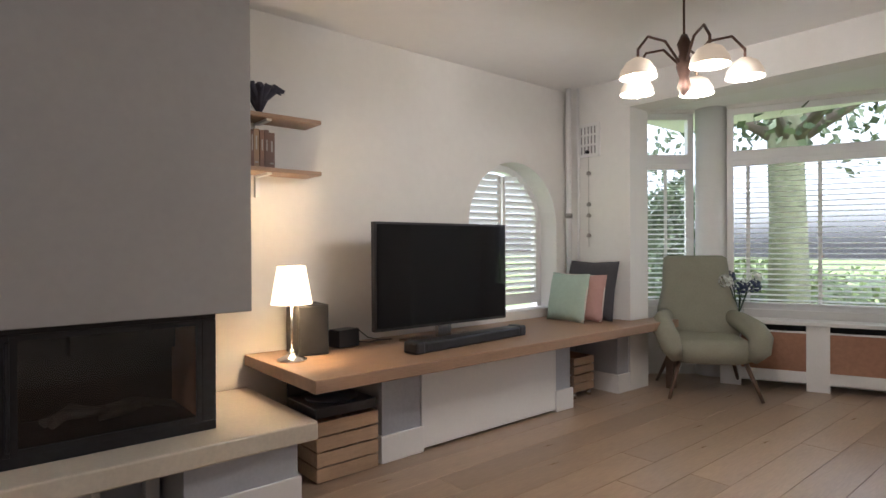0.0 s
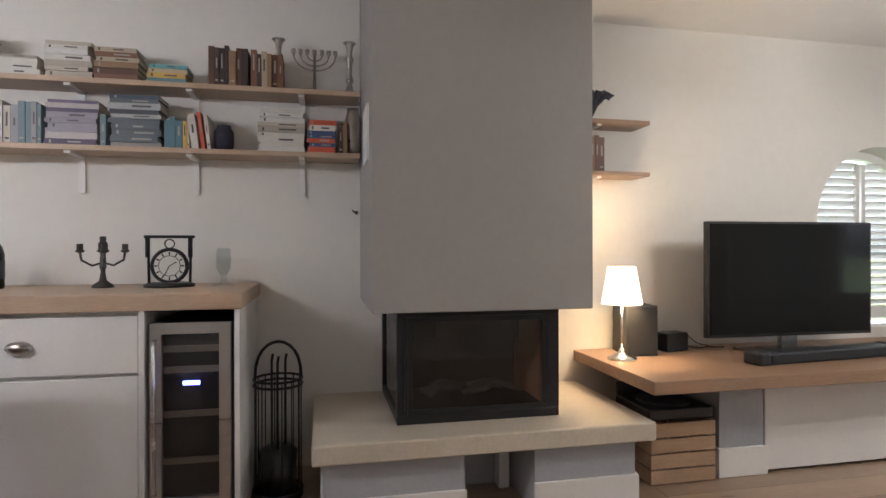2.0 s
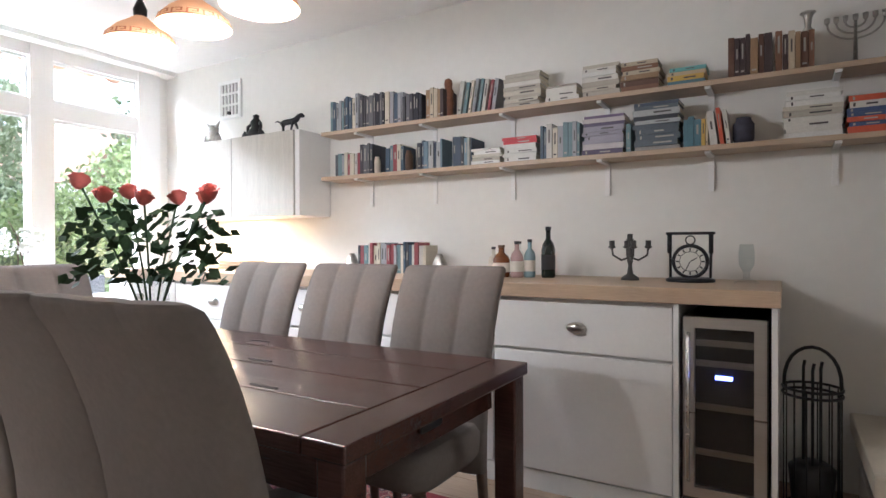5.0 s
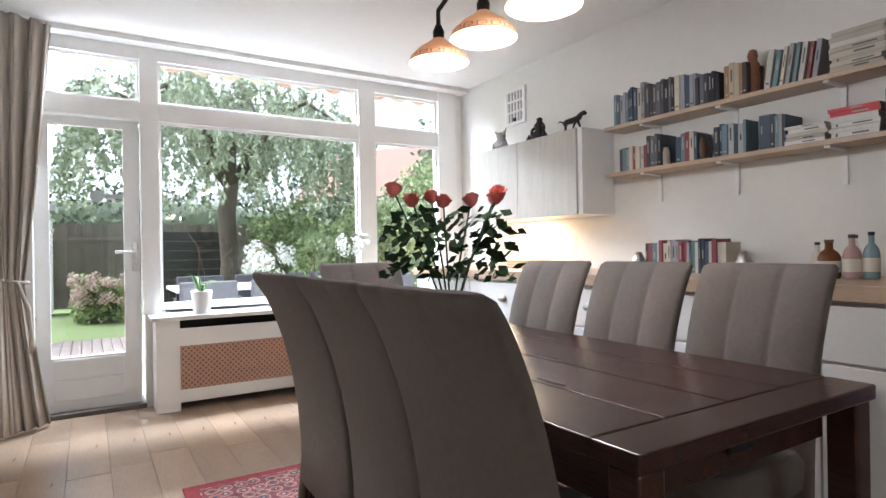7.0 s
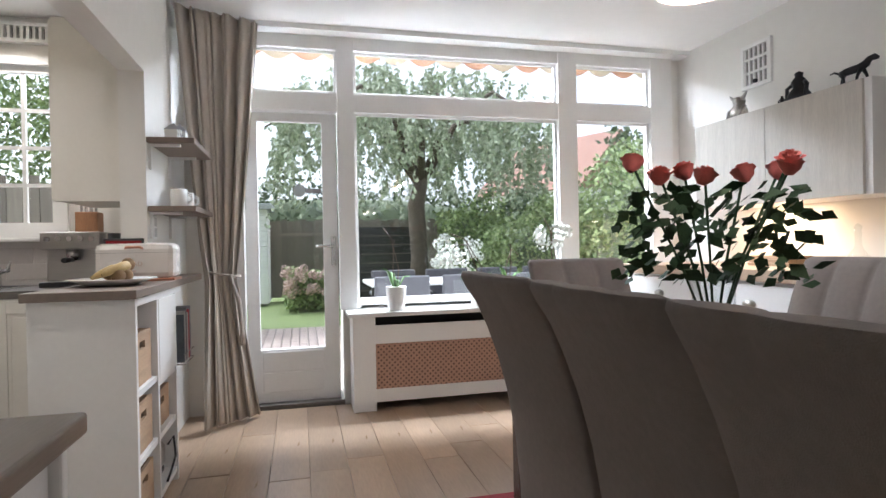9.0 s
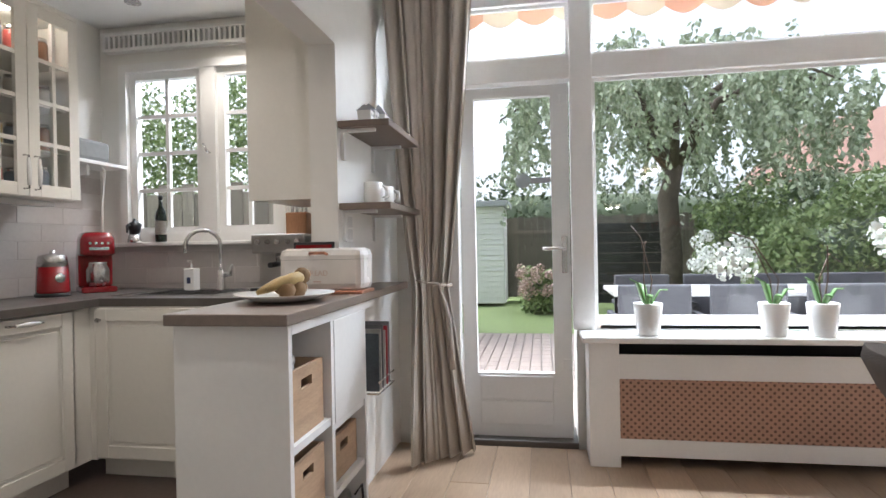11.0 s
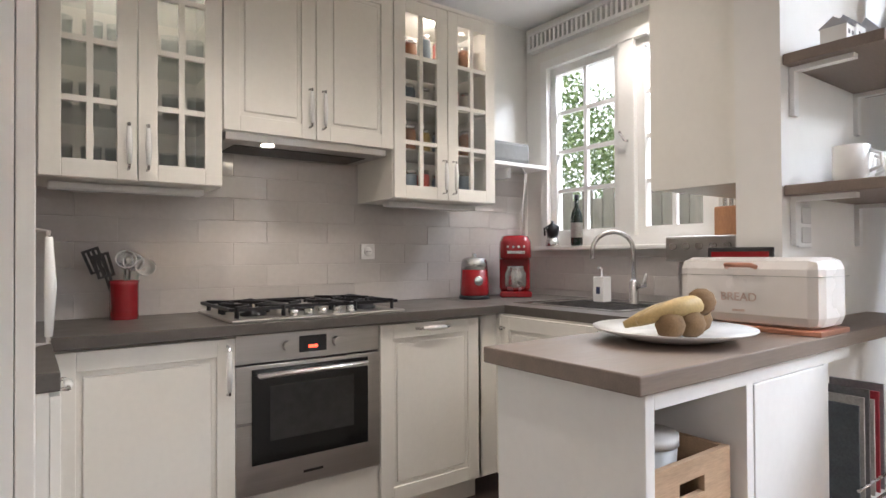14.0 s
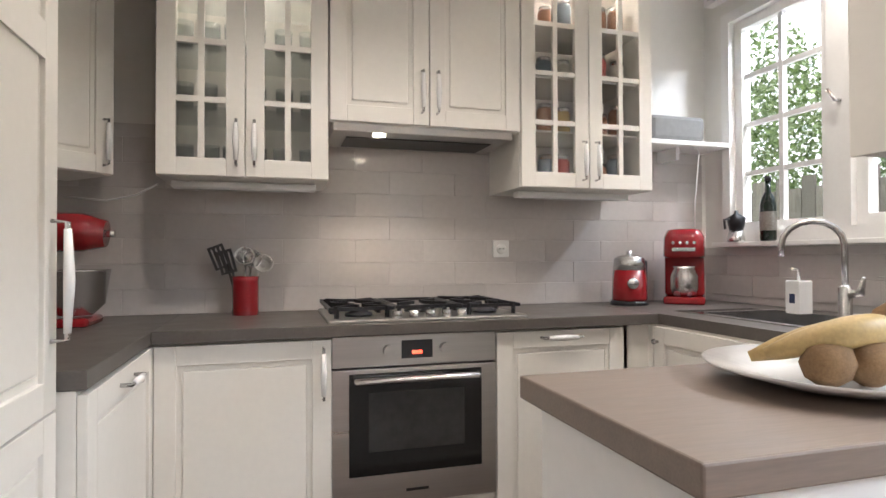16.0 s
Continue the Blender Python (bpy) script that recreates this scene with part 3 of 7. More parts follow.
# ---- sideboard along the long wall ----
XS = [-0.178, -0.538, -1.33, -2.13, -2.93, -3.73, -4.53]
sbt = solo("worktop", box(-4.55, -0.168, 2.76, 3.455, 0.875, 0.938, 0.004), M_OAKPALE, "pale oak worktop along the wall over white cabinets", "worktop")
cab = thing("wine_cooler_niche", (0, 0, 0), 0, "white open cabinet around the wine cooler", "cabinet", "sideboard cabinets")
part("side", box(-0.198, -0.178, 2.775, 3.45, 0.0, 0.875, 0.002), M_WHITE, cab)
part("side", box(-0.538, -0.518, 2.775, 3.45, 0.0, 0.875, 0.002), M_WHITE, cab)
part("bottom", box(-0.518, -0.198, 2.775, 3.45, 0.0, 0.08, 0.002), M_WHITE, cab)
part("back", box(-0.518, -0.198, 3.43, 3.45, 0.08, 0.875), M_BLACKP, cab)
for a, b in zip(XS[1:], XS[2:]):
    cab = thing("sideboard_cabinet", ((a + b) / 2, 3.095, 0), 0, "white lacquered base cabinet with drawer over a door", "cabinet", "sideboard cabinets")
    w = (a - b) / 2
    part("body", box(-w + 0.001, w - 0.001, -0.29, 0.335, 0.09, 0.874), M_WHITE, cab)
    part("plinth", box(-w + 0.001, w - 0.001, -0.30, 0.33, 0.0, 0.088), M_WHITE, cab)
    dr = part("drawer_front", box(-w + 0.004, w - 0.004, -0.312, -0.292, 0.642, 0.855, 0.003), M_WHITE, cab)
    part("cup_pull", lathe([(0.045, 0.0), (0.045, 0.004), (0.038, 0.018), (0.02, 0.026), (0.0, 0.028)], 16, bm=None), M_SILVER, dr).matrix_basis = pose(0, -0.313, 0.75, 90, 0, 0) @ Matrix.Diagonal((1, 0.55, 1, 1))
    part("door_front", box(-w + 0.004, w - 0.004, -0.312, -0.292, 0.10, 0.628, 0.003), M_WHITE, cab)
wc = thing("wine_cooler", (-0.358, 2.815, 0.08), 0, "narrow steel wine cooler with glass door and blue display", "wine cooler")
part("body", box(-0.15, 0.15, 0.0, 0.5, 0.0, 0.74), M_BLACKP, wc)
dw = part("door_frame", frame_rect(bmesh.new(), -0.145, 0.145, 0.035, 0.745, 0.042, 0.0, 0.03, pose(0, 0, 0, 0, 0, -90)), M_STEEL, wc)
pane("door_glass", box(-0.104, 0.104, -0.012, -0.008, 0.077, 0.703), wc, M_DARKGLASS)
part("handle", tube([(-0.125, -0.03, 0.10), (-0.125, -0.055, 0.12), (-0.125, -0.055, 0.66), (-0.125, -0.03, 0.68)], 0.008), M_CHROME, wc)
for z in (0.20, 0.38, 0.55, 0.63):
    part("rack", box(-0.104, 0.104, -0.006, 0.25, z, z + 0.025), M_STEEL, wc)
part("display", box(-0.03, 0.03, -0.016, -0.0125, 0.505, 0.52), glow("blue_display", (0.15, 0.2, 1.0), 3.0, (0.05, 0.05, 0.2)), wc, "blue lit digits")

# wall shelves
for z in (1.845, 1.545):
    sh = thing("wall_shelf", (-1.29, 3.36, z), 0, "long oak wall shelf on white brackets", "shelf", "book shelves")
    part("board", box(-1.555, 1.606, -0.095, 0.098, 0.0, 0.024, 0.002), M_OAKPALE, sh)
    for xb in (-2.56, -2.055, -1.52, -0.972, -0.466, 0.038):
        bm = box(xb + 1.29 - 0.013, xb + 1.29 + 0.013, 0.085, 0.098, -0.175, 0.0)
        bx(bm, xb + 1.29 - 0.013, xb + 1.29 + 0.013, -0.08, 0.098, -0.012, 0.0)
        part("bracket", bm, M_WHITE, sh)
wcb = thing("wall_cabinet", (-3.57, 3.30, 1.31), 0, "grey-washed wall cabinet with two doors", "cabinet")
M_GREYWOOD = mat("grey_washed_wood", (0.50, 0.47, 0.42), 0.6, var=0.1, scale=4, stretch=(8, 8, 0.7))
part("body", box(-0.63, 0.637, -0.15, 0.155, 0.0, 0.574, 0.002), M_WHITE, wcb)
part("door", box(-0.628, -0.014, -0.168, -0.15, 0.002, 0.572, 0.002), M_GREYWOOD, wcb)
part("door", box(-0.010, 0.60, -0.168, -0.15, 0.002, 0.572, 0.002), M_GREYWOOD, wcb)

# ---- dining table and chairs ----
tb = thing("dining_table", (-1.76, 1.585, 0.008), 0, "dark reddish hardwood dining table with square legs", "table")
for k, (a, b) in enumerate(((-0.434, -0.222), (-0.2195, -0.002), (0.002, 0.2195), (0.222, 0.434))):
    part("tabletop_plank", box(-0.80, 0.80, a, b, 0.70, 0.738, 0.004), M_MAHOG, tb)
for s in (-1, 1):
    part("breadboard_end", box(s * 0.803, s * 0.915, -0.434, 0.434, 0.70, 0.738, 0.005), M_MAHOG, tb)
    part("apron", box(-0.80, 0.80, s * 0.36, s * 0.385, 0.60, 0.698), M_MAHOG, tb)
    part("apron", box(s * 0.80, s * 0.825, -0.36, 0.36, 0.60, 0.698), M_MAHOG, tb)
    for q in (-1, 1):
        part("leg", box(s * 0.835, s * 0.905, q * 0.355, q * 0.425, -0.008, 0.698, 0.006), M_MAHOG, tb)
part("drawer_grip", box(0.826, 0.834, -0.05, 0.05, 0.635, 0.66, 0.003), M_BLACKM, tb)
for x, y in ((-0.117, 0.286), (0.165, 0.037), (0.438, -0.195)):
    part("inlay", box(x - 0.05, x + 0.05, y - 0.006, y + 0.006, 0.7385, 0.7395), M_BLACKM, tb)


def dining_chair():
    ch = thing("dining_chair", (0, 0, 0), 0, "taupe upholstered dining chair with channelled high back", "chair", "chairs round the table")
    # faces +y; the back is at y = 0
    part("seat", loft([sq_ring(0, 0.27, z, w, d, 24, 6) for z, w, d in ((0.36, 0.40, 0.40), (0.38, 0.42, 0.46), (0.45, 0.43, 0.47), (0.48, 0.39, 0.43))]), M_FABRIC, ch)
    prof = [(0.30, 0.055), (0.45, 0.052), (0.58, 0.042), (0.70, 0.022), (0.80, -0.004), (0.88, -0.032), (0.945, -0.06), (0.99, -0.084), (1.016, -0.10), (1.028, -0.11)]
    n = 43
    bm = bmesh.new()
    rows = []
    for k, (z, y) in enumerate(prof):
        ring = []
        top = k >= len(prof) - 1
        for side in (1, -1):
            for i in range(n):
                u = (i / (n - 1) * 2 - 1) * side
                ch4 = 0.018 * abs(math.cos(u * 1.5 * math.pi)) ** 0.5 if side == 1 else (0.010 if k > 6 else 0.001) * abs(math.cos(u * 1.5 * math.pi)) ** 0.5
                edge = (1 - abs(u) ** 8)
                half = (0.027 if k < len(prof) - 2 else 0.023 if not top else 0.011) * (0.55 + 0.45 * edge)
                yy = y + side * (half + ch4 * edge) + 0.012 * u * u
                w = 0.212 + 0.012 * (z - 0.3) - (0.012 if top else 0)
                ring.append(bm.verts.new((u * w, yy, z)))
        rows.append(ring)
    for a, b in zip(rows, rows[1:]):
        for i in range(2 * n):
            bm.faces.new((a[i], a[(i + 1) % (2 * n)], b[(i + 1) % (2 * n)], b[i])).smooth = True
    bm.faces.new(rows[-1])
    bm.faces.new(rows[0][::-1])
    part("backrest", bm, M_FABRIC, ch)
    for s in (-1, 1):
        part("leg", tube([(s * 0.19, 0.46, 0.37), (s * 0.195, 0.47, 0.0)], [0.022, 0.016], 8), M_WALNUT, ch)
        part("leg", tube([(s * 0.19, 0.06, 0.37), (s * 0.195, 0.02, 0.0)], [0.022, 0.016], 8), M_WALNUT, ch)
    return ch


c0 = dining_chair()
c0.matrix_basis = pose(-1.105, 0.96, 0, 0, 0, 1)
for x, a in ((-1.53, -1.5), (-1.98, 0.5)):
    copy_thing(c0, pose(x, 0.96, 0, 0, 0, a))
for x in (-1.285, -1.785, -2.305):
    copy_thing(c0, pose(x, 2.24, 0, 0, 0, 180))
copy_thing(c0, pose(-2.93, 1.60, 0, 0, 0, -90))

# ---- kitchen ----
def handle_v(parent, x, y, z0, z1, d=-1):
    """A vertical bar handle with a white grip on a front that faces +y."""
    part("handle", tube([(x, y, z0), (x, y + 0.028, z0 + 0.002), (x, y + 0.028, z1 - 0.002), (x, y, z1)], 0.005, 6), M_CHROME, parent)
    part("handle_grip", tube([(x, y + 0.028, z0 + 0.015), (x, y + 0.031, (z0 + z1) / 2), (x, y + 0.028, z1 - 0.015)], [0.007, 0.011, 0.007], 8), M_CERAM, parent)


def handle_h(parent, x0, x1, y, z):
    part("handle", tube([(x0, y, z), (x0, y + 0.026, z), (x1, y + 0.026, z), (x1, y, z)], 0.005, 6), M_CHROME, parent)
    part("handle_grip", tube([(x0 + 0.02, y + 0.026, z), ((x0 + x1) / 2, y + 0.03, z), (x1 - 0.02, y + 0.026, z)], [0.007, 0.011, 0.007], 8), M_CERAM, parent)


def shaker(parent, x0, x1, z0, z1, y, glass=None, name="door"):
    """A framed door on a front that faces +y; glass = (columns, rows)."""
    w = 0.062
    if glass:
        d = pane(name, box(x0 + w - 0.004, x1 - w + 0.004, y + 0.008, y + 0.011, z0 + w - 0.004, z1 - w + 0.004), parent)
        c, r = glass
        for k in range(1, c):
            xx = x0 + w + (x1 - x0 - 2 * w) * k / c
            part("glazing_bar", box(xx - 0.010, xx + 0.010, y + 0.002, y + 0.018, z0 + w, z1 - w), M_CREAM, d)
        for k in range(1, r):
            zz = z0 + w + (z1 - z0 - 2 * w) * k / r
            part("glazing_bar", box(x0 + w, x1 - w, y + 0.003, y + 0.017, zz - 0.010, zz + 0.010), M_CREAM, d)
    else:
        d = part(name, box(x0 + w - 0.004, x1 - w + 0.004, y + 0.001, y + 0.010, z0 + w - 0.004, z1 - w + 0.004), M_CREAM, parent)
        part("raised_panel", box(x0 + w + 0.018, x1 - w - 0.018, y + 0.010, y + 0.0155, z0 + w + 0.018, z1 - w - 0.018, 0.005), M_CREAM, d)
    part("stile", box(x0, x0 + w, y, y + 0.02, z0, z1, 0.002), M_CREAM, d)
    part("stile", box(x1 - w, x1, y, y + 0.02, z0, z1, 0.002), M_CREAM, d)
    part("rail", box(x0 + w, x1 - w, y, y + 0.02, z0, z0 + w, 0.002), M_CREAM, d)
    part("rail", box(x0 + w, x1 - w, y, y + 0.02, z1 - w, z1, 0.002), M_CREAM, d)
    return d


YB, YU, ZT = -1.70, -1.89, 0.905
ctr = thing("kitchen_counter", (0, 0, 0), 0, "dark laminate L-shaped kitchen worktop with sink cut-out", "worktop")
part("run", box(-4.09, -2.30, -2.236, -1.655, 0.865, ZT, 0.003), M_COUNTER, ctr)
part("run", box(-2.30, -1.66, -2.236, -1.045, 0.865, ZT, 0.003), M_COUNTER, ctr)
for a, b, c, d_ in ((-4.79, -4.09, -2.236, -1.74), (-4.79, -4.62, -1.74, -1.10), (-4.22, -4.09, -1.74, -1.10), (-4.79, -4.09, -1.10, -0.425)):
    part("run", box(a, b, c, d_, 0.865, ZT), M_COUNTER, ctr)

# base units under the long run
def base_unit(name, x0, x1, label, kind):
    u = thing(name, ((x0 + x1) / 2, -1.97, 0), 0, label, "cabinet", "kitchen base cabinets")
    w = (x1 - x0) / 2
    if kind != "oven":
        part("body", box(-w + 0.001, w - 0.001, -0.26, 0.268, 0.10, 0.864), M_CREAM, u)
    part("plinth", box(-w, w, -0.26, 0.22, 0.0, 0.10), M_CREAM, u)
    return u, w


u, w = base_unit("base_cabinet", -2.842, -2.30, "cream framed base cabinet with side handle", "door")
d = shaker(u, -w + 0.003, w - 0.003, 0.11, 0.855, 0.27)
handle_v(d, -w + 0.03, 0.29, 0.66, 0.83)
u, w = base_unit("base_cabinet", -3.98, -3.424, "cream framed dishwasher front with top handle", "door")
d = shaker(u, -w + 0.03, w - 0.003, 0.11, 0.855, 0.27)
handle_h(d, -0.06, 0.10, 0.29, 0.83)
part("filler", box(-w - 0.10, -w + 0.028, 0.0, 0.268, 0.10, 0.864), M_CREAM, u)
ov = thing("oven", (-3.132, -1.97, 0), 0, "built-in stainless steel oven with black glass door", "oven")
part("body", box(-0.291, 0.291, -0.26, 0.262, 0.28, 0.862), M_BLACKP, ov)
part("control_panel", box(-0.291, 0.291, 0.262, 0.285, 0.755, 0.862, 0.003), M_STEEL, ov)
part("door", box(-0.291, 0.291, 0.262, 0.287, 0.285, 0.750, 0.004), M_STEEL, ov)
part("door_window", box(-0.235, 0.235, 0.2875, 0.2905, 0.391, 0.735, 0.002), mat("oven_glass", (0.008, 0.008, 0.008), 0.07, var=0.02), ov, "black glass")
part("inner_window", box(-0.17, 0.17, 0.2907, 0.2915, 0.47, 0.67), mat("oven_inside", (0.03, 0.03, 0.03), 0.1, var=0.2), ov)
part("handle", tube([(-0.215, 0.287, 0.715), (-0.215, 0.322, 0.715), (0.215, 0.322, 0.715), (0.215, 0.287, 0.715)], 0.011, 10), M_CHROME, ov)
part("display", box(-0.055, 0.055, 0.2852, 0.2872, 0.78, 0.842), M_BLACKP, ov)
part("digits", box(-0.018, 0.018, 0.2873, 0.2878, 0.795, 0.806), glow("red_digits", (1, 0.05, 0.02), 2.0, (0.1, 0.01, 0.01)), ov)
for x in (-0.10, 0.10):
    part("knob", cyl((x, 0.285, 0.81), (x, 0.305, 0.81), 0.019, 18), M_STEEL, ov)
part("maker_bar", box(-0.04, 0.04, 0.2872, 0.2878, 0.325, 0.335), M_BLACKP, ov)
ofp = tagged(part("plinth_drawer", box(-3.424, -2.842, -1.72, -1.70, 0.105, 0.278, 0.003), M_CREAM), "cream drawer front under the oven", "cabinet", "kitchen base cabinets")
part("plinth", box(-3.424, -2.842, -2.23, -1.75, 0.0, 0.10), M_CREAM, ofp)
ul = thing("base_cabinet", (-2.0, -1.37, 0), 0, "cream base cabinet on the short leg with top handle", "cabinet", "kitchen base cabinets")
part("body", box(-0.28, 0.32, -0.33, 0.32, 0.10, 0.864), M_CREAM, ul)
part("plinth", box(-0.24, 0.32, -0.33, 0.32, 0.0, 0.10), M_CREAM, ul)
dl = thing("base_cabinet", (-2.281, -1.37, 0), 90, "cream framed corner door with handle", "cabinet", "kitchen base cabinets")
d = shaker(dl, -0.325, 0.318, 0.11, 0.855, 0.0)
handle_h(d, -0.07, 0.07, 0.02, 0.82)
# cabinets under the window
us = thing("sink_cabinet", (-4.42, -1.07, 0), -90, "cream framed cabinets under the sink with small knobs", "cabinet", "kitchen base cabinets")
bm = box(-0.64, 0.62, -0.37, 0.325, 0.10, 0.70)
bx(bm, -0.64, 0.62, 0.29, 0.325, 0.70, 0.864)
part("body", bm, M_CREAM, us)
part("plinth", box(-0.64, 0.62, -0.37, 0.27, 0.0, 0.10), M_CREAM, us)
part("corner_post", box(0.602, 0.633, 0.322, 0.345, 0.10, 0.864), M_CREAM, us)
for a, b in ((-0.60, -0.02), (-0.01, 0.57)):
    d = shaker(us, -b, -a, 0.11, 0.855, 0.325)
    part("knob", lathe([(0.005, 0), (0.005, 0.012), (0.012, 0.018), (0.010, 0.026), (0, 0.028)], 10), M_CHROME, d).matrix_basis = pose(-a - 0.03 if a < -0.1 else -b + 0.03, 0.345, 0.80, -90, 0, 0)
sk = thing("sink", (-4.42, -1.42, ZT), 0, "stainless steel inset sink", "sink")
part("rim", frame_rect(bmesh.new(), -0.21, 0.33, 0, 0.42, 0.03, 0.0, 0.004, pose(0.21, 0, 0.001, 0, -90, 0)), M_CHROME, sk)
bm = box(-0.18, 0.18, -0.20, 0.31, -0.16, -0.155)
for a in (-0.185, 0.18):
    bx(bm, a, a + 0.005, -0.20, 0.31, -0.16, 0.002)
for a in (-0.205, 0.31):
    bx(bm, -0.185, 0.185, a, a + 0.005, -0.16, 0.002)
part("bowl", bm, M_CHROME, sk)
tp = thing("kitchen_tap", (-4.56, -1.27, ZT), 0, "chrome swan-neck kitchen tap beside the sink", "tap")
part("body", lathe([(0.026, 0), (0.026, 0.01), (0.022, 0.015), (0.022, 0.11), (0.014, 0.12)], 16), M_CHROME, tp)
part("spout", tube([(0, 0, 0.10), (0, 0, 0.26)] + [(0.075 - 0.075 * math.cos(a * math.pi / 8), -0.06 + 0.06 * math.cos(a * math.pi / 8), 0.26 + 0.085 * math.sin(a * math.pi / 8)) for a in range(1, 9)] + [(0.15, -0.12, 0.22)], 0.011, 10), M_CHROME, tp)
part("lever", tube([(0.0, 0.02, 0.09), (0.0, 0.055, 0.095), (0.01, 0.075, 0.15)], [0.014, 0.014, 0.006], 10), M_CHROME, tp)

# hob
hb = thing("gas_hob", (-3.19, -1.93, ZT), 0, "stainless gas hob with black cast iron grates", "hob")
part("plate", box(-0.36, 0.36, -0.25, 0.245, 0.0, 0.012, 0.005), M_STEEL, hb)
for x, y in ((-0.24, 0.10), (-0.24, -0.12), (0.24, 0.10), (0.24, -0.12), (0.0, 0.0)):
    part("burner", lathe([(0.05, 0.012), (0.05, 0.022), (0.034, 0.026), (0.034, 0.034), (0.0, 0.036)], 16, (x, y, 0)), M_BLACKM, hb)
    bm = bmesh.new()
    for k in range(4):
        t = k * math.pi / 2 + math.pi / 4
        bx(bm, 0.025, 0.13, -0.006, 0.006, 0.042, 0.055, 0, pose(x, y, 0, 0, 0, math.degrees(t)))
        bx(bm, 0.118, 0.13, -0.006, 0.006, 0.012, 0.044, 0, pose(x, y, 0, 0, 0, math.degrees(t)))
    part("grate", bm, M_BLACKM, hb)
for a in (-0.24, 0, 0.24):
    part("grate_frame", frame_rect(bmesh.new(), a - 0.115, a + 0.115, -0.23, 0.19 if a else 0.16, 0.010, 0.038, 0.050, Matrix(((0, 1, 0, 0), (0, 0, 1, 0), (1, 0, 0, 0), (0, 0, 0, 1)))), M_BLACKM, hb)
for k in range(5):
    part("knob", lathe([(0.018, 0.012), (0.017, 0.034), (0, 0.036)], 14, (-0.12 + k * 0.06, 0.205, 0)), M_CHROME, hb)

# wall units
def wall_unit(x0, x1, z0, z1, label, depth=0.34):
    u = thing("wall_unit", ((x0 + x1) / 2, YU, 0), 0, label, "cabinet", "kitchen wall cabinets")
    w = (x1 - x0) / 2
    for nm, b in (("side", (-w, -w + 0.018)), ("side", (w - 0.018, w))):
        part(nm, box(b[0], b[1], -depth, 0, z0, z1), M_CREAM, u)
    part("bottom", box(-w + 0.018, w - 0.018, -depth, 0, z0, z0 + 0.018), M_CREAM, u)
    part("top", box(-w + 0.018, w - 0.018, -depth, 0, z1 - 0.018, z1), M_CREAM, u)
    part("back", box(-w + 0.018, w - 0.018, -depth, -depth + 0.01, z0 + 0.018, z1 - 0.018), M_CREAM, u)
    return u, w


u1, w = wall_unit(-2.848, -2.27, 1.41, 2.35, "cream glass-fronted wall cabinet holding glassware")
d = shaker(u1, 0.002, w - 0.002, 1.412, 2.348, 0.001, (2, 4))
handle_v(d, 0.03, 0.021, 1.45, 1.61)
d = shaker(u1, -w + 0.002, -0.002, 1.412, 2.348, 0.001, (2, 4))
handle_v(d, -0.03, 0.021, 1.45, 1.61)
uh, w = wall_unit(-3.608, -2.85, 1.63, 2.35, "cream framed double-door cabinet over the cooker hood")
d = shaker(uh, 0.002, w - 0.002, 1.632, 2.348, 0.001)
handle_v(d, 0.03, 0.021, 1.68, 1.84)
d = shaker(uh, -w + 0.002, -0.002, 1.632, 2.348, 0.001)
handle_v(d, -0.03, 0.021, 1.68, 1.84)
u3, w = wall_unit(-4.226, -3.61, 1.41, 2.35, "cream glass-fronted wall cabinet holding jars and tins")
d = shaker(u3, 0.002, w - 0.002, 1.412, 2.348, 0.001, (2, 4))
handle_v(d, 0.03, 0.021, 1.445, 1.605)
d = shaker(u3, -w + 0.002, -0.002, 1.412, 2.348, 0.001, (2, 4))
handle_v(d, -0.03, 0.021, 1.445, 1.605)
uc = thing("wall_unit", (-1.93, -1.68, 0), 45, "cream corner wall cabinet with one door", "cabinet", "kitchen wall cabinets")
d = shaker(uc, -0.36, 0.27, 1.422, 2.348, -0.12)
handle_v(d, -0.325, -0.10, 1.45, 1.61)
part("body", box(-0.365, 0.272, -0.40, -0.121, 1.42, 2.35), M_CREAM, uc)
ch = thing("cooker_hood", (-3.225, -2.04, 1.60), 0, "slim steel cooker hood under the cabinet with a lit lamp", "cooker hood")
part("body", box(-0.36, 0.36, -0.19, 0.145, 0.0, 0.038, 0.004), M_STEEL, ch)
part("filter", box(-0.30, 0.30, -0.15, 0.05, -0.004, -0.001), M_BLACKM, ch)
for x in (0.18,):
    part("lamp_lens", cyl((x, 0.10, -0.004), (x, 0.10, 0.002), 0.025, 16), glow("hood_lamp", (1, 0.85, 0.6), 12), ch)
cor = tagged(part("cornice", box(-4.23, -2.27, -2.22, YU + 0.02, 2.352, 2.372, 0.003), M_CREAM), "cream moulding on top of the wall cabinets", "moulding")

# tall fridge unit beside the opening
tl = thing("tall_cabinet", (-2.25, -0.745, 0), 90, "tall cream framed fridge cabinet with long panels", "cabinet")
part("body", box(-0.295, 0.30, -0.60, -0.021, 0.0, 2.35), M_CREAM, tl)
d = shaker(tl, -0.292, 0.297, 0.10, 0.83, -0.02)
d = shaker(tl, -0.292, 0.297, 0.835, 2.34, -0.02)
part("lock_rail", box(-0.230, 0.235, -0.02, 0.0, 1.50, 1.57), M_CREAM, d)
handle_v(d, -0.26, 0.0, 0.97, 1.20)

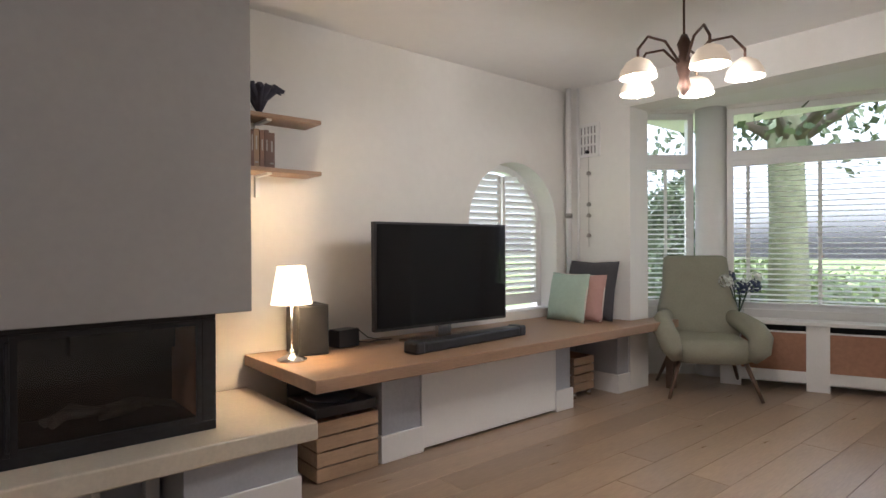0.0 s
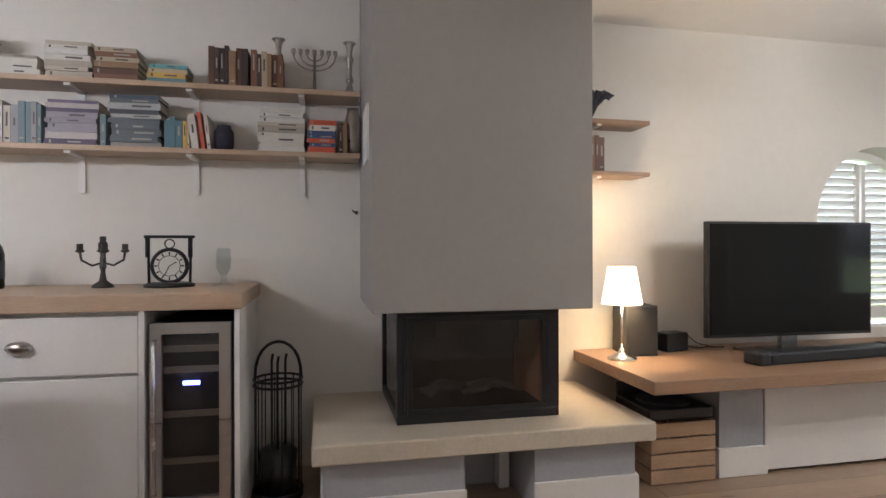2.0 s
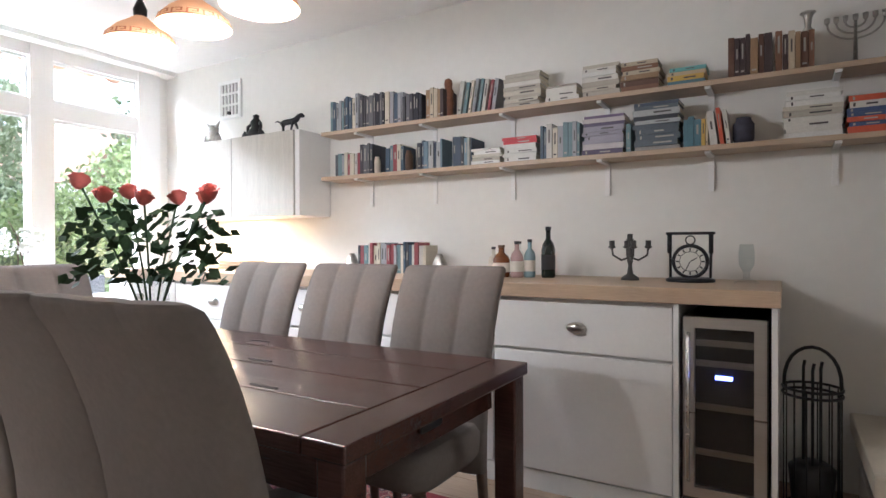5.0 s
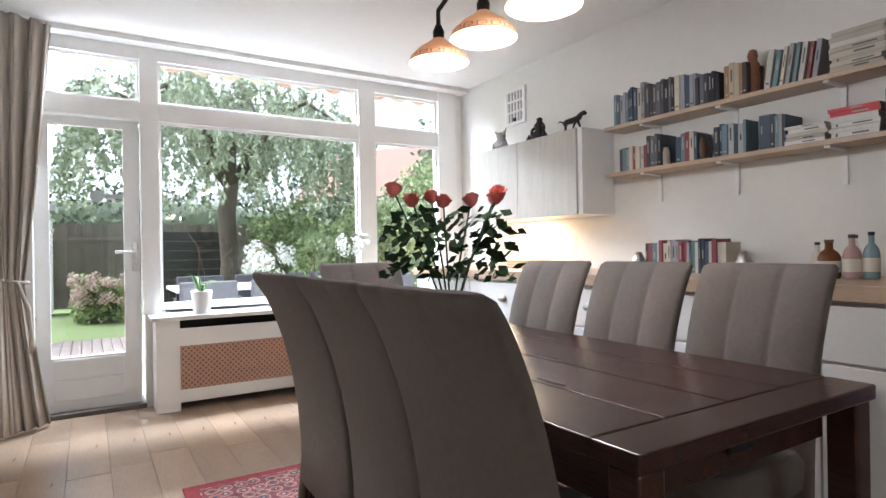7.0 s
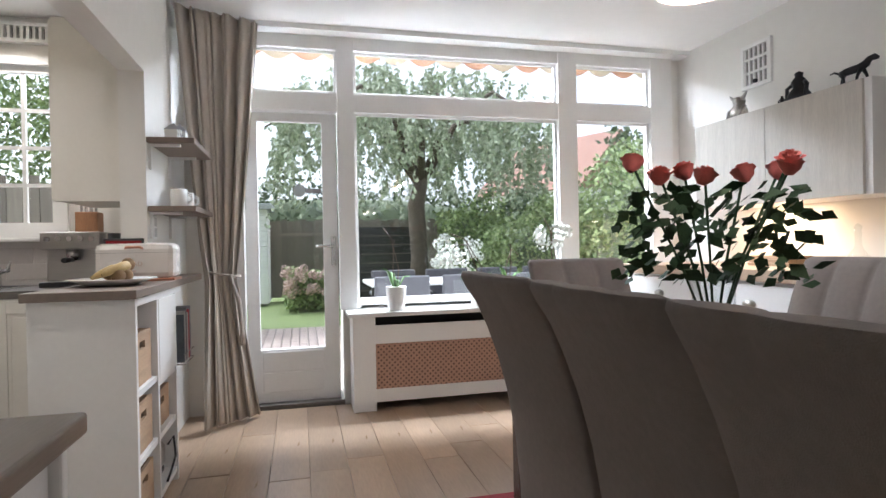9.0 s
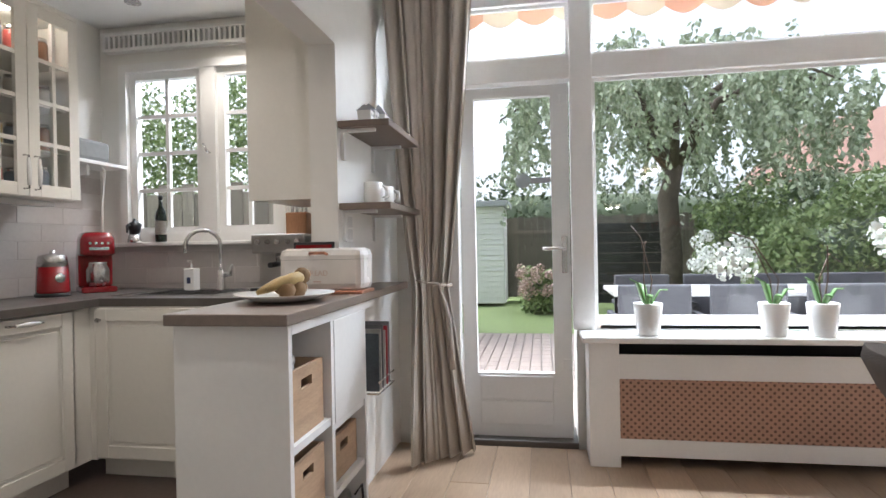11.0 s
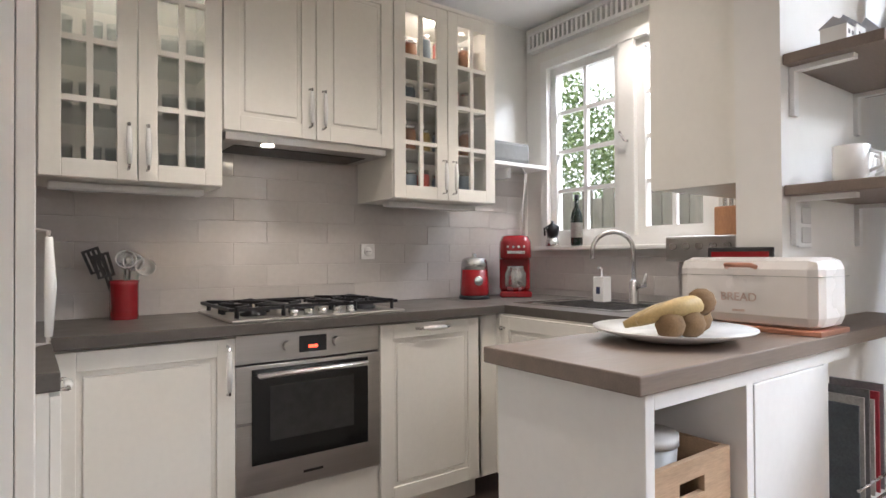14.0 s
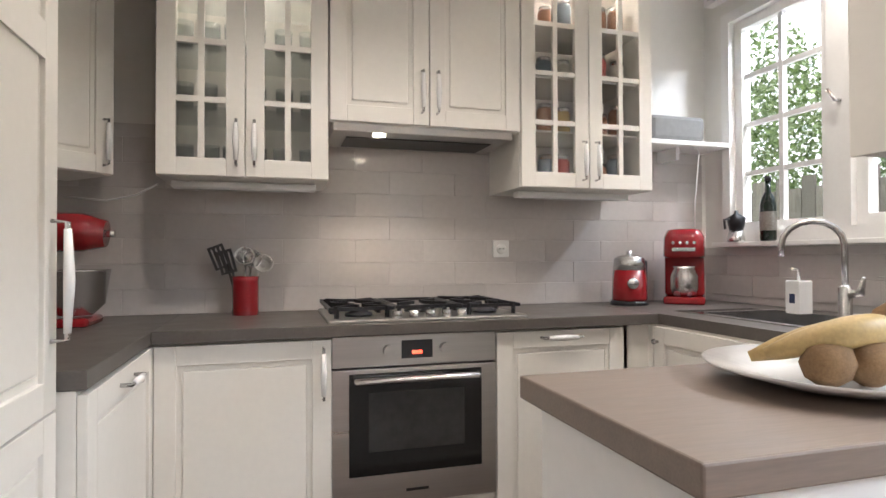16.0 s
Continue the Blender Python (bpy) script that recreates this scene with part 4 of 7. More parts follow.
# island
isl = thing("kitchen_island", (-3.0, -0.325, 0), 0, "white open bookcase island with brown laminate top", "kitchen island")
part("worktop", box(-1.42, 0.0, -0.19, 0.182, 0.924, 0.957, 0.003), M_ISLTOP, isl)
part("end_panel", box(-0.055, -0.03, -0.18, 0.17, 0.0, 0.924, 0.002), M_WHITE, isl)
part("back_panel", box(-0.85, -0.055, -0.18, -0.165, 0.0, 0.924), M_WHITE, isl)
part("divider", box(-0.375, -0.35, -0.165, 0.17, 0.0, 0.894), M_WHITE, isl)
part("side_panel", box(-0.725, -0.70, -0.165, 0.17, 0.0, 0.894, 0.002), M_WHITE, isl)
part("top_rail", box(-0.85, -0.055, -0.165, 0.17, 0.894, 0.923), M_WHITE, isl)
for a, b, zs in ((-0.35, -0.055, (0.04, 0.29, 0.55)), (-0.70, -0.375, (0.04, 0.29, 0.52))):
    for z in zs:
        part("shelf_board", box(a, b, -0.165, 0.165, z, z + 0.025, 0.001), M_WHITE, isl)
part("cupboard_door", box(-0.698, -0.377, 0.155, 0.172, 0.548, 0.892, 0.002), M_WHITE, isl)
wl = thing("rail_cabinet", (-4.0, -0.695, 1.355), 0, "plain cream end of a hanging cupboard over the counter", "cabinet")
part("body", box(-0.45, 0.075, -0.035, 0.273, 0.0, 0.90, 0.003), M_CREAM, wl)
part("end_panel", box(0.077, 0.09, -0.037, 0.273, -0.005, 0.90, 0.002), M_CREAM, wl)
part("door", box(-0.45, 0.07, -0.055, -0.037, 0.003, 0.897, 0.003), M_CREAM, wl)

# curtain
cu = thing("curtain", (-4.53, -0.13, 0), 0, "full-length beige linen curtain tied back with a cord", "curtain")
bm = bmesh.new()
zs = [0.02, 0.3, 0.6, 0.8, 0.9, 0.96, 1.02, 1.2, 1.5, 1.8, 2.1, 2.4, 2.57]
n = 90
rows = []
for z in zs:
    if z < 0.93:
        k = z / 0.93
        x0, x1 = -0.14 + 0.08 * k, 0.14 - 0.06 * k
        y0, y1 = -0.02 + 0.03 * k, 0.30 - 0.13 * k
    else:
        k = (z - 0.93) / 1.64
        kk = k ** 0.8
        x0, x1 = -0.06 - 0.05 * kk, 0.08 + 0.02 * kk
        y0, y1 = 0.01 - 0.17 * kk, 0.17 + 0.16 * kk
    row = []
    for i in range(n):
        s = i / (n - 1)
        amp = 0.028 + 0.02 * math.sin(s * 9 + 1.3)
        ph = s * 2 * math.pi * 11 + 0.4 * math.sin(z * 2.3)
        row.append(bm.verts.new((x1 * (1 - s) + x0 * s + amp * math.sin(ph), y0 * (1 - s) + y1 * s + 0.5 * amp * math.cos(ph * 0.5), z)))
    rows.append(row)
for a, b in zip(rows, rows[1:]):
    for i in range(n - 1):
        bm.faces.new((a[i], a[i + 1], b[i + 1], b[i])).smooth = True
cl = part("cloth", bm, M_CURTAIN, cu)
so = cl.modifiers.new("thick", "SOLIDIFY")
so.thickness = 0.004
part("tie_cord", tube([(0.11 * math.cos(a * math.pi / 8) + 0.01, 0.09 + 0.105 * math.sin(a * math.pi / 8), 0.95 - 0.02 * math.sin(a * math.pi / 8)) for a in range(17)], 0.008, 8), M_CURTAIN, cu)
part("tassel", tube([(0.12, 0.15, 0.94), (0.15, 0.20, 0.78), (0.155, 0.215, 0.62), (0.155, 0.215, 0.52)], [0.008, 0.014, 0.012, 0.018], 8), M_CURTAIN, cu)

# arched window in the long wall
bm = bmesh.new()
cx, rz, zs0 = 3.64, 0.49, 1.26
N = 24
for s in (0, 1):
    for k in range(N // 2):
        t0, t1 = math.pi * (s * N / 2 + k) / N, math.pi * (s * N / 2 + k + 1) / N
        p0, p1 = (cx + rz * math.cos(t0), zs0 + rz * math.sin(t0)), (cx + rz * math.cos(t1), zs0 + rz * math.sin(t1))
        q = [(p0[0], p0[1]), (p1[0], p1[1]), (p1[0], 1.75), (p0[0], 1.75)]
        fr_ = [bm.verts.new((x, YN, z)) for x, z in q]
        bk_ = [bm.verts.new((x, YN + 0.28, z)) for x, z in q]
        bm.faces.new(fr_)
        bm.faces.new(bk_[::-1])
        bm.faces.new((fr_[0], fr_[1], bk_[1], bk_[0]))
struct("wall_arch", bm, M_WALL, "white plastered round arch over the side window")
aw = thing("window_arch", (3.64, YN + 0.20, 0), 0)
tagged(aw, "round-arched side window with white louvred shutters", "window", "", "structure")
bm = bmesh.new()
pts = [(-0.49, 0.60), (-0.49, zs0)] + [(0.49 * math.cos(math.pi - a * math.pi / 16), zs0 + 0.49 * math.sin(math.pi - a * math.pi / 16)) for a in range(1, 16)] + [(0.49, zs0), (0.49, 0.60)]
inn = [(x * 0.90, 0.60 + (z - 0.60) * 0.955) for x, z in pts]
for (a, b), (c, d) in zip(zip(pts, pts[1:]), zip(inn, inn[1:])):
    v = [bm.verts.new((p[0], y_, p[1])) for y_ in (-0.03, 0.03) for p in (a, b, d, c)]
    for f in ((0, 1, 2, 3), (7, 6, 5, 4), (3, 2, 6, 7), (0, 4, 5, 1)):
        bm.faces.new([v[i] for i in f])
part("window_frame", bm, M_WHITE, aw)
pane("pane", box(-0.47, 0.47, 0.04, 0.045, 0.6, 1.73), aw)
for s in (-1, 1):
    leaf = part("shutter_frame", box(s * 0.008, s * 0.04, -0.055, -0.032, 0.635, 1.66, 0.002), M_SHUT, aw)
    part("shutter_rail", box(s * 0.04, s * 0.43, -0.055, -0.032, 0.635, 0.72, 0.002), M_SHUT, leaf)
    part("shutter_stile", box(s * 0.40, s * 0.435, -0.055, -0.032, 0.72, 1.36, 0.002), M_SHUT, leaf)
    for k in range(19):
        z = 0.745 + k * 0.05
        half = 0.40 if z < 1.26 else math.sqrt(max(0.0, 0.43 ** 2 - (z - 1.26) ** 2)) - 0.015
        if half > 0.08:
            part("louvre", box(s * 0.04, s * half, -0.03, 0.03, -0.003, 0.003, 0.002, Matrix.Translation((0, -0.043, z)) @ Matrix.Rotation(radians(-38), 4, "X")), M_SHUT, leaf)

# heating pipe and grilles
pp = thing("heating_pipe", (4.19, 3.38, 0), 0, "white painted heating pipe in the corner of the room", "pipe")
part("pipe", cyl((0, 0, 0.535), (0, 0, 2.39), 0.022), M_WHITE, pp)
part("coupling", cyl((0, 0, 1.33), (0, 0, 1.37), 0.03), M_SILVER, pp)
part("thin_pipe", cyl((0.035, -0.07, 0.535), (0.035, -0.07, 2.39), 0.010), M_WHITE, pp)


def vent(loc, rz, w, h, label):
    v = thing("wall_vent", loc, rz, label, "vent", "wall vents")
    part("frame", frame_rect(bmesh.new(), -w / 2, w / 2, 0, h, 0.025, -0.02, 0), M_WHITE, v)
    part("backing", box(-0.004, -0.001, -w / 2 + 0.025, w / 2 - 0.025, 0.025, h - 0.025), mat("vent_dark", (0.28, 0.27, 0.26), 0.9), v)
    for k in range(6):
        y = -w / 2 + 0.03 + k * (w - 0.06) / 5
        part("slat", box(-0.015, -0.005, y - 0.007, y + 0.007, 0.025, h - 0.025), M_WHITE, v)
    for z in (h * 0.36, h * 0.66):
        part("bar", box(-0.017, -0.004, -w / 2 + 0.025, w / 2 - 0.025, z - 0.008, z + 0.008), M_WHITE, v)
    part("knob", cyl((-0.03, 0, 0.04), (-0.012, 0, 0.04), 0.014), M_BLACKM, v)
    return v


vent((XF, 3.23, 1.82), 0, 0.22, 0.27, "white slotted air grille with a pull cord")
vent((-3.98, YN, 2.13), 90, 0.26, 0.30, "white slotted air grille high on the wall")
gar = thing("shell_garland", (4.24, 3.22, 1.82), 0, "hanging string of small grey shells on the wall", "decoration")
part("string", cyl((0, 0, -0.72), (0, 0, 0), 0.002, 5), M_SILVER, gar)
for z in (-0.13, -0.38, -0.47, -0.63):
    part("shell", lathe([(0.0, -0.02), (0.02, -0.012), (0.017, 0.006), (0, 0.02)], 8, (0, 0, z)), M_SILVER, gar)

# ---- books ----
PAL = {
    "dark": [(0.03, 0.035, 0.05), (0.05, 0.05, 0.055), (0.08, 0.08, 0.09), (0.02, 0.02, 0.03), (0.12, 0.12, 0.13)],
    "mix": [(0.5, 0.48, 0.44), (0.25, 0.05, 0.06), (0.05, 0.08, 0.12), (0.05, 0.05, 0.06), (0.55, 0.5, 0.4), (0.13, 0.2, 0.22), (0.3, 0.3, 0.32)],
    "pale": [(0.62, 0.6, 0.55), (0.5, 0.46, 0.38), (0.66, 0.65, 0.62), (0.42, 0.38, 0.32)],
    "blue": [(0.045, 0.065, 0.10), (0.15, 0.22, 0.27), (0.04, 0.045, 0.055), (0.38, 0.39, 0.39), (0.09, 0.11, 0.13), (0.3, 0.29, 0.27)],
    "red": [(0.5, 0.03, 0.04), (0.06, 0.1, 0.22), (0.55, 0.1, 0.05), (0.6, 0.58, 0.54)],
    "brown": [(0.12, 0.06, 0.04), (0.2, 0.1, 0.06), (0.28, 0.18, 0.1), (0.06, 0.04, 0.04), (0.45, 0.38, 0.28)],
    "plum": [(0.14, 0.1, 0.18), (0.3, 0.28, 0.33), (0.09, 0.07, 0.12), (0.5, 0.45, 0.45)],
    "sun": [(0.6, 0.4, 0.1), (0.15, 0.4, 0.42), (0.55, 0.45, 0.3), (0.1, 0.2, 0.25)],
}
BOOKM = {}
M_PAGES = mat("page_edges", (0.66, 0.60, 0.48), 0.9, var=0.1, scale=60)


def book(x, y, z, w, d, h, col, lay=False, lean=0.0, turn=0.0, bars=True):
    """A book: cover in three boards, the page block and the title bars on the spine. w thick, d deep, h tall; spine to -y."""
    key = tuple(round(c, 2) for c in col)
    if key not in BOOKM:
        BOOKM[key] = mat("book_cover", col, 0.5, var=0.1, scale=12)
    lum = sum(col) / 3
    words = ("pale" if lum > 0.4 else "dark" if lum < 0.09 else "reddish" if col[0] > 2 * col[1] + 0.05 else "bluish" if col[2] > col[0] + 0.03 else "muted")
    b = thing("book", (x, y, z), 0, "%s hardback book %s on the shelf" % (words, "lying flat in a stack" if lay else "standing upright"), "book", "books on the shelves")
    c = bmesh.new()
    bx(c, -w / 2, -w / 2 + 0.002, 0, d, 0, h)
    bx(c, w / 2 - 0.002, w / 2, 0, d, 0, h)
    bx(c, -w / 2 + 0.002, w / 2 - 0.002, 0, 0.003, 0, h)
    part("cover", c, BOOKM[key], b)
    part("page_block", box(-w / 2 + 0.002, w / 2 - 0.002, 0.003, d - 0.004, 0.003, h - 0.003), M_PAGES, b)
    if bars:
        bar = BOOKM.setdefault("bar_pale" if lum < 0.3 else "bar_dark", mat("title_bar", (0.36, 0.34, 0.30) if lum < 0.3 else (0.08, 0.07, 0.07), 0.6))
        hb_ = random.uniform(0.2, 0.45) * h
        if random.random() < 0.55:
            part("title_bar", box(-w * 0.14, w * 0.14, -0.0006, -0.0001, h * 0.45, h * 0.45 + hb_), bar, b)
        if random.random() < 0.4:
            part("title_bar", box(-w * 0.3, w * 0.3, -0.0006, -0.0001, h * 0.1, h * 0.1 + 0.008), bar, b)
    m = pose(x, y, z, 0, 0, turn)
    if lay:
        m = m @ pose(0, 0, w / 2, 0, 90, 0) @ pose(0, 0, -h / 2)
    elif lean:
        m = m @ pose(0, 0, abs(math.sin(radians(lean))) * w / 2, 0, lean, 0)
    b.matrix_basis = m
    return b


random.seed(5)


def upright(x0, x1, h, pal, z, y=3.274, lean=0):
    x = x0
    while x < x1 - 0.008:
        w = min(random.uniform(0.016, 0.034), x1 - x)
        hh = h * random.uniform(0.9, 1.03)
        book(x + w / 2, y + random.uniform(0, 0.012), z, w - 0.0015, random.uniform(0.12, 0.165), hh, random.choice(PAL[pal]), False, lean)
        x += w + (0.010 if lean else 0)


def stack(x0, x1, h, pal, z, y=3.274):
    top = z
    while top < z + h - 0.008:
        t = min(random.uniform(0.018, 0.03), z + h - top)
        L = (x1 - x0) * random.uniform(0.9, 1.0)
        book((x0 + x1) / 2 + random.uniform(-0.006, 0.006), y + random.uniform(0, 0.01), top, t - 0.001, random.uniform(0.13, 0.16), L, random.choice(PAL[pal]), True, 0, random.uniform(-2, 2))
        top += t


ZU, ZL = 1.8695, 1.5695
for x0, x1, h, pal in ((-2.776, -2.639, 0.20, "mix"), (-2.639, -2.531, 0.22, "mix"), (-2.521, -2.325, 0.205, "dark"), (-2.32, -2.187, 0.20, "mix"), (-2.187, -2.05, 0.165, "dark"), (-2.02, -1.893, 0.18, "brown"), (-0.381, -0.204, 0.18, "brown"), (-0.194, -0.047, 0.175, "brown")):
    upright(x0, x1, h, pal, ZU)
upright(-1.804, -1.559, 0.19, "mix", ZU, 3.274, 9)
for x0, x1, h, pal in ((-1.505, -1.284, 0.18, "pale"), (-1.26, -1.078, 0.085, "pale"), (-1.063, -0.872, 0.165, "pale"), (-0.867, -0.675, 0.145, "brown"), (-0.646, -0.469, 0.08, "sun")):
    stack(x0, x1, h, pal, ZU)
for x0, x1, h, pal in ((-2.737, -2.521, 0.15, "mix"), (-2.32, -2.177, 0.165, "mix"), (-2.079, -1.903, 0.17, "blue"), (-1.834, -1.706, 0.17, "blue"), (-1.289, -1.068, 0.18, "mix"), (-0.837, -0.813, 0.15, "mix"), (-0.572, -0.464, 0.14, "sun"), (0.213, 0.262, 0.15, "brown")):
    upright(x0, x1, h, pal, ZL)
upright(-2.521, -2.423, 0.20, "dark", ZL)
upright(-0.455, -0.361, 0.17, "red", ZL, 3.274, -7)
for x0, x1, h, pal in ((-1.706, -1.52, 0.09, "pale"), (-1.51, -1.304, 0.135, "red"), (-1.063, -0.842, 0.20, "plum"), (-0.803, -0.582, 0.235, "blue"), (-0.165, 0.056, 0.205, "pale"), (0.066, 0.203, 0.16, "red")):
    stack(x0, x1, h, pal, ZL)
upright(-2.48, -1.97, 0.185, "mix", 0.9385, 3.20)
# small shelf beside the hood
for z in (1.775, 1.496):
    sh = thing("wall_shelf", (1.56, 3.36, z), 0, "short oak wall shelf beside the hood", "shelf", "short wall shelves")
    part("board", box(-0.30, 0.32, -0.095, 0.098, 0.0, 0.022, 0.002), M_OAK, sh)
    bm = box(0.02, 0.046, 0.085, 0.098, -0.12, 0.0)
    bx(bm, 0.02, 0.046, -0.07, 0.098, -0.012, 0.0)
    part("bracket", bm, M_WHITE, sh)
upright(1.30, 1.62, 0.19, "brown", 1.5185, 3.275)
mk = solo("feather_mask", lathe([(0.0, 0.0), (0.05, 0.0), (0.075, 0.07), (0.055, 0.15), (0.0, 0.17)], 14), mat("gilt_paint", (0.42, 0.28, 0.12), 0.45, 0.3, var=0.3, scale=20), "gilded carnival mask standing on the short shelf", "decoration", "", (1.40, 3.34, 1.7975))
fe = thing("feather_plume", (1.56, 3.34, 1.7975), 0, "bunch of dark curled feathers on the short shelf", "decoration")
M_FEATH = mat("dark_feather", (0.04, 0.04, 0.06), 0.8, var=0.4, scale=30)
for k in range(11):
    a = k * 0.57
    r = 0.07 + 0.05 * random.random()
    part("feather", tube([(0, 0, 0.0), (0.3 * r * math.cos(a), 0.2 * r * math.sin(a), 0.09), (r * math.cos(a), 0.5 * r * math.sin(a), 0.15), (1.6 * r * math.cos(a), 0.7 * r * math.sin(a), 0.12 + 0.03 * random.random())], [0.006, 0.022, 0.02, 0.004], 6), M_FEATH, fe)


def candlestick(x, y, z, h):
    c = thing("candlestick", (x, y, z), 0, "tall turned silver candlestick on the upper shelf", "candlestick", "pair of candlesticks")
    part("stem", lathe([(0.045, 0), (0.045, 0.008), (0.02, 0.022), (0.012, 0.05), (0.02, 0.07), (0.011, 0.10), (0.014, h * 0.6), (0.022, h * 0.68), (0.012, h * 0.75), (0.016, h * 0.9), (0.024, h * 0.97), (0.016, h)], 16), M_SILVER, c)
    part("drip_pan", lathe([(0.018, h * 0.96), (0.032, h * 0.985), (0.03, h)], 16), M_SILVER, c)


candlestick(-0.02 - 0.05, 3.34, ZU, 0.255)
candlestick(0.27, 3.34, ZU, 0.26)
mn = thing("menorah", (0.10, 3.34, ZU), 0, "silver seven-armed candelabrum on the upper shelf", "candelabrum")
part("stem", lathe([(0.035, 0), (0.035, 0.008), (0.008, 0.02), (0.006, 0.20)], 12), M_SILVER, mn)
for r in (0.035, 0.068, 0.10):
    part("arm", tube([(r * math.cos(math.pi + k * math.pi / 12), 0, 0.185 + 0.75 * r * math.sin(math.pi + k * math.pi / 12)) for k in range(13)], 0.004, 6), M_SILVER, mn)
for r in (-0.10, -0.068, -0.035, 0, 0.035, 0.068, 0.10):
    part("cup", lathe([(0.004, 0.183), (0.010, 0.192), (0.011, 0.212), (0, 0.21)], 10, (r, 0, 0)), M_SILVER, mn)
fig = solo("wood_statuette", lathe([(0.032, 0), (0.03, 0.06), (0.036, 0.09), (0.028, 0.13), (0.034, 0.16), (0.022, 0.185), (0.026, 0.21), (0.02, 0.235), (0, 0.245)], 14), mat("carved_wood", (0.20, 0.08, 0.04), 0.5, var=0.3, scale=15, bump=0.4, bscale=50), "carved reddish wooden statuette between the books", "statuette", "", (-1.90, 3.35, ZU))
solo("bronze_figure", lathe([(0.04, 0), (0.04, 0.04), (0.015, 0.05), (0.018, 0.10), (0.012, 0.13), (0.02, 0.15), (0, 0.17)], 12), M_BLACKM, "small dark bronze figure on a base", "statuette", "", (-0.13, 3.33, ZU)).location.x = -0.035 - 0.09
for x, z, r, h, mt, lab in ((-2.43, ZL, 0.03, 0.11, M_STONE, "small beige stone cup on the shelf"), (-2.19, ZL, 0.04, 0.13, M_WALNUT, "small carved wooden box on the shelf"), (-0.32, ZL, 0.045, 0.12, M_FEATH, "dark round painted tin on the shelf"), (0.285, ZL, 0.04, 0.23, M_SILVER, "tall patterned silver jar on the shelf")):
    solo("ornament", lathe([(r * 0.8, 0), (r, h * 0.2), (r, h * 0.75), (r * 0.7, h * 0.92), (r * 0.72, h), (0, h)], 16), mt, lab, "ornament", "", (x, 3.33, z))

# ---- things on the sideboard ----
ck = thing("mantel_clock", (-0.53, 3.20, 0.9385), 0, "black iron table clock hanging in a frame, white dial", "clock")
part("base", lathe([(0.105, 0), (0.105, 0.012), (0.09, 0.018), (0, 0.018)], 24), M_BLACKM, ck)
for s in (-1, 1):
    part("post", tube([(s * 0.085, 0, 0.015), (s * 0.088, 0, 0.22)], 0.006, 8), M_BLACKM, ck)
    part("drop", cyl((s * 0.088, -0.01, 0.13), (s * 0.088, -0.01, 0.215), 0.010, 8), M_BLACKM, ck)
part("crossbar", box(-0.105, 0.105, -0.008, 0.008, 0.215, 0.228, 0.003), M_BLACKM, ck)
rim = tube([(0.072 * math.cos(k * math.pi / 16), 0, 0.092 + 0.072 * math.sin(k * math.pi / 16)) for k in range(33)], 0.009, 8)
part("rim", rim, M_BLACKM, ck)
part("dial", cyl((0, -0.004, 0.092), (0, 0.006, 0.092), 0.068, 32), mat("clock_dial", (0.72, 0.70, 0.64), 0.6), ck)
part("chapter_ring", tube([(0.045 * math.cos(k * math.pi / 16), -0.005, 0.092 + 0.045 * math.sin(k * math.pi / 16)) for k in range(33)], 0.0015, 5), M_BLACKM, ck)
for k in range(12):
    a = k * math.pi / 6
    part("numeral", box(-0.003, 0.003, -0.006, -0.0045, 0.048, 0.062, 0, Matrix.Translation((0, 0, 0.092)) @ Matrix.Rotation(a, 4, "Y")), M_BLACKM, ck)
for a, L in ((60, 0.035), (205, 0.05)):
    part("hand_bar", box(-0.002, 0.002, -0.0075, -0.006, 0, L, 0, Matrix.Translation((0, 0, 0.092)) @ Matrix.Rotation(radians(a), 4, "Y")), M_BLACKM, ck)
part("ring", tube([(0.02 * math.cos(k * math.pi / 8), 0, 0.190 + 0.02 * math.sin(k * math.pi / 8)) for k in range(17)], 0.003, 6), M_BLACKM, ck)
M_PEWTER = mat("dark_pewter", (0.10, 0.095, 0.09), 0.35, 0.8, var=0.25, scale=20)
cd = thing("candelabra", (-0.80, 3.20, 0.9385), 0, "five-armed tarnished silver candelabra on the sideboard", "candelabrum")
part("stem", lathe([(0.045, 0), (0.04, 0.012), (0.015, 0.03), (0.009, 0.07), (0.014, 0.09), (0.008, 0.19)], 14), M_PEWTER, cd)
for k in range(4):
    a = k * math.pi / 2 + 0.4
    part("arm", tube([(0.0, 0, 0.11), (0.04 * math.cos(a), 0.04 * math.sin(a), 0.095), (0.08 * math.cos(a), 0.08 * math.sin(a), 0.12), (0.085 * math.cos(a), 0.085 * math.sin(a), 0.155)], 0.005, 6), M_PEWTER, cd)
    part("cup", lathe([(0.006, 0.15), (0.02, 0.158), (0.013, 0.165), (0.013, 0.19), (0, 0.19)], 10, (0.085 * math.cos(a), 0.085 * math.sin(a), 0)), M_PEWTER, cd)
part("cup", lathe([(0.006, 0.185), (0.02, 0.193), (0.013, 0.2), (0.013, 0.222), (0, 0.222)], 10), M_PEWTER, cd)
M_GREENGL = mat("dark_bottle_glass", (0.012, 0.018, 0.014), 0.08, var=0.1)
M_CLEAR = glass_mat("clear_glass", (0.93, 0.95, 0.95))
M_AMBER = mat("amber_spirit", (0.16, 0.055, 0.02), 0.1, var=0.1)
M_PINKGL = mat("pink_bottle", (0.45, 0.30, 0.29), 0.12, var=0.05)
M_BLUEGL = mat("blue_bottle", (0.22, 0.32, 0.36), 0.12, var=0.05)
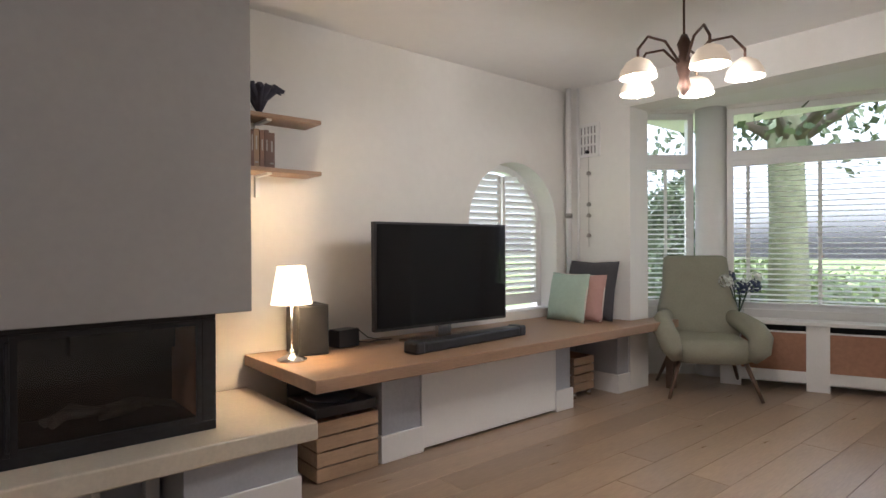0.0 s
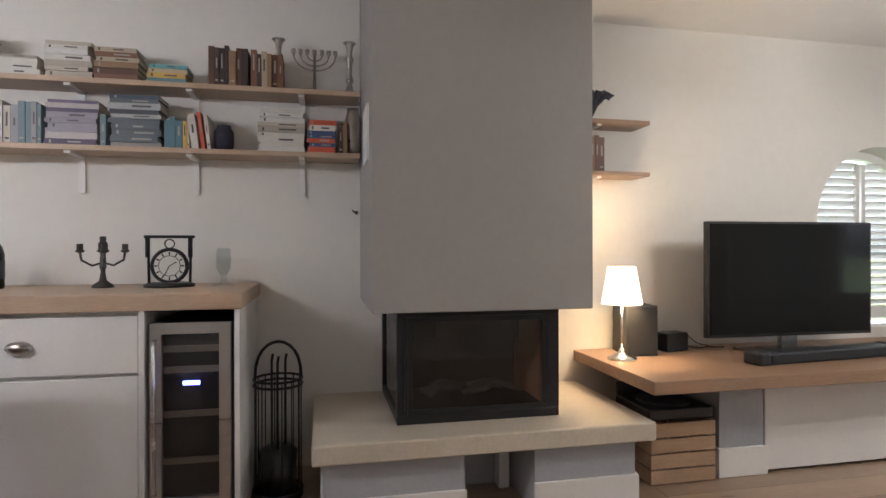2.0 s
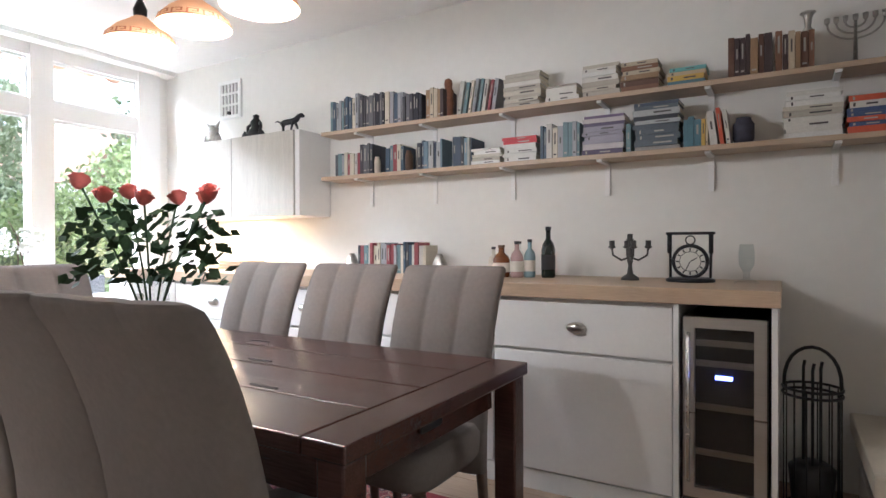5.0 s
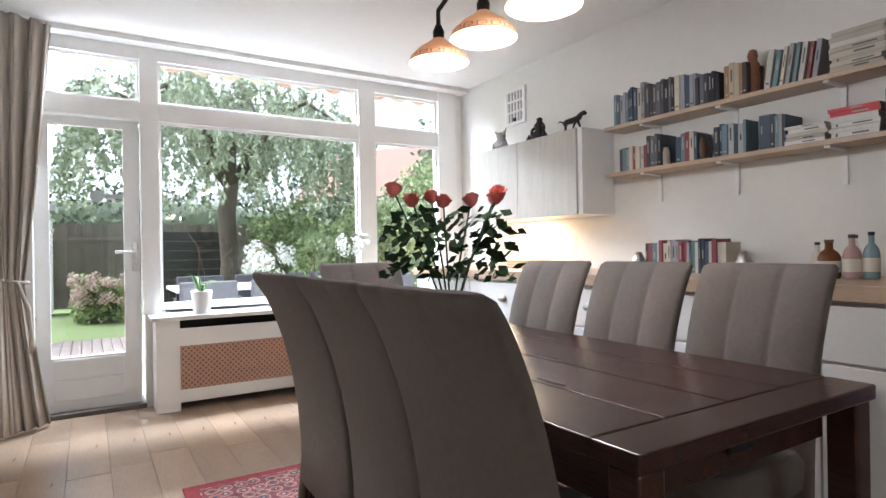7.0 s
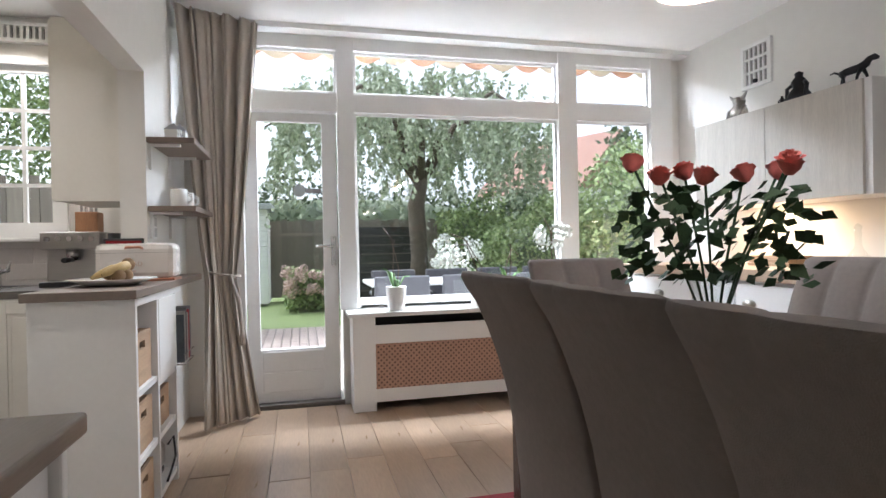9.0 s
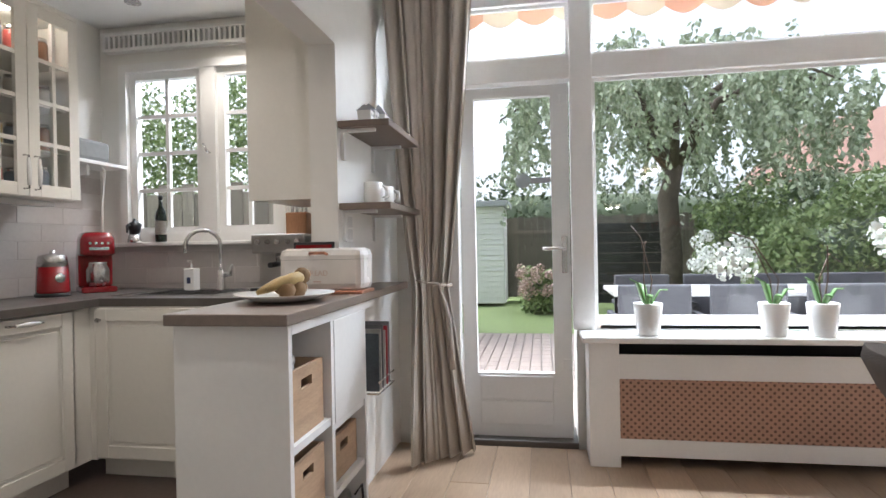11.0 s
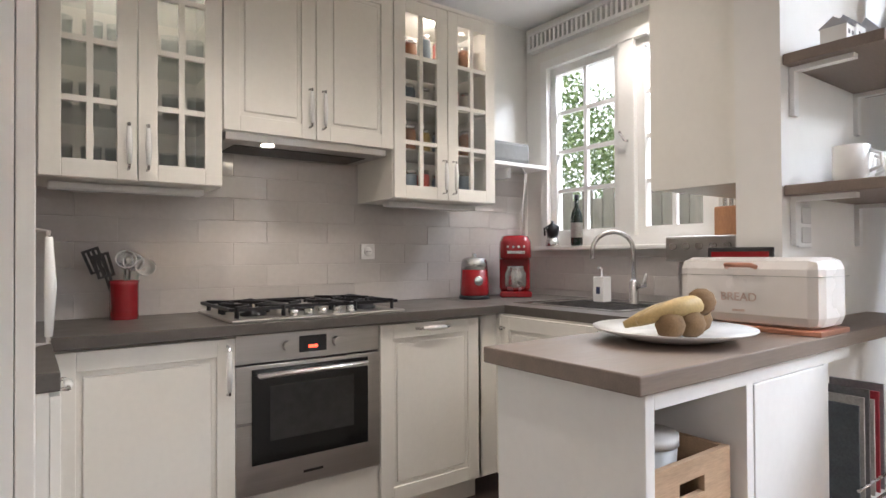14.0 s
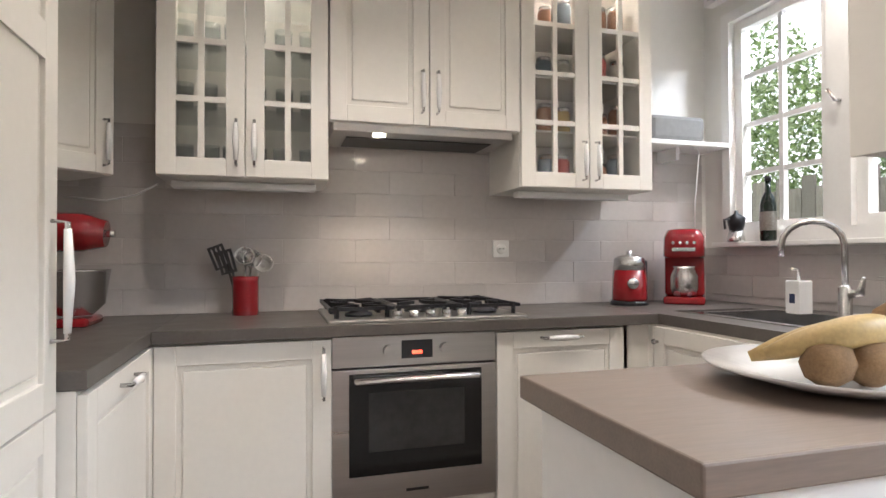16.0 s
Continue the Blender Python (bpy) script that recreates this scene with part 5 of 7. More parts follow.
M_LABEL = mat("paper_label", (0.66, 0.62, 0.55), 0.7, var=0.06)


def bottle(x, y, z, r, h, material, label, cap=M_BLACKP, tag=M_LABEL, grp="bottles on the sideboard"):
    b = thing("bottle", (x, y, z), 0, label, "bottle", grp)
    part("glass", lathe([(r * 0.9, 0), (r, 0.01), (r, h * 0.55), (r * 0.8, h * 0.66), (r * 0.36, h * 0.76), (r * 0.34, h * 0.93)], 18), material, b)
    part("cap", lathe([(r * 0.4, h * 0.92), (r * 0.42, h), (0, h)], 14), cap, b)
    part("paper_label", lathe([(r + 0.0008, h * 0.16), (r + 0.0008, h * 0.45)], 18, cap=False), tag, b)


bottle(-1.215, 3.20, 0.9385, 0.036, 0.265, M_GREENGL, "tall dark wine bottle", M_BLACKP, M_BLACKP)
bottle(-1.31, 3.18, 0.9385, 0.03, 0.20, M_BLUEGL, "pale blue gin bottle")
bottle(-1.37, 3.15, 0.9385, 0.034, 0.19, M_PINKGL, "pink glass bottle with paper label")
bottle(-1.455, 3.14, 0.9385, 0.045, 0.17, M_AMBER, "squat amber whisky bottle", M_WALNUT)
bottle(-1.40, 3.25, 0.9385, 0.03, 0.19, M_CLEAR, "clear spirit bottle with white label")
bottle(-1.53, 3.20, 0.9385, 0.028, 0.16, M_STONE, "small cream stoneware bottle")
vs = solo("glass_vase", lathe([(0.05, 0), (0.05, 0.006), (0.014, 0.02), (0.012, 0.05), (0.028, 0.08), (0.03, 0.13), (0.024, 0.17), (0.027, 0.17), (0.033, 0.13), (0.031, 0.08), (0.015, 0.05)], 20, cap=False), M_CLEAR, "clear glass candle holder on the sideboard", "glass vase", "", (-0.30, 3.18, 0.9385))
for x in (-2.56, -1.90):
    e = thing("bookend", (x, 3.24, 0.9385), 0, "carved grey animal bookend", "bookend", "pair of bookends")
    part("figure", loft([sq_ring(0, 0, z, w, d, 12, 2.2) for z, w, d in ((0, 0.12, 0.09), (0.03, 0.13, 0.09), (0.06, 0.09, 0.07), (0.09, 0.06, 0.06), (0.12, 0.03, 0.03))]), M_SILVER, e)
dec = solo("decanter", lathe([(0.05, 0), (0.055, 0.02), (0.05, 0.06), (0.016, 0.11), (0.014, 0.17), (0.022, 0.18), (0.012, 0.19), (0.02, 0.215), (0, 0.235)], 18), M_CLEAR, "clear glass decanter with stopper", "decanter", "", (-3.10, 3.25, 0.9385))
br = thing("bread_board", (-3.55, 3.2, 0.9385), 0, "stack of wooden boards on the sideboard", "board")
for k in range(3):
    part("board", box(-0.16 + 0.01 * k, 0.15, -0.09, 0.08, k * 0.021, k * 0.021 + 0.019, 0.003), M_PINE, br)
for x, h, lab in ((-3.40, 0.16, "dark bronze figure seated"), (-3.52, 0.05, "small dark pot")):
    bm = lathe([(h * 0.42, 0), (h * 0.36, h * 0.2), (h * 0.2, h * 0.4), (h * 0.26, h * 0.62), (h * 0.12, h * 0.8), (h * 0.15, h * 0.92), (0, h)], 12)
    for s in (-1, 1):
        tube([(s * h * 0.2, 0, h * 0.6), (s * h * 0.42, -h * 0.1, h * 0.45), (s * h * 0.38, -h * 0.15, 0.0)], h * 0.07, 6, bm)
    solo("figurine", bm, M_BLACKM, lab + " on top of the wall cabinet", "figurine", "figurines on the cabinet", (x, 3.20, 1.888))
# a walking dog and a squat frog
bm = tube([(-0.07, 0, 0.055), (-0.04, 0, 0.062), (0.03, 0, 0.066), (0.06, 0, 0.078), (0.078, 0, 0.098), (0.10, 0, 0.10), (0.118, 0, 0.092)], [0.014, 0.02, 0.022, 0.02, 0.015, 0.017, 0.008], 8)
tube([(-0.07, 0, 0.06), (-0.10, 0, 0.075), (-0.12, 0, 0.07)], [0.007, 0.005, 0.003], 6, bm)
for x, dx in ((-0.055, -0.012), (0.04, 0.014)):
    for s in (-1, 1):
        tube([(x, s * 0.012, 0.055), (x + s * dx, s * 0.014, 0.025), (x + s * dx * 1.4, s * 0.014, 0.0)], [0.011, 0.007, 0.006], 6, bm)
solo("figurine", bm, M_BLACKM, "dark bronze walking dog on top of the wall cabinet", "figurine", "figurines on the cabinet", (-3.06, 3.19, 1.888), 8)
bm = lathe([(0.05, 0), (0.056, 0.02), (0.05, 0.05), (0.034, 0.075), (0.04, 0.10), (0.03, 0.125), (0, 0.13)], 14)
for s in (-1, 1):
    tube([(s * 0.025, 0, 0.11), (s * 0.05, -0.005, 0.125), (s * 0.075, -0.005, 0.15)], [0.018, 0.012, 0.003], 6, bm)
    tube([(s * 0.045, 0, 0.06), (s * 0.06, -0.03, 0.035), (s * 0.045, -0.045, 0.0)], [0.016, 0.013, 0.012], 6, bm)
solo("figurine", bm, M_SILVER, "grey goblin figure with wide ears on top of the wall cabinet", "figurine", "figurines on the cabinet", (-3.86, 3.20, 1.888))

# ---- things on and under the bench ----
M_SHADE = glow("lamp_shade", (1.0, 0.72, 0.42), 0.7, (0.85, 0.78, 0.62))
tlp = thing("table_lamp", (1.64, 3.14, 0.535), 0, "table lamp with cream shade and steel foot, switched on", "lamp")
part("foot", lathe([(0.075, 0), (0.073, 0.008), (0.03, 0.028), (0.016, 0.04), (0.012, 0.06)], 24), M_CHROME, tlp)
part("stem", lathe([(0.006, 0.05), (0.006, 0.30)], 10), M_CHROME, tlp)
part("shade", lathe([(0.103, 0.285), (0.07, 0.475)], 28, cap=False), M_SHADE, tlp)
part("bulb", lathe([(0.0, 0.30), (0.018, 0.32), (0.03, 0.36), (0.02, 0.395), (0, 0.405)], 14), glow("bulb", (1, 0.78, 0.5), 4), tlp)
lamp("table_lamp_light", "POINT", (1.64, 3.14, 0.93), 3.2, WARM, 0.04)
spk = thing("speaker", (1.80, 3.29, 0.535), -8, "dark grey bookshelf speaker on the bench", "speaker")
part("cabinet", box(-0.085, 0.085, -0.10, 0.10, 0.0, 0.265, 0.004), mat("dark_vinyl", (0.04, 0.036, 0.034), 0.6, var=0.15, scale=30), spk)
part("grille", box(-0.078, 0.078, -0.108, -0.1005, 0.008, 0.257, 0.003), mat("grille_cloth", (0.03, 0.028, 0.027), 0.95, bump=0.4, bscale=600), spk)
rt = thing("router", (2.05, 3.33, 0.535), 10, "small black router box with cables", "router")
part("case", box(-0.075, 0.075, -0.05, 0.05, 0.0, 0.10, 0.006), M_BLACKP, rt)
part("cable", tube([(0.07, 0, 0.02), (0.16, -0.04, 0.006), (0.24, -0.02, 0.006), (0.33, -0.06, 0.006)], 0.004, 6), M_BLACKP, rt)
part("cable", tube([(0.06, 0.02, 0.05), (0.12, 0.03, 0.09), (0.18, 0.0, 0.03), (0.26, -0.05, 0.006)], 0.003, 6), M_BLACKP, rt)
sb = thing("soundbar", (2.66, 2.92, 0.535), 5, "black soundbar lying in front of the television", "soundbar")
part("body", box(-0.47, 0.47, -0.05, 0.05, 0.0, 0.06, 0.012), M_BLACKP, sb)
part("grille", box(-0.40, 0.40, -0.0535, -0.0505, 0.010, 0.05), mat("soundbar_cloth", (0.025, 0.025, 0.027), 0.95), sb)
for s in (-1, 1):
    part("end_cap", box(s * 0.41, s * 0.475, -0.055, 0.055, 0.0, 0.065, 0.012), M_BLACKP, sb)


def crate(name, loc, w, d, h, slats, label, grp, material=M_PINE, rz=0):
    c = thing(name, loc, rz, label, "crate", grp)
    g = 0.008
    hh = h / slats
    for k in range(slats):
        z0, z1 = k * hh + g / 2, (k + 1) * hh - g / 2
        for y0, y1 in ((-d / 2, -d / 2 + 0.012), (d / 2 - 0.012, d / 2)):
            part("slat", box(-w / 2, w / 2, y0, y1, z0, z1, 0.002), material, c)
        for x0, x1 in ((-w / 2, -w / 2 + 0.012), (w / 2 - 0.012, w / 2)):
            part("slat", box(x0, x1, -d / 2 + 0.013, d / 2 - 0.013, z0, z1, 0.002), material, c)
    for sx in (-1, 1):
        for sy in (-1, 1):
            part("corner_post", box(sx * (w / 2 - 0.014), sx * (w / 2 - 0.034), sy * (d / 2 - 0.014), sy * (d / 2 - 0.034), 0, h - 0.01), material, c)
    part("bottom", box(-w / 2 + 0.012, w / 2 - 0.012, -d / 2 + 0.012, d / 2 - 0.012, 0.005, 0.015), material, c)
    return c


crate("wooden_crate", (1.795, 3.04, 0), 0.34, 0.38, 0.29, 4, "pine slatted crate with cables on the floor", "crates under the bench")
cr2 = crate("wooden_crate", (3.83, 3.10, 0.05), 0.24, 0.26, 0.25, 4, "small pine crate on castors under the bench", "crates under the bench")
for sx in (-1, 1):
    for sy in (-1, 1):
        part("castor", lathe([(0.0, -0.05), (0.02, -0.045), (0.022, -0.02), (0.012, 0.0)], 10, (sx * 0.09, sy * 0.10, 0)), M_CHROME, cr2)
tn = thing("turntable", (1.80, 3.03, 0.295), 0, "black record player on the crate", "turntable")
part("plinth", box(-0.17, 0.17, -0.16, 0.16, 0.0, 0.05, 0.006), M_BLACKP, tn)
part("platter", lathe([(0.13, 0.05), (0.13, 0.062), (0, 0.063)], 24), M_BLACKM, tn)
part("lid", box(-0.17, 0.17, 0.14, 0.155, 0.05, 0.12, 0.003), M_BLACKP, tn)


def cushion(loc, rx, ry, rz, s, material, label, fringe=None):
    c = thing("cushion", loc, 0, label, "cushion", "cushions on the bench")
    n = 14
    bm = bmesh.new()
    g = {}
    for side in (1, -1):
        for i in range(n + 1):
            for j in range(n + 1):
                u, v = i / n * 2 - 1, j / n * 2 - 1
                t = (max(0.0, (1 - u ** 4) * (1 - v ** 4))) ** 0.6 * s * 0.17
                k = 1 - 0.06 * (1 - abs(u * v))
                if (t < 1e-5 and side == -1):
                    g[side, i, j] = g[1, i, j]
                else:
                    g[side, i, j] = bm.verts.new((side * t, u * k * s / 2, v * k * s / 2 + s / 2))
        for i in range(n):
            for j in range(n):
                q = [g[side, i, j], g[side, i + 1, j], g[side, i + 1, j + 1], g[side, i, j + 1]]
                bm.faces.new(q if side == 1 else q[::-1]).smooth = True
    part("cover", bm, material, c)
    if fringe:
        part("fringe", tube([(0, -0.47 * s, 0.03 * s), (0, 0.47 * s, 0.03 * s), (0, 0.47 * s, 0.97 * s), (0, -0.47 * s, 0.97 * s), (0, -0.47 * s, 0.03 * s)], 0.006, 6), fringe, c)
    c.matrix_basis = pose(*loc, rx, ry, rz)


M_MINT = mat("mint_cotton", (0.42, 0.53, 0.44), 0.95, var=0.05, bump=0.4, bscale=400)
M_PINK = mat("dusty_pink_cotton", (0.52, 0.31, 0.27), 0.95, var=0.05, bump=0.4, bscale=400)
M_CHAR = mat("charcoal_cotton", (0.07, 0.068, 0.075), 0.95, var=0.08, bump=0.4, bscale=400)
cushion((4.10, 3.14, 0.535), 0, 12, 0, 0.46, M_CHAR, "large charcoal cushion leaning on the front wall")
cushion((3.97, 3.10, 0.535), 0, 12, 4, 0.36, M_PINK, "dusty pink cushion on the bench", M_LABEL)
cushion((3.86, 3.17, 0.535), 0, 12, -4, 0.37, M_MINT, "mint green cushion with pale piping on the bench", M_LABEL)
bv = thing("flower_vase", (5.10, 2.42, 0.526), 0, "glass vase of dark blue and white flowers on the bay sill", "vase")
part("glass", lathe([(0.04, 0), (0.042, 0.01), (0.035, 0.10), (0.045, 0.17)], 16, cap=False), M_CLEAR, bv)
M_BLUEFL = mat("dark_blue_petals", (0.03, 0.04, 0.09), 0.8, var=0.3, scale=40)
M_WHITEFL = mat("white_petals", (0.70, 0.72, 0.66), 0.7, var=0.08, scale=40)
random.seed(8)


def bloom(r, n=26, z=0.0):
    bm = bmesh.new()
    for k in range(n):
        u = 1 - 2 * (k + 0.5) / n
        a = k * 2.39996
        d = Vector((math.sqrt(1 - u * u) * math.cos(a), math.sqrt(1 - u * u) * math.sin(a), u))
        sd = d.orthogonal().normalized()
        up = d.cross(sd)
        c_ = d * r * 0.75
        w = r * 0.5
        q = [bm.verts.new(c_ + sd * w * 0.2 - up * w * 0.5), bm.verts.new(c_ + sd * w * 0.7 + d * w * 0.3), bm.verts.new(c_ + up * w * 0.6 + d * w * 0.45), bm.verts.new(c_ - sd * w * 0.7 + d * w * 0.25)]
        bm.faces.new(q)
    return bm


for k in range(7):
    a = k * 0.9
    p = Vector((0.11 * math.cos(a), 0.13 * math.sin(a), 0.24 + 0.08 * random.random()))
    part("stem", tube([(0, 0, 0.03), p * 0.55 + Vector((0, 0, 0.06)), p], 0.004, 5), M_GREEN, bv)
    part("bloom", bloom(0.055), M_BLUEFL if k % 3 else M_WHITEFL, bv).location = p

# ---- lamps ----
M_RIMGL = glow("amber_shade", (1.0, 0.45, 0.2), 0.10, (0.52, 0.30, 0.17))
M_BULB = bpy.data.materials["bulb"]
pd = thing("pendant_lamp", (-1.935, 1.64, 1.875), 0, "hanging lamp with three amber glass shades over the table, lit", "lamp")
part("ceiling_rose", lathe([(0.06, 0.705), (0.06, 0.723), (0, 0.725)], 20), M_BLACKM, pd)
part("rod", cyl((0, 0, 0.25), (0, 0, 0.71), 0.008), M_BLACKM, pd)
M_KEY = mat("brown_key_pattern", (0.35, 0.12, 0.05), 0.6)
for x in (-0.32, 0.0, 0.33):
    part("arm", tube([(0, 0, 0.26), (x * 0.5, 0, 0.28), (x, 0, 0.22), (x, 0, 0.13)], 0.010, 8), M_BLACKM, pd)
    part("holder", lathe([(0.022, 0.09), (0.025, 0.13), (0.012, 0.16)], 14, (x, 0, 0)), M_BLACKM, pd)
    s_ = part("shade", lathe([(0.125, 0.0), (0.118, 0.022), (0.085, 0.058), (0.04, 0.088), (0.026, 0.10)], 28, (x, 0, 0), cap=False), M_RIMGL, pd, "amber frosted glass shade")
    key = bmesh.new()
    for k in range(15):
        for ua, ub, va, vb in ((0.0, 1.0, 0.0, 0.14), (0.0, 0.14, 0.14, 1.0), (0.14, 0.78, 0.86, 1.0), (0.64, 0.78, 0.36, 0.86), (0.36, 0.64, 0.36, 0.5)):
            ring = []
            for u_, v_ in ((ua, va), ((ua + ub) / 2, va), (ub, va), (ub, vb), ((ua + ub) / 2, vb), (ua, vb)):
                t_, z_ = 2 * math.pi * (k + u_) / 15, 0.004 + 0.020 * v_
                rad_ = 0.1262 - 0.30 * z_
                ring.append(key.verts.new((x + rad_ * math.cos(t_), rad_ * math.sin(t_), z_)))
            key.faces.new(ring)
    part("key_band", key, M_KEY, s_)
    part("bulb", lathe([(0.0, 0.042), (0.012, 0.050), (0.015, 0.066), (0.010, 0.092)], 12, (x, 0, 0)), M_BULB, pd)
    lamp("pendant_light", "POINT", (-1.935 + x, 1.64, 1.838), 2.8, (1, 0.93, 0.86), 0.02)
chd = thing("chandelier", (2.80, 1.68, 1.80), 0, "five-armed bronze chandelier with white glass shades, lit", "lamp")
M_BRONZE = mat("bronze_metal", (0.10, 0.06, 0.045), 0.4, 0.8, var=0.2)
M_WSHADE = glow("white_glass_shade", (1.0, 0.74, 0.48), 0.08, (0.55, 0.50, 0.42))
part("ceiling_rose", lathe([(0.05, 0.57), (0.05, 0.588), (0, 0.59)], 18), M_BRONZE, chd)
part("rod", cyl((0, 0, 0.22), (0, 0, 0.58), 0.005), M_BRONZE, chd)
part("hub", lathe([(0, -0.04), (0.012, -0.03), (0.03, 0.0), (0.02, 0.04), (0.034, 0.09), (0.02, 0.15), (0.03, 0.19), (0.012, 0.23)], 16), M_BRONZE, chd)
for k in range(5):
    a = k * 2 * math.pi / 5 + 0.25
    c_, s_ = math.cos(a), math.sin(a)
    part("arm", tube([(0.02 * c_, 0.02 * s_, 0.10), (0.10 * c_, 0.10 * s_, 0.19), (0.19 * c_, 0.19 * s_, 0.20), (0.24 * c_, 0.24 * s_, 0.14), (0.24 * c_, 0.24 * s_, 0.10)], 0.006, 8), M_BRONZE, chd)
    part("shade", lathe([(0.077, 0.0), (0.072, 0.03), (0.05, 0.065), (0.02, 0.082)], 22, (0.24 * c_, 0.24 * s_, 0.02), cap=False), M_WSHADE, chd)
    part("bulb", lathe([(0.0, -0.02), (0.02, -0.005), (0.022, 0.02), (0.012, 0.05)], 12, (0.24 * c_, 0.24 * s_, 0.02)), M_BULB, chd)
    lamp("chandelier_light", "POINT", (2.80 + 0.24 * c_, 1.68 + 0.24 * s_, 1.775), 1.7, (1, 0.88, 0.74), 0.02)

# ---- table flowers ----
def rose_head(r, seed):
    """One continuous spiral of petal, tight inside and open outside, with a ruffled rim."""
    rnd = random.Random(seed)
    bm = bmesh.new()
    n, turns, ph = 96, 4.6, rnd.uniform(0, 6.28)
    rows_ = []
    for i in range(n):
        k = i / (n - 1)
        a = ph + k * turns * 2 * math.pi
        ruff = 0.10 * math.sin(3 * a * 0.83 + ph) + 0.05 * rnd.uniform(-1, 1)
        rad = r * (0.10 + 0.78 * k)
        top = r * (0.80 - 0.62 * k * k + 0.5 * ruff)
        rows_.append([bm.verts.new((q * math.cos(a), q * math.sin(a), z)) for q, z in ((rad * 0.35, -r * 0.75), (rad * 0.95, -r * 0.2), (rad, top - 0.2 * r), (rad * (1.0 + 0.30 * k + ruff * k), top))])
    for p, q in zip(rows_, rows_[1:]):
        for j in range(3):
            bm.faces.new((p[j], q[j], q[j + 1], p[j + 1])).smooth = True
    return bm


rv = thing("rose_vase", (-2.235, 1.665, 0.7465), 0, "glass vase with coral roses and dark leaves on the table", "vase")
part("glass", lathe([(0.055, 0), (0.06, 0.008), (0.062, 0.2), (0.075, 0.235)], 20, cap=False), M_CLEAR, rv)
random.seed(21)
tips = [(-0.20, -0.02, 0.60), (-0.16, 0.05, 0.55), (-0.05, -0.04, 0.57), (-0.04, 0.04, 0.545), (0.10, -0.03, 0.555), (0.16, 0.05, 0.58), (0.20, -0.05, 0.56), (0.13, 0.10, 0.56)]
for i, (a, b, z) in enumerate(tips):
    p = Vector((0.5 * a + b, a, z))
    part("stem", tube([(0, 0, 0.02), (p.x * 0.4, p.y * 0.4, 0.28), p], 0.004, 6), M_GREEN, rv)
    part("rose", rose_head(0.038, i), M_ROSE, rv).matrix_basis = Matrix.Translation(p) @ Matrix.Rotation(radians(18 * ((i % 3) - 1)), 4, "X") @ Matrix.Rotation(radians(14 * ((i % 2) * 2 - 1)), 4, "Y")


def leaf_mesh(n, spread, seed):
    rnd = random.Random(seed)
    bm = bmesh.new()
    for _ in range(n):
        c_ = Vector(spread(rnd))
        d = Vector((rnd.uniform(-1, 1), rnd.uniform(-1, 1), rnd.uniform(-0.8, 0.4))).normalized()
        s_ = d.orthogonal().normalized()
        L = rnd.uniform(0.04, 0.075)
        pts_ = [c_, c_ + d * L * 0.4 + s_ * L * 0.33, c_ + d * L, c_ + d * L * 0.4 - s_ * L * 0.33]
        bm.faces.new([bm.verts.new(p) for p in pts_])
    return bm


def rose_spread(r):
    a = r.uniform(-0.24, 0.24)
    return (0.5 * a + r.uniform(-0.09, 0.09), a, r.uniform(0.24, 0.52) - 0.1 * abs(a))


part("foliage", leaf_mesh(260, rose_spread, 4), M_GREEN, rv)

# rug and low cabinet
rg = thing("rug", (-2.0, 1.62, 0), 0, "red patterned Persian rug under the table", "rug")
part("border", box(-1.10, 1.10, -0.89, 0.89, 0.0005, 0.008, 0.002), M_RUGB, rg)
M_RUGF = mat("rug_field", (0.24, 0.12, 0.11), 0.95, var=0.5, scale=22, bump=0.5, bscale=300)
rn, rl = M_RUGF.node_tree.nodes, M_RUGF.node_tree.links
rvo, rramp, rco = rn.new("ShaderNodeTexVoronoi"), rn.new("ShaderNodeValToRGB"), rn.new("ShaderNodeTexCoord")
rvo.inputs["Scale"].default_value, rvo.inputs["Randomness"].default_value = 15, 0.35
rl.new(rco.outputs["Object"], rvo.inputs["Vector"])
rl.new(rvo.outputs["Distance"], rramp.inputs["Fac"])
rramp.color_ramp.interpolation = "CONSTANT"
for q, col in ((0.0, (0.42, 0.34, 0.26, 1)), (0.14, (0.05, 0.05, 0.09, 1)), (0.24, (0.30, 0.10, 0.09, 1)), (0.40, (0.40, 0.30, 0.24, 1)), (0.47, (0.20, 0.05, 0.06, 1))):
    el = rramp.color_ramp.elements.new(q) if q else rramp.color_ramp.elements[0]
    el.color = col
rl.new(rramp.outputs["Color"], next(k for k in rn if k.type == "VECT_MATH").inputs[0])
part("field", box(-1.04, 1.04, -0.83, 0.83, 0.008, 0.0095), M_RUGF, rg)
lc = thing("low_cabinet", (-1.14, -0.075, 0), 0, "white painted low cabinet with grooved posts and brown top", "cabinet")
part("top", box(-0.46, 0.46, -0.21, 0.225, 0.85, 0.88, 0.005), M_ISLTOP, lc)
part("body", box(-0.42, 0.42, -0.20, 0.19, 0.06, 0.848), M_WHITE, lc)
for s in (-1, 1):
    part("post", box(s * 0.425, s * 0.445, -0.20, 0.205, 0.0, 0.85, 0.004), M_WHITE, lc)
    for k in range(4):
        part("groove", box(s * 0.4455, s * 0.449, 0.10 + k * 0.024, 0.113 + k * 0.024, 0.05, 0.80, 0.001), M_WHITE, lc)
    part("panel_frame", frame_rect(bmesh.new(), -0.18, 0.08, 0.08, 0.80, 0.05, s * 0.4455, s * 0.455), M_WHITE, lc)
lamp("under_cabinet_light", "AREA", (-3.75, 3.30, 1.305), 2.6, WARM, (0.5, 0.04), (-3.75, 3.30, 0.9))

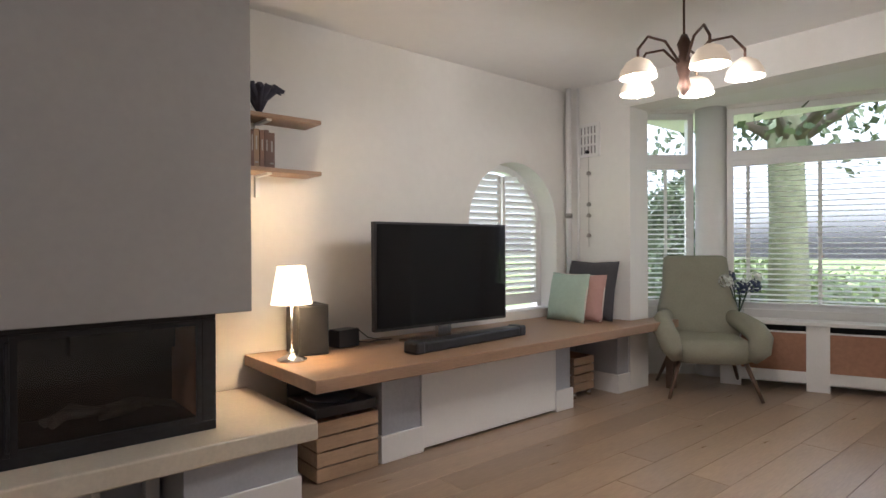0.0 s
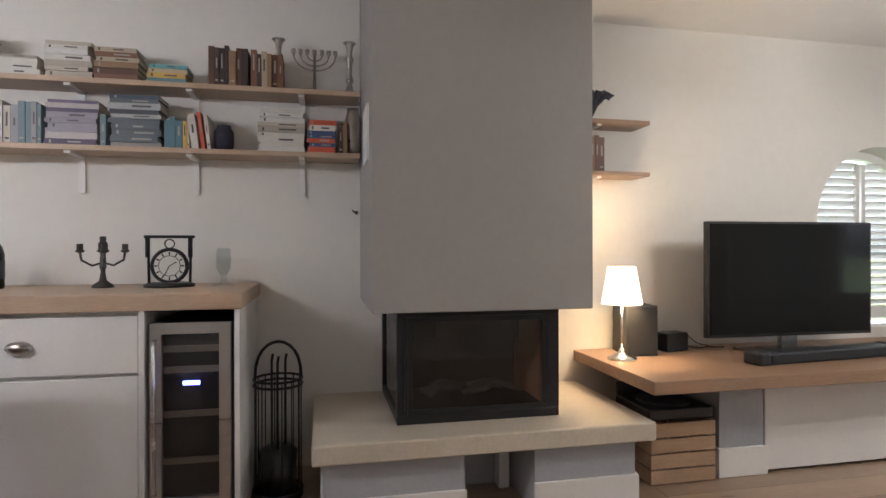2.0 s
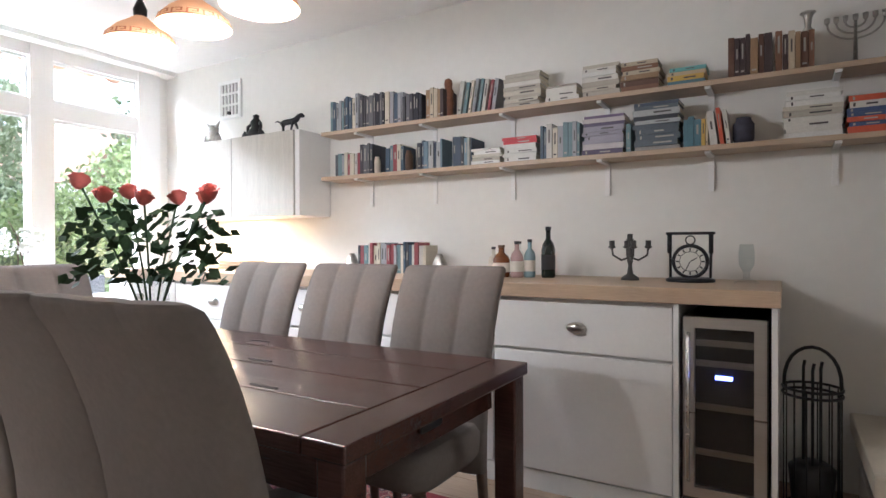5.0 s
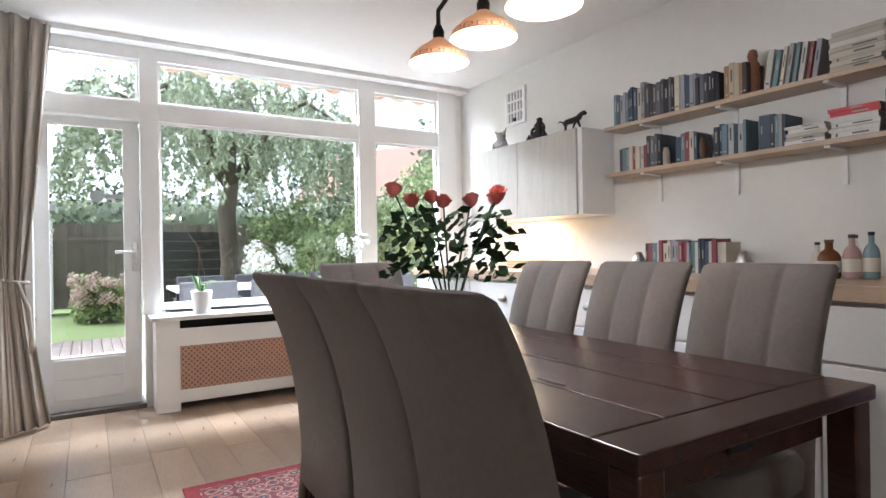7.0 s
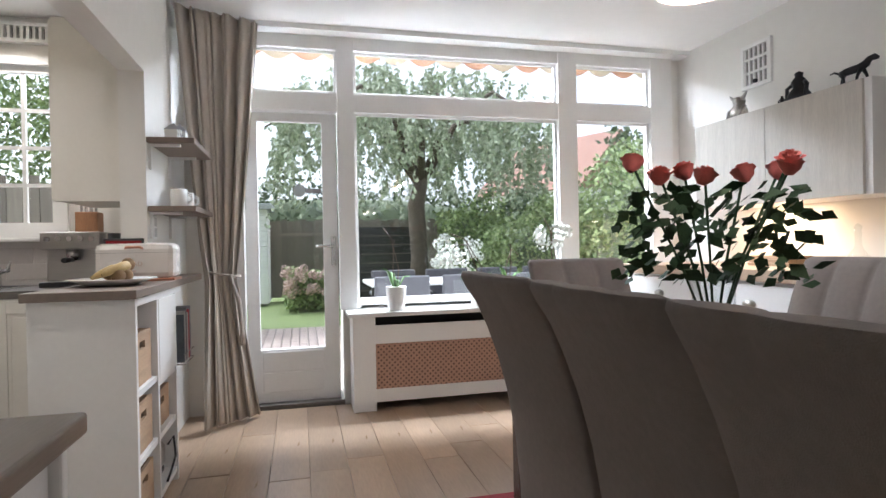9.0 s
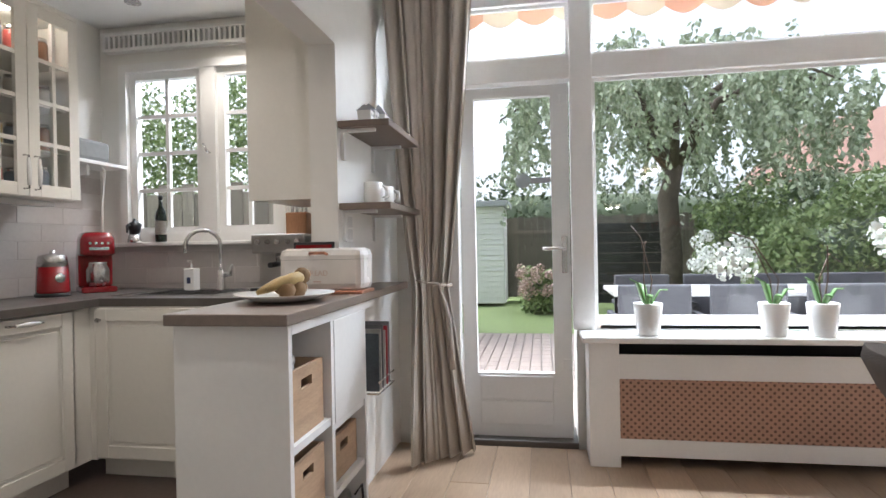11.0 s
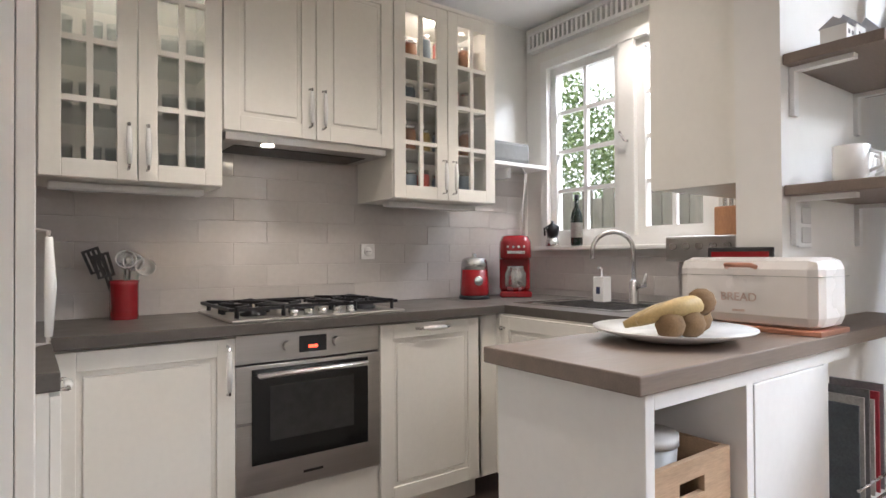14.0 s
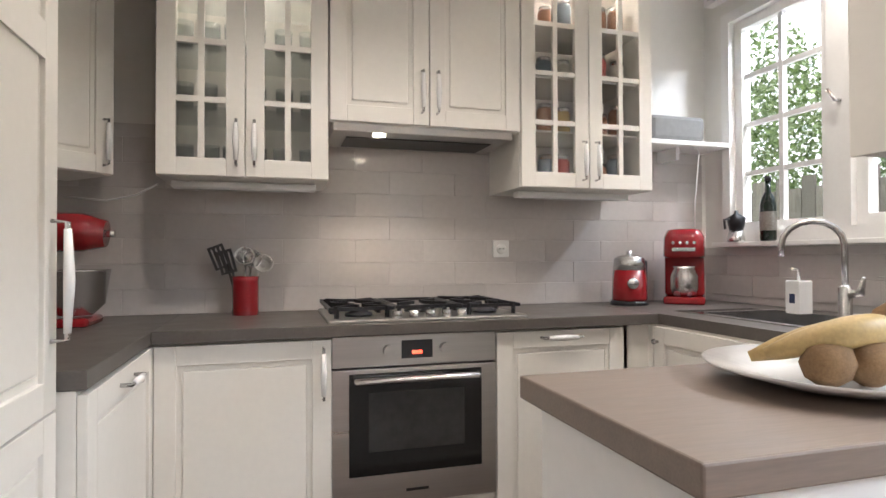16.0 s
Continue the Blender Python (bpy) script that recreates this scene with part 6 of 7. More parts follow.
# ---- kitchen things ----
sock = thing("wall_socket", (-3.662, YS + 0.012, 1.125), 0, "white wall socket on the tiles", "socket")
part("plate", box(-0.04, 0.04, 0.0, 0.010, 0.0, 0.08, 0.004), M_CERAM, sock)
part("insert", lathe([(0.024, 0.0), (0.022, 0.004), (0.0, 0.005)], 18), M_WHITE, sock).matrix_basis = pose(0, 0.010, 0.04, -90, 0, 0)
for s in (-1, 1):
    part("hole", cyl((s * 0.009, 0.0155, 0.04), (s * 0.009, 0.0165, 0.04), 0.003, 8), M_BLACKP, sock)

km = thing("coffee_maker", (-4.53, -2.05, ZT), -40, "glossy red retro filter coffee maker on the counter", "coffee maker")
part("base", box(-0.09, 0.09, -0.11, 0.11, 0.0, 0.035, 0.010), M_RED, km)
part("tower", box(-0.088, 0.088, -0.11, -0.01, 0.035, 0.23, 0.012), M_RED, km)
part("head", loft([sq_ring(0, 0, z, w, d, 20, 4) for z, w, d in ((0.215, 0.17, 0.20), (0.225, 0.185, 0.22), (0.31, 0.18, 0.21), (0.345, 0.15, 0.17), (0.352, 0.10, 0.11))]), M_RED, km)
part("jug", lathe([(0.05, 0.04), (0.06, 0.07), (0.06, 0.13), (0.045, 0.165), (0.05, 0.175)], 18, (0, 0.045, 0)), M_CHROME, km)
part("badge", box(-0.05, 0.05, 0.108, 0.112, 0.245, 0.262, 0.002), M_CHROME, km)
for k in range(4):
    part("button", cyl((-0.045 + 0.03 * k, 0.106, 0.285), (-0.045 + 0.03 * k, 0.113, 0.285), 0.007, 10), M_CHROME, km)
kt = thing("kettle", (-4.235, -2.06, ZT), 20, "red and steel electric kettle on the counter", "kettle")
part("base", lathe([(0.085, 0), (0.085, 0.018), (0, 0.02)], 22), M_BLACKP, kt)
part("body", lathe([(0.078, 0.02), (0.08, 0.03), (0.074, 0.16)], 24), M_RED, kt)
part("collar", lathe([(0.0745, 0.16), (0.066, 0.215), (0.05, 0.225), (0.012, 0.23), (0.012, 0.248), (0, 0.25)], 24), M_CHROME, kt)
part("handle", tube([(-0.07, 0, 0.20), (-0.125, 0, 0.20), (-0.125, 0, 0.06), (-0.08, 0, 0.045)], 0.010, 8), M_BLACKP, kt)
part("gauge", lathe([(0.0, 0), (0.026, 0.002), (0.024, 0.008), (0, 0.009)], 16), M_CHROME, kt).matrix_basis = pose(0.05, 0.056, 0.10, -90, 0, -40)
mo = thing("moka_pot", (-4.77, -1.98, 1.1945), 0, "small aluminium moka pot on the window sill", "moka pot")
part("boiler", lathe([(0.04, 0), (0.042, 0.01), (0.03, 0.055)], 8), M_CHROME, mo)
part("jug", lathe([(0.03, 0.055), (0.043, 0.115), (0.01, 0.135), (0.008, 0.15), (0, 0.15)], 8), M_BLACKM, mo)
part("handle", tube([(0.04, 0, 0.11), (0.07, 0, 0.105), (0.065, 0, 0.06)], 0.006, 6), M_BLACKP, mo)
bottle(-4.775, -1.80, 1.1945, 0.034, 0.29, M_GREENGL, "dark wine bottle on the kitchen window sill", M_BLACKP, M_SILVER, "sill bottles")
sp = thing("soap_dispenser", (-4.555, -1.45, ZT + 0.005), 0, "white square soap dispenser beside the sink", "soap dispenser")
part("body", box(-0.032, 0.032, -0.032, 0.032, 0.0, 0.125, 0.005), M_CERAM, sp)
part("pump", tube([(0, 0, 0.125), (0, 0, 0.165), (0.03, 0, 0.168)], 0.006, 8), M_CHROME, sp)
part("flower_print", box(0.0322, 0.0326, -0.012, 0.012, 0.04, 0.075), M_BLUEFL, sp)
es = thing("espresso_machine", (-4.50, -0.82, ZT), -90, "steel espresso machine on the counter", "coffee machine")
part("body", box(-0.15, 0.15, -0.14, 0.06, 0.0, 0.31, 0.008), M_STEEL, es)
part("head", box(-0.15, 0.15, 0.06, 0.15, 0.21, 0.31, 0.008), M_STEEL, es)
part("group_head", cyl((0, 0.10, 0.15), (0, 0.10, 0.21), 0.035), M_CHROME, es)
part("portafilter", tube([(0, 0.10, 0.155), (0, 0.24, 0.15)], 0.014, 10), M_BLACKP, es)
part("drip_tray", box(-0.15, 0.15, 0.06, 0.17, 0.0, 0.03, 0.004), M_BLACKP, es)
for k in range(5):
    part("knob", cyl((-0.11 + 0.055 * k, 0.15, 0.27), (-0.11 + 0.055 * k, 0.162, 0.27), 0.014, 12), M_CHROME, es)
kb = thing("knife_block", (-4.55, -0.78, ZT + 0.31), -90, "wooden knife block with steel knives on the machine", "knife block")
part("block", box(-0.06, 0.06, -0.05, 0.06, 0.0, 0.12, 0.006), mat("beech_block", (0.40, 0.20, 0.10), 0.5, var=0.15, scale=6, stretch=(6, 6, 1)), kb)
for k in range(4):
    part("knife", box(-0.045 + 0.026 * k, -0.03 + 0.026 * k, 0.0, 0.015, 0.12, 0.19, 0.003), M_CHROME, kb)
sg = thing("black_cups", (-4.45, -0.62, ZT + 0.001), 0, "black sunglasses case and cup on the counter", "cup")
part("cup", lathe([(0.03, 0), (0.038, 0.02), (0.036, 0.30), (0, 0.30)], 14), M_BLACKP, sg)
bb = thing("bread_bin", (-3.735, -0.315, 0.957), 90, "white enamel bread bin with copper trim and lettering", "bread bin")
part("body", box(-0.172, 0.172, -0.075, 0.085, 0.012, 0.178, 0.028), mat("cream_enamel", (0.76, 0.72, 0.68), 0.28, var=0.02), bb)
part("copper_base", box(-0.172, 0.172, -0.077, 0.087, 0.0, 0.013, 0.003), mat("copper_trim", (0.72, 0.36, 0.25), 0.3, 1.0), bb)
part("lid_seam", box(-0.173, 0.173, -0.076, 0.0857, 0.133, 0.1345), M_SILVER, bb)
part("grip", tube([(-0.035, -0.082, 0.155), (-0.03, -0.098, 0.16), (0.03, -0.098, 0.16), (0.035, -0.082, 0.155)], 0.006, 8), bpy.data.materials["copper_trim"], bb)
txt = bpy.data.curves.new("lettering", "FONT")
txt.body, txt.size, txt.align_x, txt.extrude = "BREAD", 0.029, "CENTER", 0.0005
tob = new("lettering", txt)
tob.parent = bb
txt.materials.append(mat("pale_copper_print", (0.62, 0.47, 0.40), 0.5))
tob.matrix_basis = pose(-0.01, -0.0765, 0.072, 90, 0, 0)
part("small_print", box(-0.025, 0.005, -0.0762, -0.0755, 0.046, 0.051), bpy.data.materials["pale_copper_print"], bb)
rbx = thing("red_tablet", (-3.815, -0.40, 0.957), 0, "red framed board standing behind the bread bin", "board")
part("board", box(-0.006, 0.0, -0.09, 0.09, 0.0, 0.205, 0.003), M_BLACKP, rbx)
part("face", box(0.0, 0.002, -0.078, 0.078, 0.012, 0.193), M_RED, rbx)
pt = thing("fruit_plate", (-3.375, -0.325, 0.957), 0, "large white plate with bananas and kiwi fruit", "plate")
part("plate", lathe([(0.06, 0), (0.09, 0.004), (0.165, 0.026), (0.168, 0.030), (0.09, 0.012), (0, 0.010)], 36), M_CERAM, pt)
M_BAN = mat("banana_skin", (0.45, 0.32, 0.13), 0.5, var=0.15, scale=20)
M_KIWI = mat("kiwi_skin", (0.20, 0.12, 0.055), 0.9, var=0.2, scale=40, bump=0.3, bscale=200)
for k in range(2):
    part("banana", tube([(0.10 - 0.2 * i / 8 + 0.02 * k, -0.05 + 0.045 * k + 0.06 * math.sin(i / 8 * 3.14), 0.036 + 0.034 * math.sin(i / 8 * 3.14) + 0.012 * k) for i in range(9)], [0.007, 0.015, 0.019, 0.02, 0.02, 0.019, 0.017, 0.012, 0.006], 10), M_BAN, pt)
for x, y, z in ((-0.05, 0.03, 0.045), (0.02, 0.055, 0.042), (-0.075, -0.03, 0.045), (0.07, 0.04, 0.042), (-0.02, -0.02, 0.05), (-0.03, 0.05, 0.085)):
    part("kiwi", loft([[(x + 0.036 * math.cos(a) * r_, y + 0.028 * math.sin(a) * r_, z + h_) for a in [2 * math.pi * i / 12 for i in range(12)]] for r_, h_ in ((0.35, -0.028), (0.8, -0.018), (1, 0), (0.8, 0.018), (0.35, 0.028))]), M_KIWI, pt)
ut = thing("utensil_crock", (-2.548, -2.12, ZT), 0, "red stoneware crock with kitchen utensils", "utensil crock")
part("crock", lathe([(0.048, 0), (0.05, 0.01), (0.05, 0.13), (0.053, 0.15), (0.047, 0.15), (0.045, 0.02)], 22, cap=False), M_RED, ut)
for i, (a, b, h, m_) in enumerate(((-0.02, 0.0, 0.26, M_CHROME), (-0.05, 0.01, 0.24, M_STEEL), (0.0, 0.02, 0.27, M_CHROME), (0.05, 0.0, 0.24, M_BLACKP), (0.07, -0.01, 0.26, M_BLACKP))):
    part("handle_stick", tube([(a * 0.3, b, 0.02), (a, b, h - 0.06)], 0.005, 6), m_, ut)
    if m_ is M_BLACKP:
        bm = bmesh.new()
        for q in range(4):
            bx(bm, -0.030 + q * 0.0165, -0.0195 + q * 0.0165, -0.002, 0.002, 0.0, 0.075)
        bx(bm, -0.030, 0.030, -0.0021, 0.0021, 0.075, 0.085)
        bx(bm, -0.030, 0.030, -0.0021, 0.0021, -0.008, 0.0)
        bm.transform(pose(a * 1.2, b, h - 0.07, 0, 300 * a, 0))
        part("spatula_head", bm, m_, ut)
    else:
        part("ladle_bowl", lathe([(0.008, 0.0), (0.026, 0.006), (0.036, 0.022), (0.038, 0.034), (0.034, 0.034), (0.024, 0.012)], 16, cap=False), m_, ut).matrix_basis = pose(a * 1.3, b, h - 0.05, -70, 300 * a, 0)
mx = thing("stand_mixer", (-1.965, -1.92, ZT), 180, "red stand mixer with steel bowl on the counter", "mixer")
part("foot", box(-0.16, 0.12, -0.09, 0.09, 0.0, 0.03, 0.012), M_RED, mx)
part("column", box(-0.15, -0.07, -0.05, 0.05, 0.03, 0.25, 0.015), M_RED, mx)
part("head", tube([(-0.17, 0, 0.30), (-0.12, 0, 0.31), (0.08, 0, 0.31), (0.15, 0, 0.305)], [0.05, 0.07, 0.065, 0.045], 16), M_RED, mx)
part("bowl", lathe([(0.05, 0.035), (0.085, 0.07), (0.10, 0.18), (0.104, 0.185), (0.096, 0.18), (0.08, 0.07)], 24, (0.06, 0, 0), cap=False), M_CHROME, mx)
part("knob", cyl((0.15, 0, 0.305), (0.175, 0, 0.305), 0.012), M_CHROME, mx)
ssh = thing("speaker_shelf", (-4.53, -2.12, 1.655), 0, "white corner shelf beside the window", "shelf")
part("board", box(-0.26, 0.28, -0.118, 0.09, 0.0, 0.022, 0.003), M_WHITE, ssh)
part("bracket", box(-0.01, 0.01, -0.118, 0.03, -0.06, 0.0), M_WHITE, ssh)
rd = thing("wireless_speaker", (-4.50, -2.10, 1.677), 0, "grey wireless speaker on the corner shelf", "speaker")
part("case", box(-0.15, 0.15, -0.06, 0.06, 0.0, 0.12, 0.02), mat("grey_fabric_grille", (0.22, 0.22, 0.22), 0.9, bump=0.4, bscale=500), rd)
part("cable", tube([(-0.10, 0.0, 0.02), (-0.13, 0.04, -0.05), (-0.12, 0.02, -0.28), (-0.15, -0.02, -0.5)], 0.004, 6), M_WHITE, rd)
# behind the glass doors
random.seed(13)
for u_, z0, n in ((u1, 1.438, 2), (u3, 1.43, 3)):
    base = 0 if u_ is u1 else 1
    xc = -2.556 if u_ is u1 else -3.916
    for r in range(4):
        zz = z0 + 0.225 * r
        part("shelf_board", box(-0.27, 0.27, -0.32, -0.02, zz - 0.010, zz - 0.002), M_CLEAR if u_ is u1 else M_CREAM, u_) if r else None
        for k in range(6):
            x = xc - 0.22 + k * 0.088 + random.uniform(-0.01, 0.01)
            if base == 0:
                solo("drinking_glass", lathe([(0.024, 0), (0.03, 0.01), (0.034, 0.10), (0.032, 0.10), (0.028, 0.012)], 12, cap=False), M_CLEAR, "clear drinking glass in the wall cabinet", "glass", "glassware", (x, YU - 0.12, zz))
            else:
                h = random.uniform(0.09, 0.17)
                j = thing("storage_jar", (x, YU - 0.12, zz), 0, "food jar with printed band in the wall cabinet", "jar", "jars in the cabinet")
                col = random.choice(((0.45, 0.08, 0.06), (0.5, 0.35, 0.12), (0.12, 0.16, 0.2), (0.6, 0.57, 0.5), (0.3, 0.14, 0.07)))
                part("body", lathe([(0.032, 0), (0.034, 0.01), (0.034, h * 0.8), (0.028, h * 0.86)], 14), BOOKM.setdefault(("jar", col), mat("jar_paint", col, 0.35, var=0.1)), j)
                part("lid", lathe([(0.03, h * 0.86), (0.03, h), (0, h)], 14), M_CHROME, j)

# added fill: a glowing disc and dim lamp to lift the dark cabinet insides
for x_ in (-2.556, -3.916):
    pk = thing("cabinet_puck_light", (x_, YU - 0.10, 2.331), 0, "small added glowing disc that brightens the glass cabinet inside", "lamp", "cabinet lights")
    part("fill_disc", lathe([(0.025, 0.0), (0.025, -0.010), (0, -0.010)], 14), bpy.data.materials["hood_lamp"], pk)
    lamp("cabinet_fill_light", "POINT", (x_, YU - 0.10, 2.30), 0.35, (1, 0.9, 0.78), 0.02)

# island contents


def basket(loc, w, d, h, label):
    c = thing("storage_box", loc, 0, label, "storage box", "island storage boxes")
    t = 0.012
    for y0, y1 in ((-d / 2, -d / 2 + t),):
        part("back_board", box(-w / 2, w / 2, y0, y1, 0, h, 0.002), M_PINE, c)
    bm = bmesh.new()
    y0, y1 = d / 2 - t, d / 2
    bx(bm, -w / 2, w / 2, y0, y1, 0, h - 0.065)
    bx(bm, -w / 2, w / 2, y0, y1, h - 0.035, h)
    bx(bm, -w / 2, -0.04, y0, y1, h - 0.065, h - 0.035)
    bx(bm, 0.04, w / 2, y0, y1, h - 0.065, h - 0.035)
    part("front_board", bm, M_PINE, c)
    for s in (-1, 1):
        part("side_board", box(s * w / 2, s * (w / 2 - t), -d / 2 + t, d / 2 - t, 0, h, 0.002), M_PINE, c)
    part("bottom", box(-w / 2 + t, w / 2 - t, -d / 2 + t, d / 2 - t, 0.003, 0.012), M_PINE, c)
    return c


basket((-3.195, -0.32, 0.575), 0.26, 0.29, 0.205, "pine box with cut-out grip holding tubs")
basket((-3.195, -0.32, 0.315), 0.26, 0.29, 0.19, "pine box with cut-out grip holding jars")
basket((-3.195, -0.32, 0.065), 0.26, 0.29, 0.18, "pine box with red packets")
basket((-3.54, -0.32, 0.315), 0.28, 0.27, 0.16, "low pine box on the island shelf")
for x, y, z, r, h in ((-3.24, -0.30, 0.592, 0.06, 0.20), (-3.17, -0.38, 0.592, 0.045, 0.19), (-3.22, -0.30, 0.332, 0.05, 0.20), (-3.18, -0.38, 0.332, 0.04, 0.19)):
    tbx = thing("food_tub", (x, y, z), 0, "translucent plastic tub with pale lid", "tub", "tubs in the boxes")
    part("tub", lathe([(r * 0.8, 0), (r, h * 0.9)], 16), mat("milky_plastic", (0.55, 0.56, 0.57), 0.4) if "milky_plastic" not in bpy.data.materials else bpy.data.materials["milky_plastic"], tbx)
    part("lid", lathe([(r * 1.05, h * 0.9), (r * 1.05, h), (0, h)], 16), M_CERAM, tbx)
tst = thing("appliance", (-3.56, -0.30, 0.065), 0, "chrome sandwich toaster with black cord on the shelf", "toaster")
part("body", box(-0.12, 0.12, -0.09, 0.10, 0.02, 0.15, 0.03), M_STEEL, tst)
part("foot", box(-0.11, 0.11, -0.08, 0.09, 0.0, 0.02), M_BLACKP, tst)
part("cord", tube([(-0.10, 0.11, 0.12), (-0.13, 0.13, 0.15), (-0.12, 0.14, 0.06), (-0.06, 0.13, 0.006), (0.06, 0.14, 0.006)], 0.005, 6), M_BLACKP, tst)
mg = thing("magazine_rack", (-3.985, -0.235, 0.52), 0, "wire magazine rack on the wall full of magazines", "magazine rack")
part("rail", tube([(-0.12, 0.09, 0.05), (0.12, 0.09, 0.05)], 0.004, 6), M_CHROME, mg)
part("rail", tube([(-0.12, -0.05, 0.0), (-0.12, 0.09, 0.0), (0.12, 0.09, 0.0), (0.12, -0.05, 0.0)], 0.004, 6), M_CHROME, mg)
for k, col in enumerate(((0.1, 0.12, 0.14), (0.55, 0.54, 0.52), (0.2, 0.2, 0.21), (0.6, 0.58, 0.55), (0.45, 0.05, 0.07), (0.3, 0.3, 0.32))):
    part("magazine", box(0.09 - k * 0.034, 0.098 - k * 0.034, -0.04, 0.085, 0.005, 0.25 + 0.015 * (k % 3), 0.001), mat("magazine_cover", col, 0.35, var=0.2, scale=20), mg)
# shelves on the short wall
for z, lab in ((1.64, "upper"), (1.295, "lower")):
    sh = thing("wall_shelf", (-4.12, YW, z), 0, "short brown wall shelf on white brackets, %s of two" % lab, "shelf", "short wall shelves by the curtain")
    part("board", box(-0.30, 0.272, 0.001, 0.225, 0.0, 0.028, 0.003), M_ISLTOP, sh)
    for x in (-0.22, 0.22):
        bm = box(x - 0.013, x + 0.013, 0.001, 0.014, -0.13, 0.0)
        bx(bm, x - 0.013, x + 0.013, 0.014, 0.15, -0.013, 0.0)
        part("bracket", bm, M_WHITE, sh)
for k, (x, w, h) in enumerate(((-3.90, 0.05, 0.07), (-3.97, 0.06, 0.09), (-4.05, 0.05, 0.06), (-4.13, 0.07, 0.12))):
    hs = thing("ceramic_house", (x, -0.19, 1.668), 0, "small white ceramic house ornament on the shelf", "ornament", "ceramic houses")
    part("walls", box(-w / 2, w / 2, -0.03, 0.03, 0, h * 0.65, 0.002), M_CERAM, hs)
    bm = bmesh.new()
    v = [bm.verts.new(p) for p in ((-w / 2, -0.034, h * 0.65), (w / 2, -0.034, h * 0.65), (w / 2, 0.034, h * 0.65), (-w / 2, 0.034, h * 0.65), (-w / 2, 0, h), (w / 2, 0, h))]
    for f in ((0, 1, 5, 4), (2, 3, 4, 5), (0, 4, 3), (1, 2, 5), (0, 3, 2, 1)):
        bm.faces.new([v[i] for i in f])
    part("roof", bm, M_GREYP, hs)
    for s in (-1, 1):
        part("window", box(s * w * 0.22 - 0.005, s * w * 0.22 + 0.005, 0.030, 0.0308, h * 0.3, h * 0.45), M_BLACKP, hs)
for x, y in ((-3.89, -0.16), (-3.99, -0.18), (-4.08, -0.16), (-4.17, -0.18)):
    cp = thing("mug", (x, y, 1.323), 0, "white ceramic mug on the lower shelf", "mug", "mugs on the shelf")
    part("body", lathe([(0.034, 0), (0.04, 0.01), (0.04, 0.085), (0.037, 0.085), (0.036, 0.012)], 18, cap=False), M_CERAM, cp)
    part("ear", tube([(0, 0.038, 0.07), (0, 0.062, 0.06), (0, 0.062, 0.03), (0, 0.038, 0.02)], 0.005, 6), M_CERAM, cp)
sw = thing("light_switch", (-3.96, YW, 1.16), 0, "white double light switch on the short wall", "switch")
part("plate", box(-0.04, 0.04, 0.0, 0.008, 0.0, 0.12, 0.003), M_WHITE, sw)
part("rocker", box(-0.028, 0.028, 0.008, 0.012, 0.065, 0.11, 0.002), M_CERAM, sw)
part("rocker", box(-0.028, 0.028, 0.008, 0.012, 0.012, 0.055, 0.002), M_CERAM, sw)
# ceiling spots
for x, y, on in ((-4.5, -1.75, 0), (-4.5, -1.25, 1), (-4.05, -0.75, 1), (-3.2, -1.0, 1), (-2.55, -1.0, 1)):
    cs = thing("ceiling_spot", (x, y, 2.57), 0, "recessed steel ceiling spot" + (", lit" if on else ", off"), "lamp", "kitchen spots")
    part("ring", lathe([(0.045, 0.0), (0.045, -0.006), (0.032, -0.008), (0.030, 0.0)], 20, cap=False), M_CHROME, cs)
    part("lens", lathe([(0.030, -0.003), (0, -0.003)], 18, cap=False), bpy.data.materials["hood_lamp"] if on else M_STEEL, cs)
    if on:
        lamp("spot_light", "SPOT", (x, y, 2.55), 9.5, (1, 0.87, 0.72), 0.03, (x, y - 0.01, 0), 120)
lamp("hood_light", "SPOT", (-3.04, -1.94, 1.59), 1.2, (1, 0.82, 0.6), 0.02, (-3.04, -1.96, 0), 110)

# strips of light under the wall cabinets, a notebook, a hook and a disc on the door pane
for x0, x1 in ((-2.81, -2.30), (-4.19, -3.65)):
    stl = thing("strip_light", ((x0 + x1) / 2, -2.02, 1.41), 0, "white strip light under the wall cabinet, off", "lamp", "cabinet strip lights")
    part("housing", box((x0 - x1) / 2, (x1 - x0) / 2, -0.03, 0.03, -0.028, -0.001, 0.006), M_WHITE, stl)
    part("diffuser", box((x0 - x1) / 2 + 0.03, (x1 - x0) / 2 - 0.03, -0.02, 0.02, -0.031, -0.0285, 0.001), M_CERAM, stl)
cbl = solo("cable", tube([(-2.25, -2.03, 1.395), (-2.17, -2.08, 1.36), (-2.05, -2.18, 1.345), (-1.9, -2.2, 1.36)], 0.004, 6), M_WHITE, "white cable hanging under the wall cabinet", "cable")
nb = thing("notebook", (-4.30, -2.06, 1.677), 0, "spiral notebook leaning beside the wireless speaker", "notebook")
part("pages", box(0.0, 0.012, -0.07, 0.05, 0.0, 0.20, 0.001, pose(0, 0, 0, 0, 6, 0)), M_PAGES, nb)
part("cover", box(0.0125, 0.0145, -0.072, 0.052, 0.0, 0.203, 0.0005, pose(0, 0, 0, 0, 6, 0)), M_FEATH, nb)
for k in range(9):
    part("wire_ring", tube([(0.007 + 0.011 * math.cos(q * math.pi / 4), 0.053 + 0.006 * math.sin(q * math.pi / 4), 0.012 + 0.022 * k) for q in range(9)], 0.0016, 5), M_BLACKM, nb).matrix_basis = pose(0, 0, 0, 0, 6, 0)
hk = thing("wall_hook", (0.31, YN, 1.292), 0, "small black metal hook on the wall beside the hood", "hook")
